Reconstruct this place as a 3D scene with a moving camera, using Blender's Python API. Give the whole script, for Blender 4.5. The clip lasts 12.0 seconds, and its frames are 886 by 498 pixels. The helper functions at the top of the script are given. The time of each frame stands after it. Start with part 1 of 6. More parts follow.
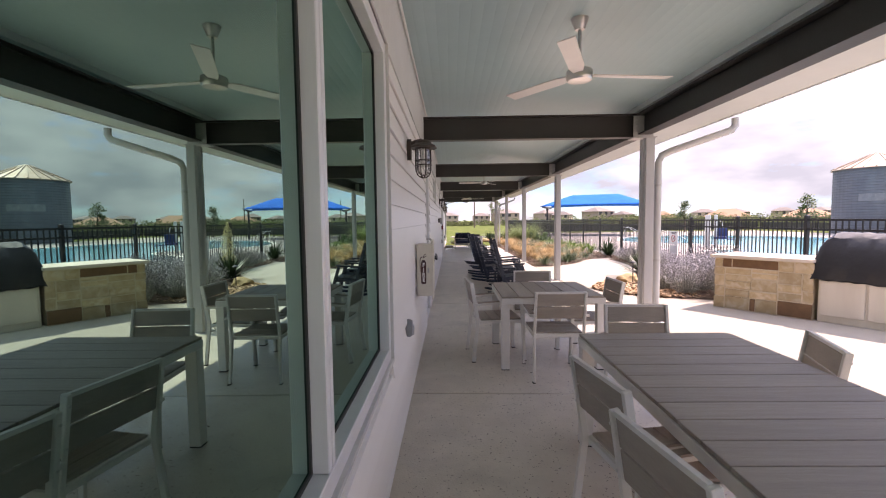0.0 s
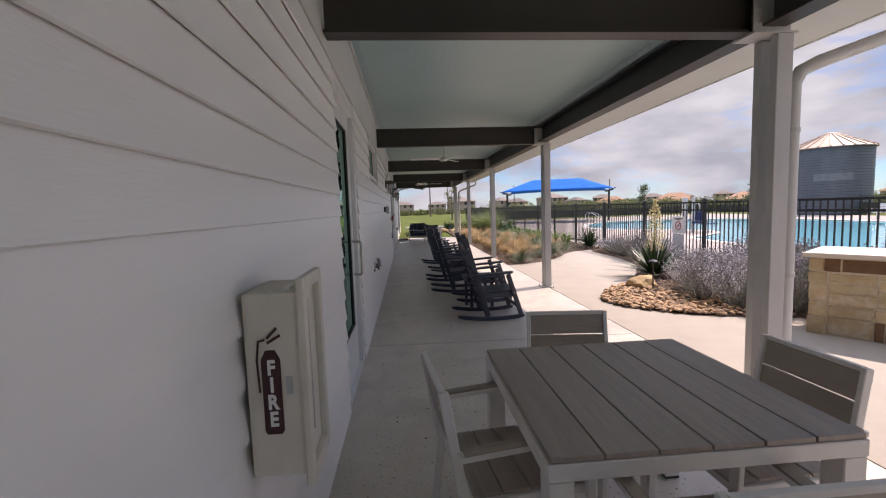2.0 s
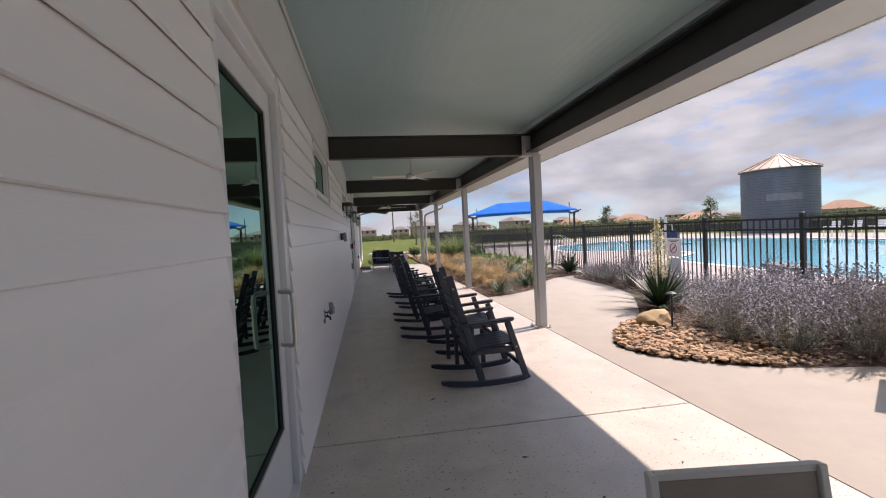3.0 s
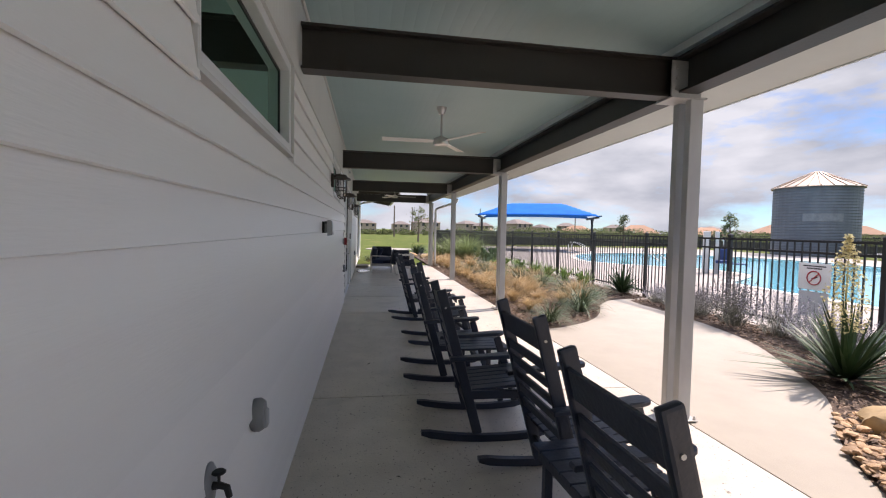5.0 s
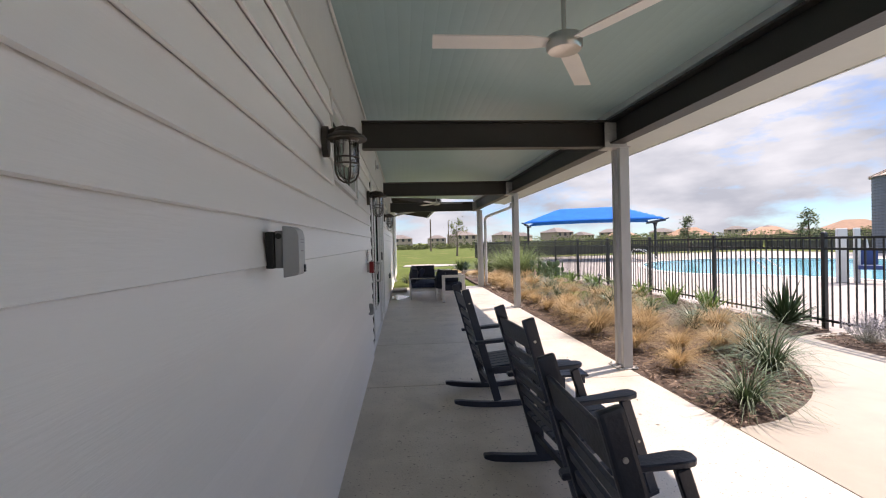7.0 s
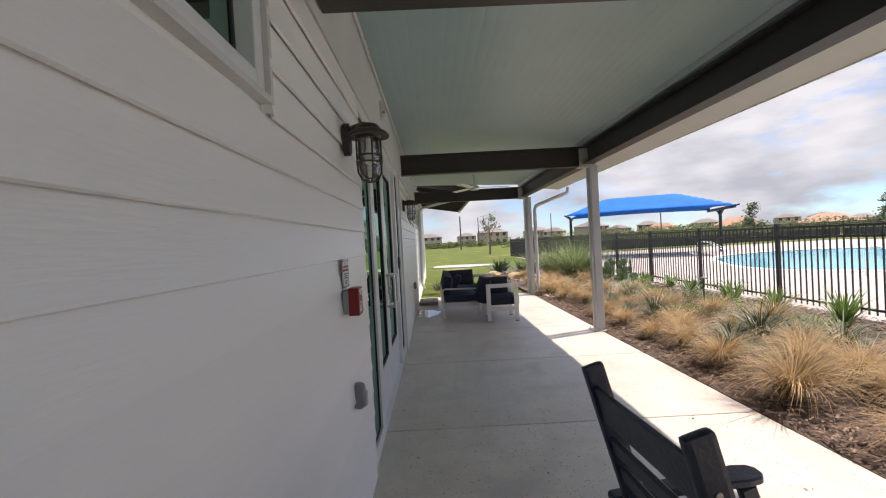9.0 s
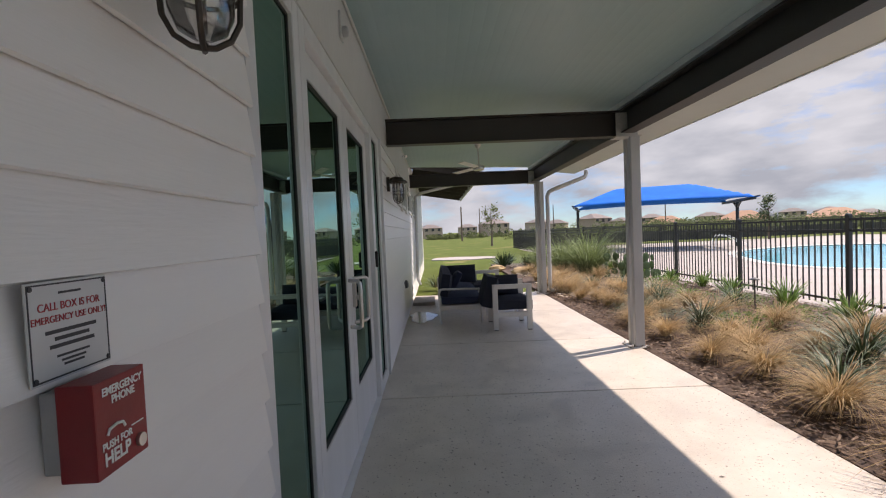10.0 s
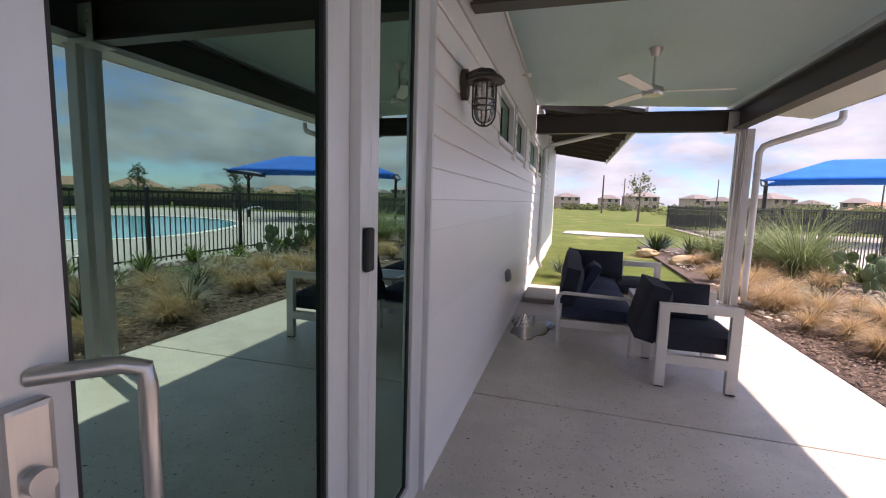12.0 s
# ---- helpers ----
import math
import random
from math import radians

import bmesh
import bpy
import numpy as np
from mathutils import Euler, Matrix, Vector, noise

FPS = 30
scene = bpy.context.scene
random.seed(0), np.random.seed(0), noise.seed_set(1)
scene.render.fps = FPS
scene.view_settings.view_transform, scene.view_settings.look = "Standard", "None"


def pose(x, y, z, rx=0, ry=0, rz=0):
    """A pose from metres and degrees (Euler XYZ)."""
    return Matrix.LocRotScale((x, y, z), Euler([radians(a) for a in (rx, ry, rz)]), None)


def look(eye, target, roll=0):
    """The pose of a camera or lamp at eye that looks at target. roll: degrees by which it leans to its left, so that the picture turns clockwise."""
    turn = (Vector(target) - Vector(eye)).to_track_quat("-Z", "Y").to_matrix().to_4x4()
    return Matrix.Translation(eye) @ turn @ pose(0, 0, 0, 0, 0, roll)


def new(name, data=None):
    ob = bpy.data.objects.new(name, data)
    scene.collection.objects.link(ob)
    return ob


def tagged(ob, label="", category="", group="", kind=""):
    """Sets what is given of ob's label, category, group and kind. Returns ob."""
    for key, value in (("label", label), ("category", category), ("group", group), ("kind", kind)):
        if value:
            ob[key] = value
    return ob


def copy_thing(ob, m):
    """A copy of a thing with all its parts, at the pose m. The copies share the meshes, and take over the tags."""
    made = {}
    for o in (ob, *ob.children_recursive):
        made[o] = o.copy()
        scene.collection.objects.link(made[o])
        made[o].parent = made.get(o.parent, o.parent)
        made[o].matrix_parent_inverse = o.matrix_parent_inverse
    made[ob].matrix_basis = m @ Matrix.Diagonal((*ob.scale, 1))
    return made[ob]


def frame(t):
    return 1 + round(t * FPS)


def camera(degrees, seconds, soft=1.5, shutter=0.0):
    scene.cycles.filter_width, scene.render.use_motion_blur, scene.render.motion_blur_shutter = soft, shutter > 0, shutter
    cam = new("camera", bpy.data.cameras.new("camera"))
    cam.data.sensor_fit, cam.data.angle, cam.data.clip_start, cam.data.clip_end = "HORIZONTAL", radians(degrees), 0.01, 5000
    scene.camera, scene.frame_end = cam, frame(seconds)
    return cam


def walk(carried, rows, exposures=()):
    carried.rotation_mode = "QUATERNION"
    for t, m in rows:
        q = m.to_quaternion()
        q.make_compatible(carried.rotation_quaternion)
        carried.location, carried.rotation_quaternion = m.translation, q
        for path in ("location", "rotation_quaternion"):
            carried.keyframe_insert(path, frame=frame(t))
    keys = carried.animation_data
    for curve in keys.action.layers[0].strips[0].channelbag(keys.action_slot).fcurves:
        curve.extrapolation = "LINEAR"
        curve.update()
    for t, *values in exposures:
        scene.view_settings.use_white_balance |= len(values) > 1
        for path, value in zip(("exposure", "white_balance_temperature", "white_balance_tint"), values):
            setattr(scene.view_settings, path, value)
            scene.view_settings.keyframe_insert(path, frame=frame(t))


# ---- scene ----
cam = camera(90.9, 12.0, 1.15)
PATH = [
    (0, (0.367, 1.137, 1.481), (0.331, 3.132, 1.351), -0.7),
    (0.5, (0.414, 1.973, 1.443), (0.563, 3.964, 1.312), -0.4),
    (1, (0.403, 2.759, 1.416), (0.559, 4.746, 1.256), 0.1),
    (1.5, (0.457, 3.534, 1.436), (0.627, 5.511, 1.191), -0.4),
    (2, (0.478, 4.208, 1.46), (0.639, 6.193, 1.276), -1.9),
    (2.5, (0.497, 4.954, 1.48), (0.734, 6.939, 1.409), -2.6),
    (4.5, (0.485, 8.009, 1.477), (0.985, 9.942, 1.358), -3.2),
    (5, (0.48, 8.783, 1.479), (0.819, 10.752, 1.39), 1.1),
    (5.5, (0.485, 9.517, 1.49), (0.812, 11.49, 1.441), -1.2),
    (6, (0.472, 10.305, 1.487), (0.771, 12.283, 1.473), -1.1),
    (6.5, (0.456, 11.094, 1.48), (0.698, 13.079, 1.473), -1.4),
    (7, (0.454, 11.905, 1.49), (0.63, 13.897, 1.461), -1.5),
    (7.5, (0.455, 12.676, 1.487), (0.595, 14.67, 1.425), -2.5),
    (9.5, (0.474, 15.643, 1.489), (0.501, 17.642, 1.463), -2.9),
    (10, (0.551, 16.386, 1.472), (0.587, 18.385, 1.399), -2.5),
    (10.5, (0.616, 17.086, 1.466), (0.675, 19.082, 1.344), -2.3),
    (11, (0.697, 17.778, 1.451), (0.621, 19.773, 1.318), -0.1),
    (11.5, (0.713, 18.404, 1.427), (0.336, 20.359, 1.232), -0.1),
    (12, (0.645, 19.061, 1.435), (0.094, 20.97, 1.207), 1.7),
]
walk(cam, [(t, look(eye, target, roll)) for t, eye, target, roll in PATH],
     [(0, 2.9, 7550, 34), (0.5, 2.67, 7400, 31), (1.0, 2.46, 7350, 30), (1.5, 2.3, 7350, 29), (2.5, 2.1, 7250, 27), (4.5, 2.1, 7150, 25), (5.0, 2.34, 7100, 23), (5.5, 2.42, 7150, 22), (6.5, 2.42, 7250, 23), (7.5, 2.5, 7300, 23), (9.5, 2.32, 7350, 22), (10.5, 2.0, 7150, 24), (11.0, 2.15, 7250, 26), (11.5, 2.4, 7200, 28), (12.0, 2.62, 7150, 33)])

# ---- world, sun ----
SUN_AZ = (0.93, 0.366)
SUN_EL = radians(53)
world = bpy.data.worlds.new("world")
scene.world = world
world.use_nodes = True
wn, wl = world.node_tree.nodes, world.node_tree.links
wn.clear()
w_out = wn.new("ShaderNodeOutputWorld")
w_bg = wn.new("ShaderNodeBackground")
w_sky = wn.new("ShaderNodeTexSky")
w_sky.sky_type = "NISHITA"
w_sky.sun_disc = False
w_sky.sun_elevation = SUN_EL
w_sky.sun_rotation = math.atan2(SUN_AZ[0], SUN_AZ[1])
w_sky.air_density, w_sky.dust_density = 1.0, 0.0
w_tc = wn.new("ShaderNodeTexCoord")
w_map = wn.new("ShaderNodeMapping")
w_map.inputs["Scale"].default_value = (1.0, 1.0, 2.9)
w_map.inputs["Location"].default_value = (0.35, 0.1, 0.0)
w_n1 = wn.new("ShaderNodeTexNoise")
w_n1.inputs["Scale"].default_value, w_n1.inputs["Detail"].default_value = 3.6, 12.0
w_n1.inputs["Roughness"].default_value = 0.58
w_r1 = wn.new("ShaderNodeValToRGB")
w_r1.color_ramp.elements[0].position, w_r1.color_ramp.elements[1].position = 0.40, 0.54
w_n2 = wn.new("ShaderNodeTexNoise")
w_n2.inputs["Scale"].default_value, w_n2.inputs["Detail"].default_value = 6.5, 8.0
w_r2 = wn.new("ShaderNodeValToRGB")
w_r2.color_ramp.elements[0].position, w_r2.color_ramp.elements[1].position = 0.32, 0.68
w_r2.color_ramp.elements[0].color, w_r2.color_ramp.elements[1].color = (1.35, 1.58, 1.88, 1), (2.25, 2.52, 2.8, 1)
w_mix = wn.new("ShaderNodeMix")
w_mix.data_type = "RGBA"
wl.new(w_tc.outputs["Generated"], w_map.inputs["Vector"])
for n in (w_n1, w_n2):
    wl.new(w_map.outputs["Vector"], n.inputs["Vector"])
wl.new(w_n1.outputs["Fac"], w_r1.inputs["Fac"])
wl.new(w_n2.outputs["Fac"], w_r2.inputs["Fac"])
wl.new(w_r1.outputs["Color"], w_mix.inputs["Factor"])
w_dim = wn.new("ShaderNodeVectorMath")
w_dim.operation = "MULTIPLY"
w_dim.inputs[1].default_value = (0.20, 0.31, 0.46)
wl.new(w_sky.outputs["Color"], w_dim.inputs[0])
wl.new(w_dim.outputs["Vector"], w_mix.inputs["A"])
wl.new(w_r2.outputs["Color"], w_mix.inputs["B"])
# a cloudy sky grows brighter from the horizon to the zenith
w_sep = wn.new("ShaderNodeSeparateXYZ")
wl.new(w_tc.outputs["Generated"], w_sep.inputs["Vector"])
w_mr = wn.new("ShaderNodeMapRange")
w_mr.inputs["From Min"].default_value, w_mr.inputs["From Max"].default_value = 0.28, 0.75
w_mr.inputs["To Min"].default_value, w_mr.inputs["To Max"].default_value = 0.53, 1.65
wl.new(w_sep.outputs["Z"], w_mr.inputs["Value"])
w_gr = wn.new("ShaderNodeVectorMath")
w_gr.operation = "SCALE"
wl.new(w_mix.outputs["Result"], w_gr.inputs[0])
wl.new(w_mr.outputs["Result"], w_gr.inputs["Scale"])
wl.new(w_gr.outputs["Vector"], w_bg.inputs["Color"])
w_bg.inputs["Strength"].default_value = 0.125
wl.new(w_bg.outputs["Background"], w_out.inputs["Surface"])

sun = new("sun", bpy.data.lights.new("sun", "SUN"))
sun.data.energy, sun.data.angle, sun.data.color = 1.48, radians(0.6), (1.0, 0.95, 0.88)
ce = math.cos(SUN_EL)
sun.matrix_world = look((SUN_AZ[0] * ce * 50, SUN_AZ[1] * ce * 50, math.sin(SUN_EL) * 50), (0, 0, 0))


# ---- materials ----
def mat(name, c1, c2=None, rough=0.6, metal=0.0, scale=6.0, bump=0.0, bscale=None, stretch=(1, 1, 1), spec=0.5, speck=None, blotch=0.0, obrand=0.0, island=0.0, stain=None):
    """Principled paint with two scales of variation, fine relief, and per-object or per-island tint."""
    m = bpy.data.materials.new(name)
    m.use_nodes = True
    nd, ln = m.node_tree.nodes, m.node_tree.links
    b = nd["Principled BSDF"]
    c2 = c2 or tuple(min(1, v * 0.85) for v in c1)
    tc = nd.new("ShaderNodeTexCoord")
    mp = nd.new("ShaderNodeMapping")
    mp.inputs["Scale"].default_value = stretch
    ln.new(tc.outputs["Object"], mp.inputs["Vector"])
    n1 = nd.new("ShaderNodeTexNoise")
    n1.inputs["Scale"].default_value, n1.inputs["Detail"].default_value = scale, 8
    n1.inputs["Roughness"].default_value = 0.65
    ln.new(mp.outputs["Vector"], n1.inputs["Vector"])
    rp = nd.new("ShaderNodeValToRGB")
    rp.color_ramp.elements[0].position, rp.color_ramp.elements[1].position = 0.33, 0.68
    rp.color_ramp.elements[0].color, rp.color_ramp.elements[1].color = (*c2, 1), (*c1, 1)
    ln.new(n1.outputs["Fac"], rp.inputs["Fac"])
    col = rp.outputs["Color"]

    def mult(col, fac_out, lo, hi):
        mr = nd.new("ShaderNodeMapRange")
        mr.inputs["To Min"].default_value, mr.inputs["To Max"].default_value = lo, hi
        ln.new(fac_out, mr.inputs["Value"])
        mx = nd.new("ShaderNodeVectorMath")
        mx.operation = "SCALE"
        ln.new(col, mx.inputs[0])
        ln.new(mr.outputs["Result"], mx.inputs["Scale"])
        return mx.outputs["Vector"]

    if blotch:
        n2 = nd.new("ShaderNodeTexNoise")
        n2.inputs["Scale"].default_value, n2.inputs["Detail"].default_value = scale * 0.13, 4
        ln.new(mp.outputs["Vector"], n2.inputs["Vector"])
        col = mult(col, n2.outputs["Fac"], 1 - blotch, 1 + blotch)
    if speck:
        v = nd.new("ShaderNodeTexNoise")
        v.inputs["Scale"].default_value, v.inputs["Detail"].default_value = speck[0], 3
        ln.new(mp.outputs["Vector"], v.inputs["Vector"])
        r2 = nd.new("ShaderNodeValToRGB")
        r2.color_ramp.elements[0].position, r2.color_ramp.elements[1].position = speck[1], speck[1] + 0.06
        ln.new(v.outputs["Fac"], r2.inputs["Fac"])
        mx = nd.new("ShaderNodeMix")
        mx.data_type = "RGBA"
        ln.new(r2.outputs["Color"], mx.inputs["Factor"])
        ln.new(col, mx.inputs["A"])
        mx.inputs["B"].default_value = (*speck[2], 1)
        col = mx.outputs["Result"]
    if stain:
        v = nd.new("ShaderNodeTexNoise")
        v.inputs["Scale"].default_value, v.inputs["Detail"].default_value = stain[0], 7
        v.inputs["Distortion"].default_value = 0.6
        ln.new(mp.outputs["Vector"], v.inputs["Vector"])
        r3 = nd.new("ShaderNodeValToRGB")
        r3.color_ramp.elements[0].position, r3.color_ramp.elements[1].position = stain[1], stain[1] + 0.16
        r3.color_ramp.elements[1].color = (stain[2], stain[2], stain[2], 1)
        ln.new(v.outputs["Fac"], r3.inputs["Fac"])
        mx = nd.new("ShaderNodeMix")
        mx.data_type = "RGBA"
        ln.new(r3.outputs["Color"], mx.inputs["Factor"])
        ln.new(col, mx.inputs["A"])
        mx.inputs["B"].default_value = (*stain[3], 1)
        col = mx.outputs["Result"]
    if obrand:
        oi = nd.new("ShaderNodeObjectInfo")
        col = mult(col, oi.outputs["Random"], 1 - obrand, 1 + obrand)
    if island:
        ge = nd.new("ShaderNodeNewGeometry")
        col = mult(col, ge.outputs["Random Per Island"], 1 - island, 1 + island)
    ln.new(col, b.inputs["Base Color"])
    b.inputs["Roughness"].default_value, b.inputs["Metallic"].default_value = rough, metal
    b.inputs["Specular IOR Level"].default_value = spec
    if bump:
        n3 = nd.new("ShaderNodeTexNoise")
        n3.inputs["Scale"].default_value, n3.inputs["Detail"].default_value = bscale or scale * 8, 6
        ln.new(mp.outputs["Vector"], n3.inputs["Vector"])
        bp = nd.new("ShaderNodeBump")
        bp.inputs["Strength"].default_value, bp.inputs["Distance"].default_value = bump, 0.01
        ln.new(n3.outputs["Fac"], bp.inputs["Height"])
        ln.new(bp.outputs["Normal"], b.inputs["Normal"])
    return m


def leafmat(name, c1, c2, rough=0.6, island=0.35, trans=0.0):
    m = mat(name, c1, c2, rough, 0, 9.0, island=island, obrand=0.12, spec=0.3)
    if trans:
        nd, ln = m.node_tree.nodes, m.node_tree.links
        b, out = nd["Principled BSDF"], nd["Material Output"]
        tr = nd.new("ShaderNodeBsdfTranslucent")
        src = b.inputs["Base Color"].links[0].from_socket
        ln.new(src, tr.inputs["Color"])
        mx = nd.new("ShaderNodeMixShader")
        mx.inputs["Fac"].default_value = trans
        ln.new(b.outputs["BSDF"], mx.inputs[1])
        ln.new(tr.outputs["BSDF"], mx.inputs[2])
        ln.new(mx.outputs["Shader"], out.inputs["Surface"])
    return m


def glassmat(name, tint, refl, base):
    """Coated window glass: a mirror layer that grows towards grazing angles over tinted clear glass."""
    m = bpy.data.materials.new(name)
    m.use_nodes = True
    nd, ln = m.node_tree.nodes, m.node_tree.links
    nd.remove(nd["Principled BSDF"])
    out = nd["Material Output"]
    gl = nd.new("ShaderNodeBsdfGlossy")
    gl.inputs["Color"].default_value, gl.inputs["Roughness"].default_value = (*refl, 1), 0.004
    tr = nd.new("ShaderNodeBsdfTransparent")
    tr.inputs["Color"].default_value = (*tint, 1)
    fr = nd.new("ShaderNodeFresnel")
    fr.inputs["IOR"].default_value = 1.5
    mr = nd.new("ShaderNodeMapRange")
    mr.inputs["From Min"].default_value, mr.inputs["From Max"].default_value = 0.04, 0.8
    mr.inputs["To Min"].default_value, mr.inputs["To Max"].default_value = base, 0.9
    ln.new(fr.outputs["Fac"], mr.inputs["Value"])
    mx = nd.new("ShaderNodeMixShader")
    ln.new(mr.outputs["Result"], mx.inputs["Fac"])
    ln.new(tr.outputs["BSDF"], mx.inputs[1])
    ln.new(gl.outputs["BSDF"], mx.inputs[2])
    ln.new(mx.outputs["Shader"], out.inputs["Surface"])
    return m


def ribbed(m, axis, pitch, strength, distance):
    """Adds straight ribs to a material's relief, across the axis, at that pitch in metres."""
    nd, ln = m.node_tree.nodes, m.node_tree.links
    b = nd["Principled BSDF"]
    tc = nd.new("ShaderNodeTexCoord")
    wv = nd.new("ShaderNodeTexWave")
    wv.wave_type, wv.bands_direction, wv.wave_profile = "BANDS", axis, "SIN"
    wv.inputs["Scale"].default_value = 0.314 / pitch
    ln.new(tc.outputs["Object"], wv.inputs["Vector"])
    pw = nd.new("ShaderNodeMath")
    pw.operation = "POWER"
    pw.inputs[1].default_value = 0.25
    ln.new(wv.outputs["Fac"], pw.inputs[0])
    bp = nd.new("ShaderNodeBump")
    bp.inputs["Strength"].default_value, bp.inputs["Distance"].default_value = strength, distance
    ln.new(pw.outputs["Value"], bp.inputs["Height"])
    if b.inputs["Normal"].links:
        ln.new(b.inputs["Normal"].links[0].from_socket, bp.inputs["Normal"])
    ln.new(bp.outputs["Normal"], b.inputs["Normal"])
    return m


M_SIDING = mat("white_siding_paint", (0.85, 0.835, 0.81), (0.81, 0.795, 0.775), 0.36, 0, 1.2, 0.12, 60, (0.4, 0.25, 3), spec=0.6, blotch=0.04, obrand=0.02)
M_FRIEZE = ribbed(mat("grey_white_trim_paint", (0.62, 0.62, 0.60), (0.57, 0.57, 0.56), 0.5, 0, 2, 0.05, blotch=0.05), "Y", 0.07, 0.35, 0.004)
M_CEIL = ribbed(mat("blue_green_ceiling_paint", (0.34, 0.475, 0.49), (0.31, 0.445, 0.46), 0.38, 0, 1.5, 0.05, blotch=0.06), "X", 0.09, 0.35, 0.004)
M_SOFFIT = mat("pale_soffit_paint", (0.62, 0.66, 0.64), (0.57, 0.61, 0.6), 0.5, 0, 2, 0.05, blotch=0.05)
M_BEAM = mat("dark_bronze_steel_paint", (0.035, 0.030, 0.027), (0.028, 0.025, 0.023), 0.45, 0, 3, 0.08, 40, blotch=0.15)
M_POST = mat("galvanised_grey_post_paint", (0.50, 0.50, 0.49), (0.43, 0.43, 0.43), 0.42, 0.1, 5, 0.06, 60, (1, 1, 0.3), blotch=0.12)
M_PLATE = mat("zinc_plate", (0.55, 0.54, 0.52), (0.45, 0.44, 0.43), 0.45, 0.3, 9, 0.05)
M_GUTTER = mat("pale_gutter_metal", (0.60, 0.60, 0.59), (0.54, 0.54, 0.53), 0.4, 0.1, 2, 0.03)
M_CONC = mat("porch_concrete", (0.62, 0.565, 0.49), (0.52, 0.47, 0.405), 0.36, 0, 3.0, 0.25, 90, blotch=0.24, speck=(55, 0.64, (0.15, 0.13, 0.11)), obrand=0.03, stain=(1.6, 0.54, 0.7, (0.43, 0.395, 0.35)))
M_PATIO = mat("broom_finished_pale_concrete", (0.37, 0.335, 0.285), (0.33, 0.30, 0.255), 0.88, 0, 2.2, 0.2, 120, blotch=0.09, speck=(30, 0.74, (0.33, 0.28, 0.23)))
M_JOINT = mat("dark_joint_dirt", (0.09, 0.08, 0.07), None, 0.95, 0, 12)
M_ALU = mat("satin_aluminium", (0.74, 0.745, 0.75), (0.67, 0.675, 0.68), 0.34, 0.15, 6, 0.04, 90, (1, 1, 0.15), blotch=0.05)
M_ALU_D = mat("shadow_gap_gasket", (0.03, 0.03, 0.03), None, 0.6, 0, 8)
M_GLASS = glassmat("green_coated_glass", (0.12, 0.24, 0.19), (0.47, 0.73, 0.63), 0.46)
M_ROOM = mat("dim_room_plaster", (0.28, 0.29, 0.27), None, 0.8, 0, 2, blotch=0.1)
M_GRILL = mat("dull_stainless_sheet", (0.70, 0.65, 0.56), (0.60, 0.55, 0.47), 0.5, 0.45, 3, 0.05, 120, (1, 1, 0.1), blotch=0.1)
M_STEEL = mat("brushed_stainless", (0.62, 0.60, 0.58), (0.52, 0.5, 0.48), 0.3, 0.9, 8, 0.05, 120, (1, 1, 0.1))
M_FAN = mat("white_fan_enamel", (0.80, 0.77, 0.73), (0.74, 0.71, 0.68), 0.4, 0, 5, 0.02, blotch=0.06)
M_LAMP = mat("weathered_bronze_lamp", (0.075, 0.062, 0.05), (0.045, 0.037, 0.03), 0.5, 0.5, 14, 0.2, 60, blotch=0.2)
M_JARGL = glassmat("clear_jar_glass", (0.90, 0.90, 0.88), (0.9, 0.9, 0.9), 0.12)
M_TWHITE = mat("off_white_powder_coat", (0.72, 0.70, 0.67), (0.66, 0.64, 0.61), 0.45, 0, 6, 0.05, 80, blotch=0.06)
M_SLAT = mat("grey_brown_composite_slat", (0.36, 0.31, 0.265), (0.29, 0.25, 0.215), 0.5, 0, 5, 0.25, 40, (0.6, 12, 1), blotch=0.15, obrand=0.06)
M_SLATY = mat("grey_brown_composite_slat_long", (0.36, 0.31, 0.265), (0.29, 0.25, 0.215), 0.5, 0, 5, 0.25, 40, (12, 0.6, 1), blotch=0.15, obrand=0.06)
M_NAVY = mat("black_navy_rocker_paint", (0.029, 0.038, 0.062), (0.020, 0.027, 0.045), 0.38, 0, 5, 0.2, 50, (1, 1, 1), blotch=0.25, obrand=0.1)
M_SCREW = mat("screw_head", (0.6, 0.6, 0.58), None, 0.4, 0.7, 9)
M_CUSH = mat("dark_navy_cushion_fabric", (0.020, 0.024, 0.040), (0.013, 0.016, 0.028), 0.9, 0, 8, 0.4, 220, blotch=0.3)
M_CUSHB = mat("blue_cushion_fabric", (0.032, 0.043, 0.085), (0.024, 0.032, 0.066), 0.9, 0, 8, 0.4, 220, blotch=0.25)
M_SCREEN = mat("weathered_screen_cloth", (0.11, 0.115, 0.09), (0.05, 0.053, 0.043), 0.9, 0, 1.6, 0.3, 20, (1, 1, 2), blotch=0.35)
M_FENCE = mat("black_fence_enamel", (0.018, 0.018, 0.019), None, 0.4, 0, 6)
M_BEIGE = mat("beige_cabinet_plastic", (0.70, 0.66, 0.57), (0.62, 0.58, 0.50), 0.45, 0, 6, 0.06, 50, blotch=0.08)
M_GREYBOX = mat("grey_outlet_plastic", (0.24, 0.245, 0.25), (0.20, 0.205, 0.21), 0.4, 0, 8, 0.05, 90)
M_GREYLT = mat("light_grey_outlet_cover", (0.42, 0.43, 0.44), (0.37, 0.38, 0.39), 0.38, 0, 8, 0.05, 90)
M_BLACK = mat("black_rubber", (0.012, 0.012, 0.012), None, 0.6, 0, 8)
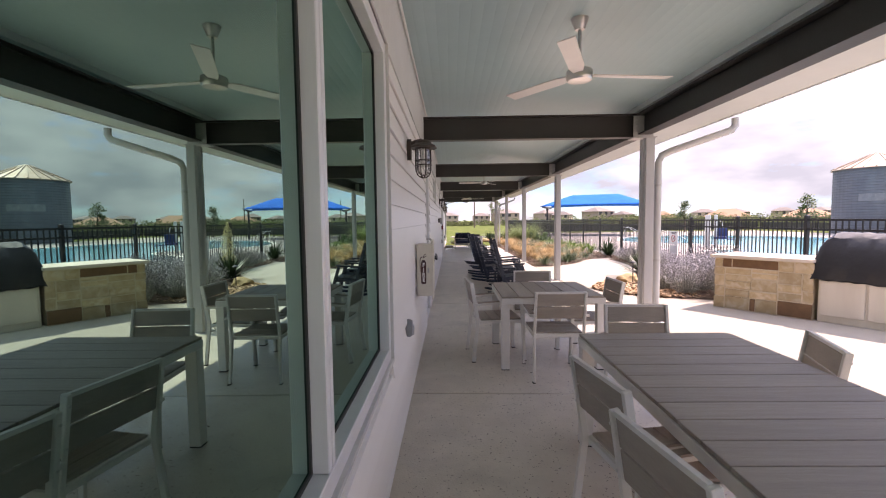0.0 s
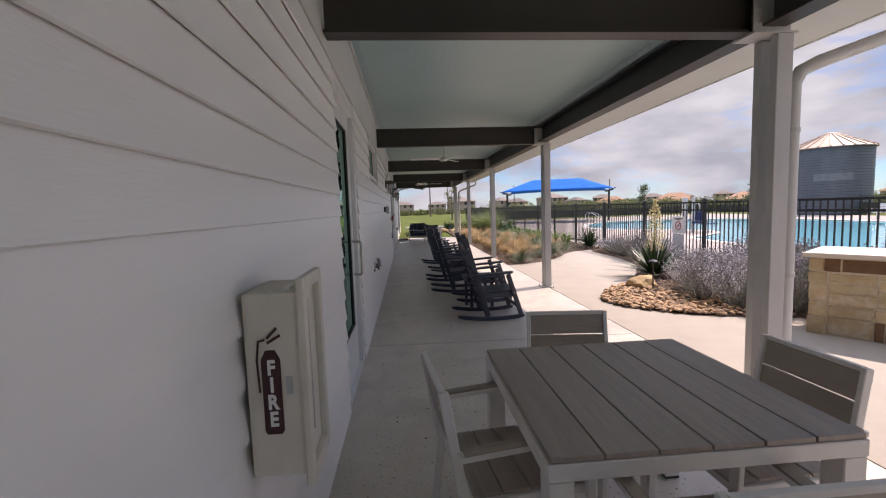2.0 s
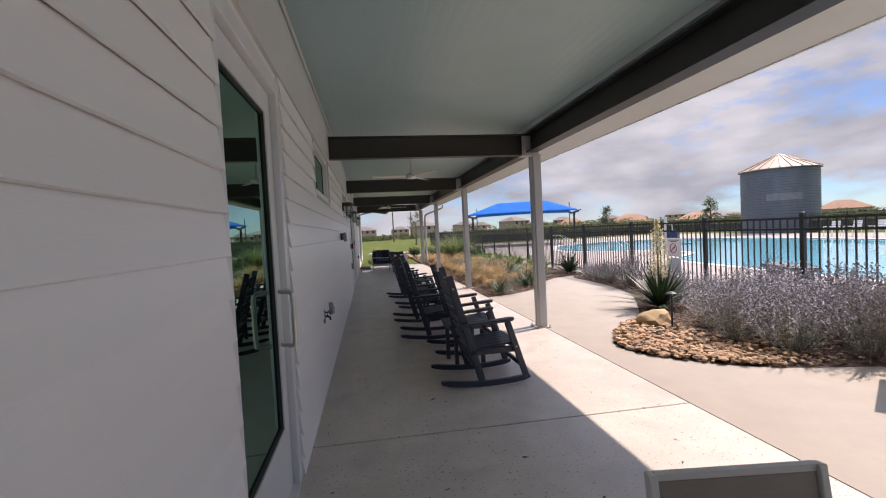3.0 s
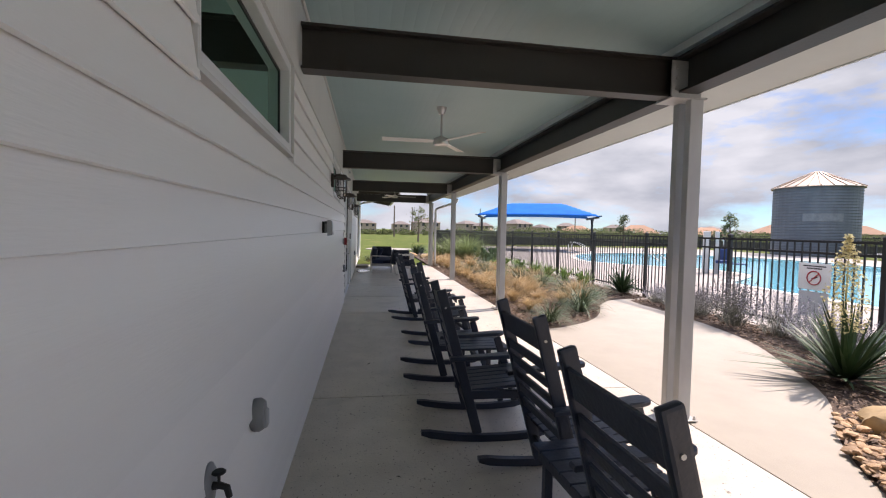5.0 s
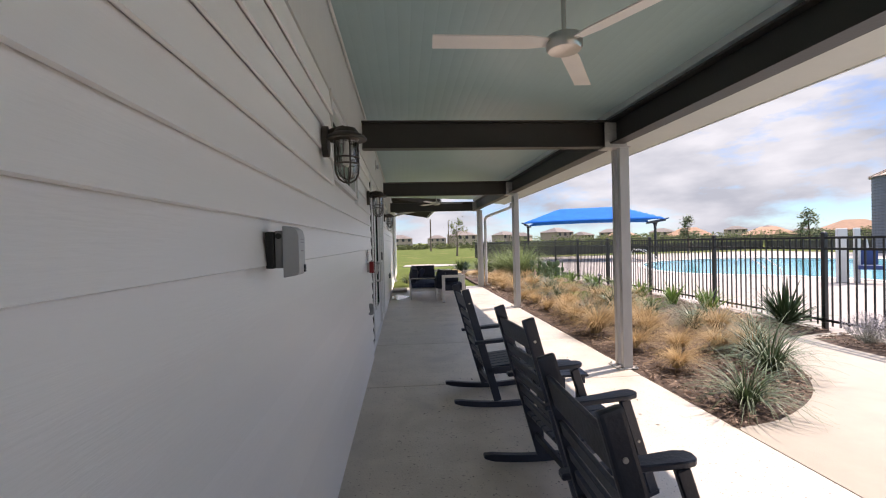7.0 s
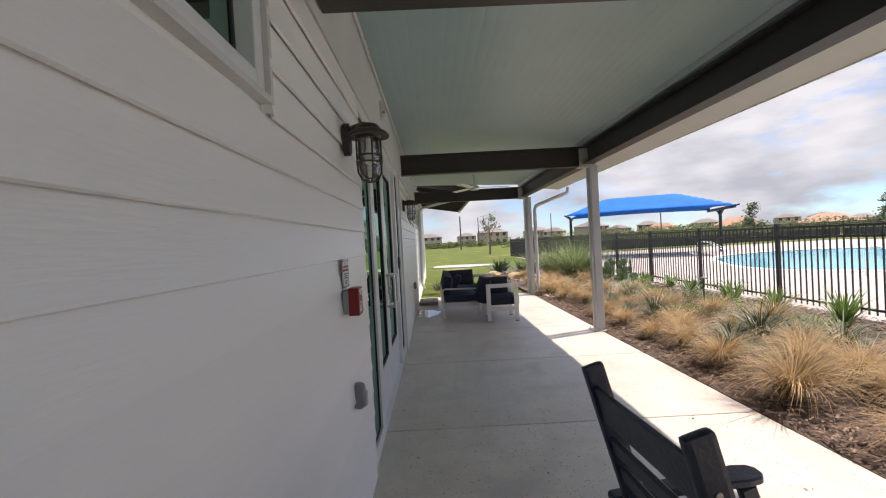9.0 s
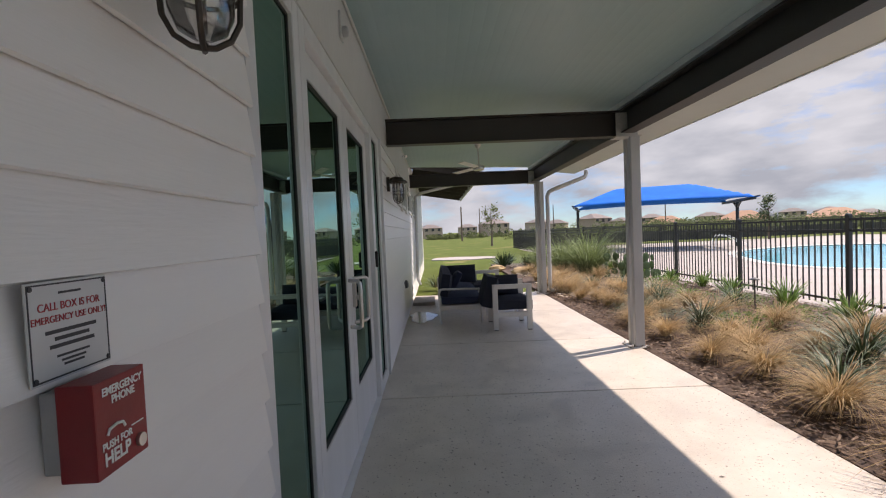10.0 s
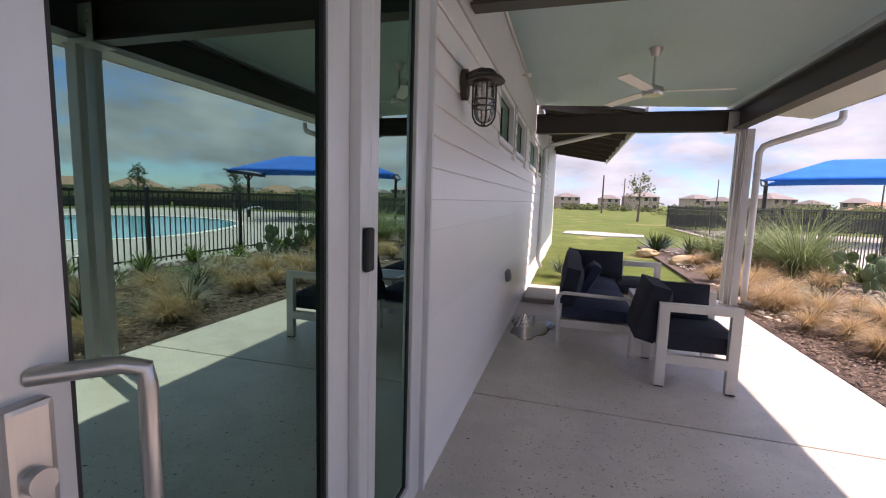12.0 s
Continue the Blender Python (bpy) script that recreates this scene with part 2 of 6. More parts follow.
M_RED = mat("emergency_red_enamel", (0.27, 0.008, 0.012), (0.21, 0.006, 0.010), 0.38, 0, 8, 0.06, 60, blotch=0.1)
M_DKRED = mat("dark_red_decal", (0.055, 0.010, 0.012), None, 0.4, 0, 8)
M_WHITE = mat("white_print", (0.80, 0.80, 0.78), (0.76, 0.76, 0.74), 0.5, 0, 8)
M_SIGNGREY = mat("grey_sign_face", (0.62, 0.63, 0.63), (0.57, 0.58, 0.58), 0.45, 0, 6)
M_INK = mat("dark_ink", (0.05, 0.05, 0.055), None, 0.6, 0, 9)
M_REDINK = mat("red_ink", (0.45, 0.04, 0.05), None, 0.6, 0, 9)
M_STONE = mat("tan_limestone", (0.58, 0.46, 0.29), (0.43, 0.31, 0.17), 0.9, 0, 5, 0.8, 26, blotch=0.3, obrand=0.22, stain=(7, 0.50, 0.7, (0.62, 0.53, 0.40)))
M_STONED = mat("brown_limestone", (0.20, 0.11, 0.055), (0.13, 0.07, 0.035), 0.85, 0, 5, 0.6, 26, blotch=0.3, obrand=0.2)
M_MORTAR = mat("buff_mortar", (0.62, 0.52, 0.38), (0.54, 0.45, 0.32), 0.9, 0, 9, 0.6, 60, blotch=0.15)
M_TOPSLAB = mat("pale_limestone_counter", (0.68, 0.60, 0.50), (0.60, 0.53, 0.44), 0.7, 0, 4, 0.25, 50, blotch=0.08)
M_COVER = mat("black_vinyl_cover", (0.018, 0.018, 0.020), (0.012, 0.012, 0.014), 0.5, 0, 5, 0.5, 14, blotch=0.2)
M_MULCH = mat("bark_mulch", (0.13, 0.085, 0.06), (0.045, 0.03, 0.023), 0.95, 0, 14, 1.0, 38, blotch=0.3)
M_CHIP = mat("mulch_chip", (0.27, 0.195, 0.145), (0.11, 0.075, 0.052), 0.95, 0, 9, island=0.5)
M_COBBLE = mat("tan_river_cobble", (0.46, 0.30, 0.17), (0.30, 0.19, 0.11), 0.8, 0, 9, 0.3, 40, blotch=0.2, obrand=0.45)
M_PEBBLE = mat("small_tan_cobble", (0.46, 0.30, 0.17), (0.30, 0.19, 0.11), 0.8, 0, 9, 0.3, 40, blotch=0.2, island=0.45)
M_PUDDLE = mat("standing_water", (0.16, 0.145, 0.125), (0.12, 0.11, 0.095), 0.06, 0, 3, 0.02, 8, spec=0.8)
M_ROCK = mat("buff_boulder", (0.50, 0.36, 0.19), (0.38, 0.27, 0.15), 0.9, 0, 5, 0.8, 18, blotch=0.3, obrand=0.1)
M_GRASS = mat("lawn_grass", (0.10, 0.128, 0.030), (0.062, 0.082, 0.020), 0.95, 0, 3.0, 0.9, 45, blotch=0.35, speck=(0.35, 0.60, (0.17, 0.155, 0.06)), spec=0.08)
M_DECK = mat("pool_deck_concrete", (0.34, 0.305, 0.275), (0.30, 0.268, 0.24), 0.85, 0, 1.2, 0.15, 70, blotch=0.07)
M_COPING = mat("pool_coping", (0.70, 0.64, 0.58), (0.63, 0.58, 0.52), 0.7, 0, 5, 0.1)
M_LIFT = mat("pale_grey_powder_coat", (0.50, 0.50, 0.49), (0.44, 0.44, 0.43), 0.45, 0, 4, blotch=0.06)
M_WATER = mat("pool_water", (0.17, 0.54, 0.66), (0.14, 0.48, 0.60), 0.06, 0, 0.7, 0.25, 2.2, spec=0.5, blotch=0.08)
M_CANVAS = mat("blue_shade_fabric", (0.005, 0.135, 0.50), (0.004, 0.105, 0.41), 0.85, 0, 1.2, 0.1, 90, blotch=0.12, spec=0.1)
M_DKSTEEL = mat("dark_steel_tube", (0.03, 0.03, 0.032), None, 0.45, 0.2, 6)
M_SILO = mat("silo_corrugated_galvanised", (0.115, 0.14, 0.16), (0.085, 0.105, 0.125), 0.5, 0.3, 0.9, 0.0, None, (1, 1, 0.5), blotch=0.18)
M_SILO = ribbed(M_SILO, "Z", 0.11, 0.8, 0.02)
M_SILOROOF = mat("rusty_silo_roof", (0.52, 0.44, 0.37), (0.40, 0.28, 0.20), 0.6, 0.2, 0.8, blotch=0.2, obrand=0.12)
M_BARK = mat("grey_bark", (0.17, 0.13, 0.10), (0.10, 0.08, 0.06), 0.95, 0, 9, 0.8, 30)
M_LEAF = leafmat("tree_leaf", (0.075, 0.115, 0.035), (0.045, 0.075, 0.025))
M_SCRUB = leafmat("scrub_leaf", (0.13, 0.15, 0.06), (0.08, 0.10, 0.038), 0.95, 0.3, 0.25)
M_FEATHER = leafmat("golden_feather_grass", (0.56, 0.42, 0.22), (0.31, 0.20, 0.095), 0.7, 0.35, 0.3)
M_FEATHERG = leafmat("green_gold_grass", (0.20, 0.25, 0.10), (0.11, 0.15, 0.06), 0.7, 0.4, 0.3)
M_YUCCA = leafmat("yucca_blade", (0.055, 0.095, 0.040), (0.035, 0.065, 0.030), 0.45, 0.3)
M_HESPER = leafmat("grey_green_blade", (0.12, 0.165, 0.085), (0.06, 0.095, 0.05), 0.5, 0.35)
M_SHRUB = leafmat("bright_shrub_leaf", (0.17, 0.27, 0.06), (0.09, 0.16, 0.035), 0.5, 0.4, 0.25)
M_SAGE = leafmat("silver_sage_stem", (0.40, 0.40, 0.35), (0.27, 0.285, 0.24), 0.8, 0.35)
M_SAGEF = leafmat("lavender_sage_flower", (0.36, 0.335, 0.36), (0.25, 0.24, 0.255), 0.8, 0.35)
M_SPIKE = leafmat("cream_yucca_flower", (0.70, 0.62, 0.32), (0.56, 0.48, 0.22), 0.7, 0.3, 0.2)
M_PEAR = leafmat("prickly_pear_pad", (0.10, 0.15, 0.065), (0.07, 0.105, 0.05), 0.55, 0.2)
M_HOUSE = mat("tan_house_wall", (0.42, 0.35, 0.28), (0.36, 0.30, 0.24), 0.9, 0, 0.5, obrand=0.25)
M_HOUSEROOF = mat("brown_house_roof", (0.17, 0.145, 0.13), (0.12, 0.10, 0.09), 0.9, 0, 0.8, obrand=0.2)
M_CLAYROOF = mat("orange_clay_roof", (0.34, 0.20, 0.125), (0.27, 0.16, 0.10), 0.9, 0, 0.8, obrand=0.15)
M_DARKWIN = mat("far_window_glass", (0.05, 0.055, 0.06), None, 0.2, 0, 3)
M_ROOFDECK = mat("dark_timber_deck", (0.06, 0.05, 0.04), (0.04, 0.034, 0.028), 0.8, 0, 5, 0.3, 30, (8, 1, 1))
M_BLUESEAT = mat("navy_blue_plastic", (0.012, 0.035, 0.14), None, 0.4, 0, 5)


# ---- mesh helpers ----
def box(bm, x0, x1, y0, y1, z0, z1):
    vs = [bm.verts.new(p) for p in ((x0, y0, z0), (x1, y0, z0), (x1, y1, z0), (x0, y1, z0), (x0, y0, z1), (x1, y0, z1), (x1, y1, z1), (x0, y1, z1))]
    for f in ((3, 2, 1, 0), (4, 5, 6, 7), (0, 1, 5, 4), (1, 2, 6, 5), (2, 3, 7, 6), (3, 0, 4, 7)):
        bm.faces.new([vs[i] for i in f])
    return vs


def obox(bm, p0, p1, w, h, up=(0, 0, 1)):
    """A bar from p0 to p1 of width w (across) and height h (along up)."""
    a, b = Vector(p0), Vector(p1)
    d = (b - a).normalized()
    s = d.cross(Vector(up)).normalized()
    u = s.cross(d)
    vs = []
    for p in (a, b):
        for i, j in ((-1, -1), (1, -1), (1, 1), (-1, 1)):
            vs.append(bm.verts.new(p + s * i * w / 2 + u * j * h / 2))
    for f in ((0, 1, 2, 3), (7, 6, 5, 4), (0, 4, 5, 1), (1, 5, 6, 2), (2, 6, 7, 3), (3, 7, 4, 0)):
        bm.faces.new([vs[i] for i in f])


def prism(bm, pts, lo, hi, axis=2):
    """Extrudes an outline of 2D points between lo and hi along the axis."""
    def at(p, h):
        return {0: (h, p[0], p[1]), 1: (p[0], h, p[1]), 2: (p[0], p[1], h)}[axis]
    a = [bm.verts.new(at(p, lo)) for p in pts]
    b = [bm.verts.new(at(p, hi)) for p in pts]
    bm.faces.new(a[::-1])
    bm.faces.new(b)
    n = len(pts)
    for i in range(n):
        bm.faces.new((a[i], a[(i + 1) % n], b[(i + 1) % n], b[i]))


def tube(bm, pts, r, seg=10, cap=True):
    """A round bar along the points; r is one radius or one a point."""
    pts = [Vector(p) for p in pts]
    rr = r if isinstance(r, (list, tuple)) else [r] * len(pts)
    rings, ref = [], None
    for i, p in enumerate(pts):
        d = (pts[min(i + 1, len(pts) - 1)] - pts[max(i - 1, 0)]).normalized()
        if ref is None:
            ref = d.orthogonal().normalized()
        ref = (ref - d * ref.dot(d)).normalized()
        o = d.cross(ref)
        rings.append([bm.verts.new(p + (ref * math.cos(6.28319 * k / seg) + o * math.sin(6.28319 * k / seg)) * rr[i]) for k in range(seg)])
    for a, b in zip(rings, rings[1:]):
        for k in range(seg):
            bm.faces.new((a[k], a[(k + 1) % seg], b[(k + 1) % seg], b[k]))
    if cap:
        bm.faces.new(rings[0][::-1])
        bm.faces.new(rings[-1])


def lathe(bm, prof, seg=20, c=(0, 0, 0)):
    """Turns (radius, height) pairs about the z axis through c."""
    rings = []
    for r, z in prof:
        rings.append([bm.verts.new((c[0] + r * math.cos(6.28319 * k / seg), c[1] + r * math.sin(6.28319 * k / seg), c[2] + z)) for k in range(seg)])
    for a, b in zip(rings, rings[1:]):
        for k in range(seg):
            bm.faces.new((a[k], a[(k + 1) % seg], b[(k + 1) % seg], b[k]))
    bm.faces.new(rings[0][::-1])
    bm.faces.new(rings[-1])


def bev(bm, w, seg=1):
    bmesh.ops.recalc_face_normals(bm, faces=bm.faces[:])
    bmesh.ops.bevel(bm, geom=bm.edges[:], offset=w, segments=seg, profile=0.7, affect="EDGES", clamp_overlap=True)


def to_mesh(bm, name, material, smooth=False):
    bmesh.ops.recalc_face_normals(bm, faces=bm.faces[:])
    me = bpy.data.meshes.new(name)
    bm.to_mesh(me)
    bm.free()
    me.materials.append(material)
    if smooth:
        for p in me.polygons:
            p.use_smooth = True
        me.set_sharp_from_angle(angle=radians(35))
    return me


def part(name, bm, material, parent=None, label="", smooth=False):
    ob = new(name, to_mesh(bm, name, material, smooth))
    if parent is not None:
        ob.parent = parent
    if label:
        tagged(ob, label)
    return ob


def piece(name, me, parent, m=None):
    ob = new(name, me)
    ob.parent = parent
    if m is not None:
        ob.matrix_basis = m
    return ob


def structure(name, bm, material, label, category, smooth=False):
    return tagged(part(name, bm, material, None, "", smooth), label, category, kind="structure")


def thing(name, label, category, group="", kind=""):
    ob = new(name)
    ob.empty_display_size = 0.1
    return tagged(ob, label, category, group, kind)


def boxes(*rows, bevel=0.0, seg=1):
    bm = bmesh.new()
    for r in rows:
        box(bm, *r)
    if bevel:
        bev(bm, bevel, seg)
    return bm


def words(text, size, material, parent, m, name="lettering", bold=0.0):
    cu = bpy.data.curves.new(name, "FONT")
    cu.body, cu.size, cu.extrude, cu.align_x, cu.align_y = text, size, 0.0004, "CENTER", "CENTER"
    cu.offset = bold
    tmp = bpy.data.objects.new(name, cu)
    scene.collection.objects.link(tmp)
    bpy.context.view_layer.update()
    me = bpy.data.meshes.new_from_object(tmp.evaluated_get(bpy.context.evaluated_depsgraph_get()))
    bpy.data.objects.remove(tmp)
    me.materials.clear()
    me.materials.append(material)
    return piece(name, me, parent, m)


def spline(pts, per=6, closed=True):
    """A smooth line through 2D points."""
    n, out = len(pts), []
    for i in range(n if closed else n - 1):
        p = [Vector(pts[(i + k) % n] if closed else pts[max(0, min(n - 1, i + k))]) for k in (-1, 0, 1, 2)]
        for j in range(per):
            t = j / per
            out.append(0.5 * (2 * p[1] + (p[2] - p[0]) * t + (2 * p[0] - 5 * p[1] + 4 * p[2] - p[3]) * t * t + (3 * p[1] - p[0] - 3 * p[2] + p[3]) * t ** 3))
    if not closed:
        out.append(Vector(pts[-1]))
    return [tuple(v) for v in out]


def inside(p, poly):
    hit = False
    for (x0, y0), (x1, y1) in zip(poly, poly[1:] + poly[:1]):
        if (y0 > p[1]) != (y1 > p[1]) and p[0] < (x1 - x0) * (p[1] - y0) / (y1 - y0) + x0:
            hit = not hit
    return hit

# ---- ground and paving ----
def slope(x):
    return -0.0086 * x


bm = bmesh.new()
N = 60
gx = [-400 + 1400 * (i / N) ** 1.0 for i in range(N + 1)]
gy = [-300 + 1300 * (i / N) for i in range(N + 1)]
gv = [[bm.verts.new((x, y, -0.10 + (noise.noise((x * 0.01, y * 0.01, 3)) * 1.5 - 0.3) * min(1, max(0, (math.hypot(x - 10, y - 15) - 70) / 120)))) for y in gy] for x in gx]
for i in range(N):
    for j in range(N):
        bm.faces.new((gv[i][j], gv[i + 1][j], gv[i + 1][j + 1], gv[i][j + 1]))
structure("ground", bm, M_GRASS, "uneven green lawn with dry tan patches", "ground", True)

JOINTS = (-6.0, -3.0, 0.95, 4.8, 8.87, 12.62, 16.47, 18.37, 20.28, 22.14, 24.3, 26.75)
floor = structure("floor", boxes((-0.05, 3.02, -6, 26.75, -0.13, -0.045)), M_JOINT, "dirt in the slab joints below the porch paving", "floor")

BED_R = [(5.3, 9.12), (4.34, 9.42), (3.66, 9.98), (3.44, 10.62), (3.9, 11.35), (4.75, 12.15), (5.4, 13.2), (5.9, 14.2), (6.15, 15.4), (6.22, 16.4), (6.22, 17.2), (6.32, 17.7)]
BED_L = [(3.036, 15.11), (3.6, 15.26), (4.3, 15.72), (4.85, 16.4), (5.25, 17.1), (5.9, 17.75), (6.9, 18.0)]
bed_r = spline(BED_R, 5, False) + [(6.96, 17.85), (6.96, 8.2), (5.6, 8.6)]
bed_l = spline(BED_L, 5, False) + [(6.96, 18.0), (6.96, 36.0), (3.03, 36.0)]
structure("patio", boxes((3.035, 7.0, -6, 18.05, -0.14, -0.034)), M_PATIO, "pale sunlit concrete patio beside the porch", "patio")


def bed(name, outline, label, hump):
    """A low mound of mulch inside an outline."""
    bm = bmesh.new()
    rim = [bm.verts.new((x, y, -0.033)) for x, y in outline]
    low = [bm.verts.new((x, y, -0.12)) for x, y in outline]
    n = len(outline)
    for i in range(n):
        bm.faces.new((low[i], low[(i + 1) % n], rim[(i + 1) % n], rim[i]))
    f = bm.faces.new(rim)
    bmesh.ops.inset_region(bm, faces=[f], thickness=0.12, depth=hump)
    bmesh.ops.triangulate(bm, faces=[f for f in bm.faces if len(f.verts) > 4])
    structure(name, bm, M_MULCH, label, "planting bed")


bed("planting_bed_near", bed_r, "dark brown bark mulch bed with a curved edge", 0.03)
bed("planting_bed_far", bed_l, "brown bark mulch bed along the walk", 0.03)


def chips(name, outline, count, seed):
    rnd = random.Random(seed)
    xs, ys = [p[0] for p in outline], [p[1] for p in outline]
    vs, fs = [], []
    while len(fs) < count:
        x, y = rnd.uniform(min(xs), max(xs)), rnd.uniform(min(ys), max(ys))
        if y > 27 or not inside((x, y), outline):
            continue
        a, l, w = rnd.uniform(0, 6.28), rnd.uniform(0.012, 0.045), rnd.uniform(0.003, 0.008)
        c, s, z = math.cos(a), math.sin(a), rnd.uniform(-0.002, 0.012)
        t1, t2 = rnd.uniform(-0.008, 0.012), rnd.uniform(-0.006, 0.01)
        k = len(vs)
        vs += [(x + c * l - s * w, y + s * l + c * w, z + t1), (x - c * l - s * w, y - s * l + c * w, z - t1 * 0.5), (x - c * l + s * w, y - s * l - c * w, z + t2), (x + c * l + s * w, y + s * l - c * w, z + t2)]
        fs.append((k, k + 1, k + 2, k + 3))
    me = bpy.data.meshes.new(name)
    me.from_pydata(vs, [], fs)
    me.materials.append(M_CHIP)
    tagged(new(name, me), "loose brown bark chips scattered over the planting bed", "mulch", kind="stuff")


chips("mulch_chips", bed_r, 9000, 5)
chips("mulch_chips", bed_l, 24000, 6)

# pool deck with a free-form pool
POOL = [(11.2, 3.0), (11.0, 12.0), (11.4, 17.2), (11.7, 20.0), (12.0, 21.1), (13.3, 22.0), (14.8, 23.3), (15.1, 24.8), (14.3, 26.6), (13.0, 27.8), (11.9, 29.4), (12.2, 32.0), (14.2, 36.2), (16.9, 38.4), (21.0, 39.2), (25.0, 37.0), (27.2, 32.0), (26.6, 23.0), (26.2, 10.0), (25.0, 2.0), (17.0, 0.0)]
pool = spline(POOL, 6)
bm = bmesh.new()
outer = [bm.verts.new(p) for p in ((7.04, -14, -0.05), (34, -14, -0.05), (34, 50, -0.05), (7.04, 50, -0.05))]
inner = [bm.verts.new((x, y, -0.05)) for x, y in pool]
edges = [bm.edges.new((outer[i], outer[(i + 1) % 4])) for i in range(4)] + [bm.edges.new((inner[i], inner[(i + 1) % len(inner)])) for i in range(len(inner))]
bmesh.ops.triangle_fill(bm, use_beauty=True, use_dissolve=False, edges=edges)
structure("pool_deck", bm, M_DECK, "pale pinkish concrete pool deck", "pool deck")
bm = bmesh.new()
pl = [Vector(p) for p in pool]
for i in range(len(pl)):
    a, b = pl[i], pl[(i + 1) % len(pl)]
    obox(bm, (a.x, a.y, -0.045), (b.x, b.y, -0.045), 0.30, 0.03)
structure("pool_coping", bm, M_COPING, "pale rounded coping round the pool", "pool edge")
bm = bmesh.new()
bm.faces.new([bm.verts.new((x, y, -0.075)) for x, y in pool])
structure("water", bm, M_WATER, "still turquoise pool water", "water")

# ---- the building ----
TOP = 2.48
# openings: y0, y1, z0, z1
OPEN = [(-1.2, 3.665, 0.67, TOP), (7.33, 8.51, 0.0, 2.42), (10.09, 11.60, 1.92, 2.46), (14.73, 16.16, 1.93, 2.46), (17.72, 20.99, 0.0, TOP), (22.86, 23.9, 1.96, 2.46), (24.05, 25.1, 1.96, 2.46), (25.7, 27.2, 1.96, 2.46), (27.5, 29.0, 1.96, 2.46)]
Y0, Y1 = -6.0, 31.0


def spans(z0, z1):
    """The stretches of wall left between the openings over a band of height."""
    cuts = sorted((o[0], o[1]) for o in OPEN if o[2] < z1 - 0.01 and o[3] > z0 + 0.01)
    out, y = [], Y0
    for a, b in cuts:
        if a > y + 0.02:
            out.append((y, a))
        y = max(y, b)
    out.append((y, Y1))
    return out


bm = bmesh.new()
levels = sorted({0.0, TOP} | {o[2] for o in OPEN} | {o[3] for o in OPEN})
for za, zb in zip(levels, levels[1:]):
    for a, b in spans(za, zb):
        box(bm, -0.20, -0.012, a, b, za if za > 0 else -0.1, zb)
box(bm, -0.20, -0.012, Y0, Y1, TOP, 3.3)
wall = structure("wall_west", bm, M_SIDING, "white lap siding wall of the clubhouse", "wall")

bm = bmesh.new()
box(bm, -0.011, 0.012, Y0, 26.6, TOP, 3.07)
structure("frieze_board", bm, M_FRIEZE, "plain grey-white board above the siding", "trim")
bm = bmesh.new()
tube(bm, [(0.03, Y0, 3.0), (0.03, 26.5, 3.0)], 0.012, 8)
structure("conduit", bm, M_GUTTER, "thin pale conduit along the top of the wall", "conduit", True)
bm = bmesh.new()
for y0_, y1_ in ((Y0, 7.3), (8.56, 17.70), (20.99, Y1)):
    box(bm, -0.011, 0.004, y0_, y1_, -0.03, 0.03)
structure("base_flashing", bm, M_POST, "grey metal flashing at the foot of the wall", "trim")

# dark rooms behind the glass
bm = bmesh.new()
for a, b in ((Y0, 5.5), (6.5, 9.3), (9.5, 13.0), (13.2, 17.0), (17.2, 22.0), (22.2, 31.0)):
    box(bm, -4.6, -4.4, a, b, -0.1, 3.3)
    box(bm, -4.4, -0.21, a, a + 0.12, -0.1, 3.3)
    box(bm, -4.4, -0.21, b - 0.12, b, -0.1, 3.3)
    box(bm, -4.4, -0.21, a + 0.12, b - 0.12, 2.9, 3.0)
    box(bm, -4.4, -0.21, a + 0.12, b - 0.12, -0.1, -0.02)
structure("inner_rooms", bm, M_ROOM, "unlit rooms behind the tinted windows", "interior")

# ceiling, roof and eave
def ceil_z(x):
    return 3.075 - 0.04 * x


bm = bmesh.new()
prism(bm, [(0.013, ceil_z(0) - 0.0), (2.86, ceil_z(2.86)), (2.86, ceil_z(2.86) + 0.1), (0.013, ceil_z(0) + 0.1)], -6, 26.9, 1)
structure("ceiling", bm, M_CEIL, "blue-green painted beadboard porch ceiling", "ceiling")
bm = bmesh.new()
prism(bm, [(2.862, 2.90), (3.95, 2.765), (3.95, 2.865), (2.862, 3.0)], -6, 26.9, 1)
structure("soffit", bm, M_SOFFIT, "pale painted soffit of the overhanging eave", "soffit")
bm = bmesh.new()
prism(bm, [(-4.8, 4.2), (-0.2, 3.36), (4.1, 2.95), (4.1, 3.0), (-0.2, 3.44), (-4.8, 4.3)], -6, 26.95, 1)
structure("roof", bm, M_SILO, "grey metal roof above the porch", "roof")
bm = bmesh.new()
box(bm, 3.953, 3.973, -6, 26.92, 2.758, 2.94)
structure("fascia", bm, M_SOFFIT, "pale fascia board at the eave", "fascia")
bm = bmesh.new()
prism(bm, [(3.976, 2.80), (4.05, 2.785), (4.09, 2.82), (4.10, 2.92), (4.085, 2.92), (4.075, 2.83), (4.04, 2.80), (3.986, 2.812), (3.986, 2.92), (3.976, 2.92)], -6, 26.95, 1)
structure("gutter", bm, M_GUTTER, "pale metal gutter along the eave", "gutter")

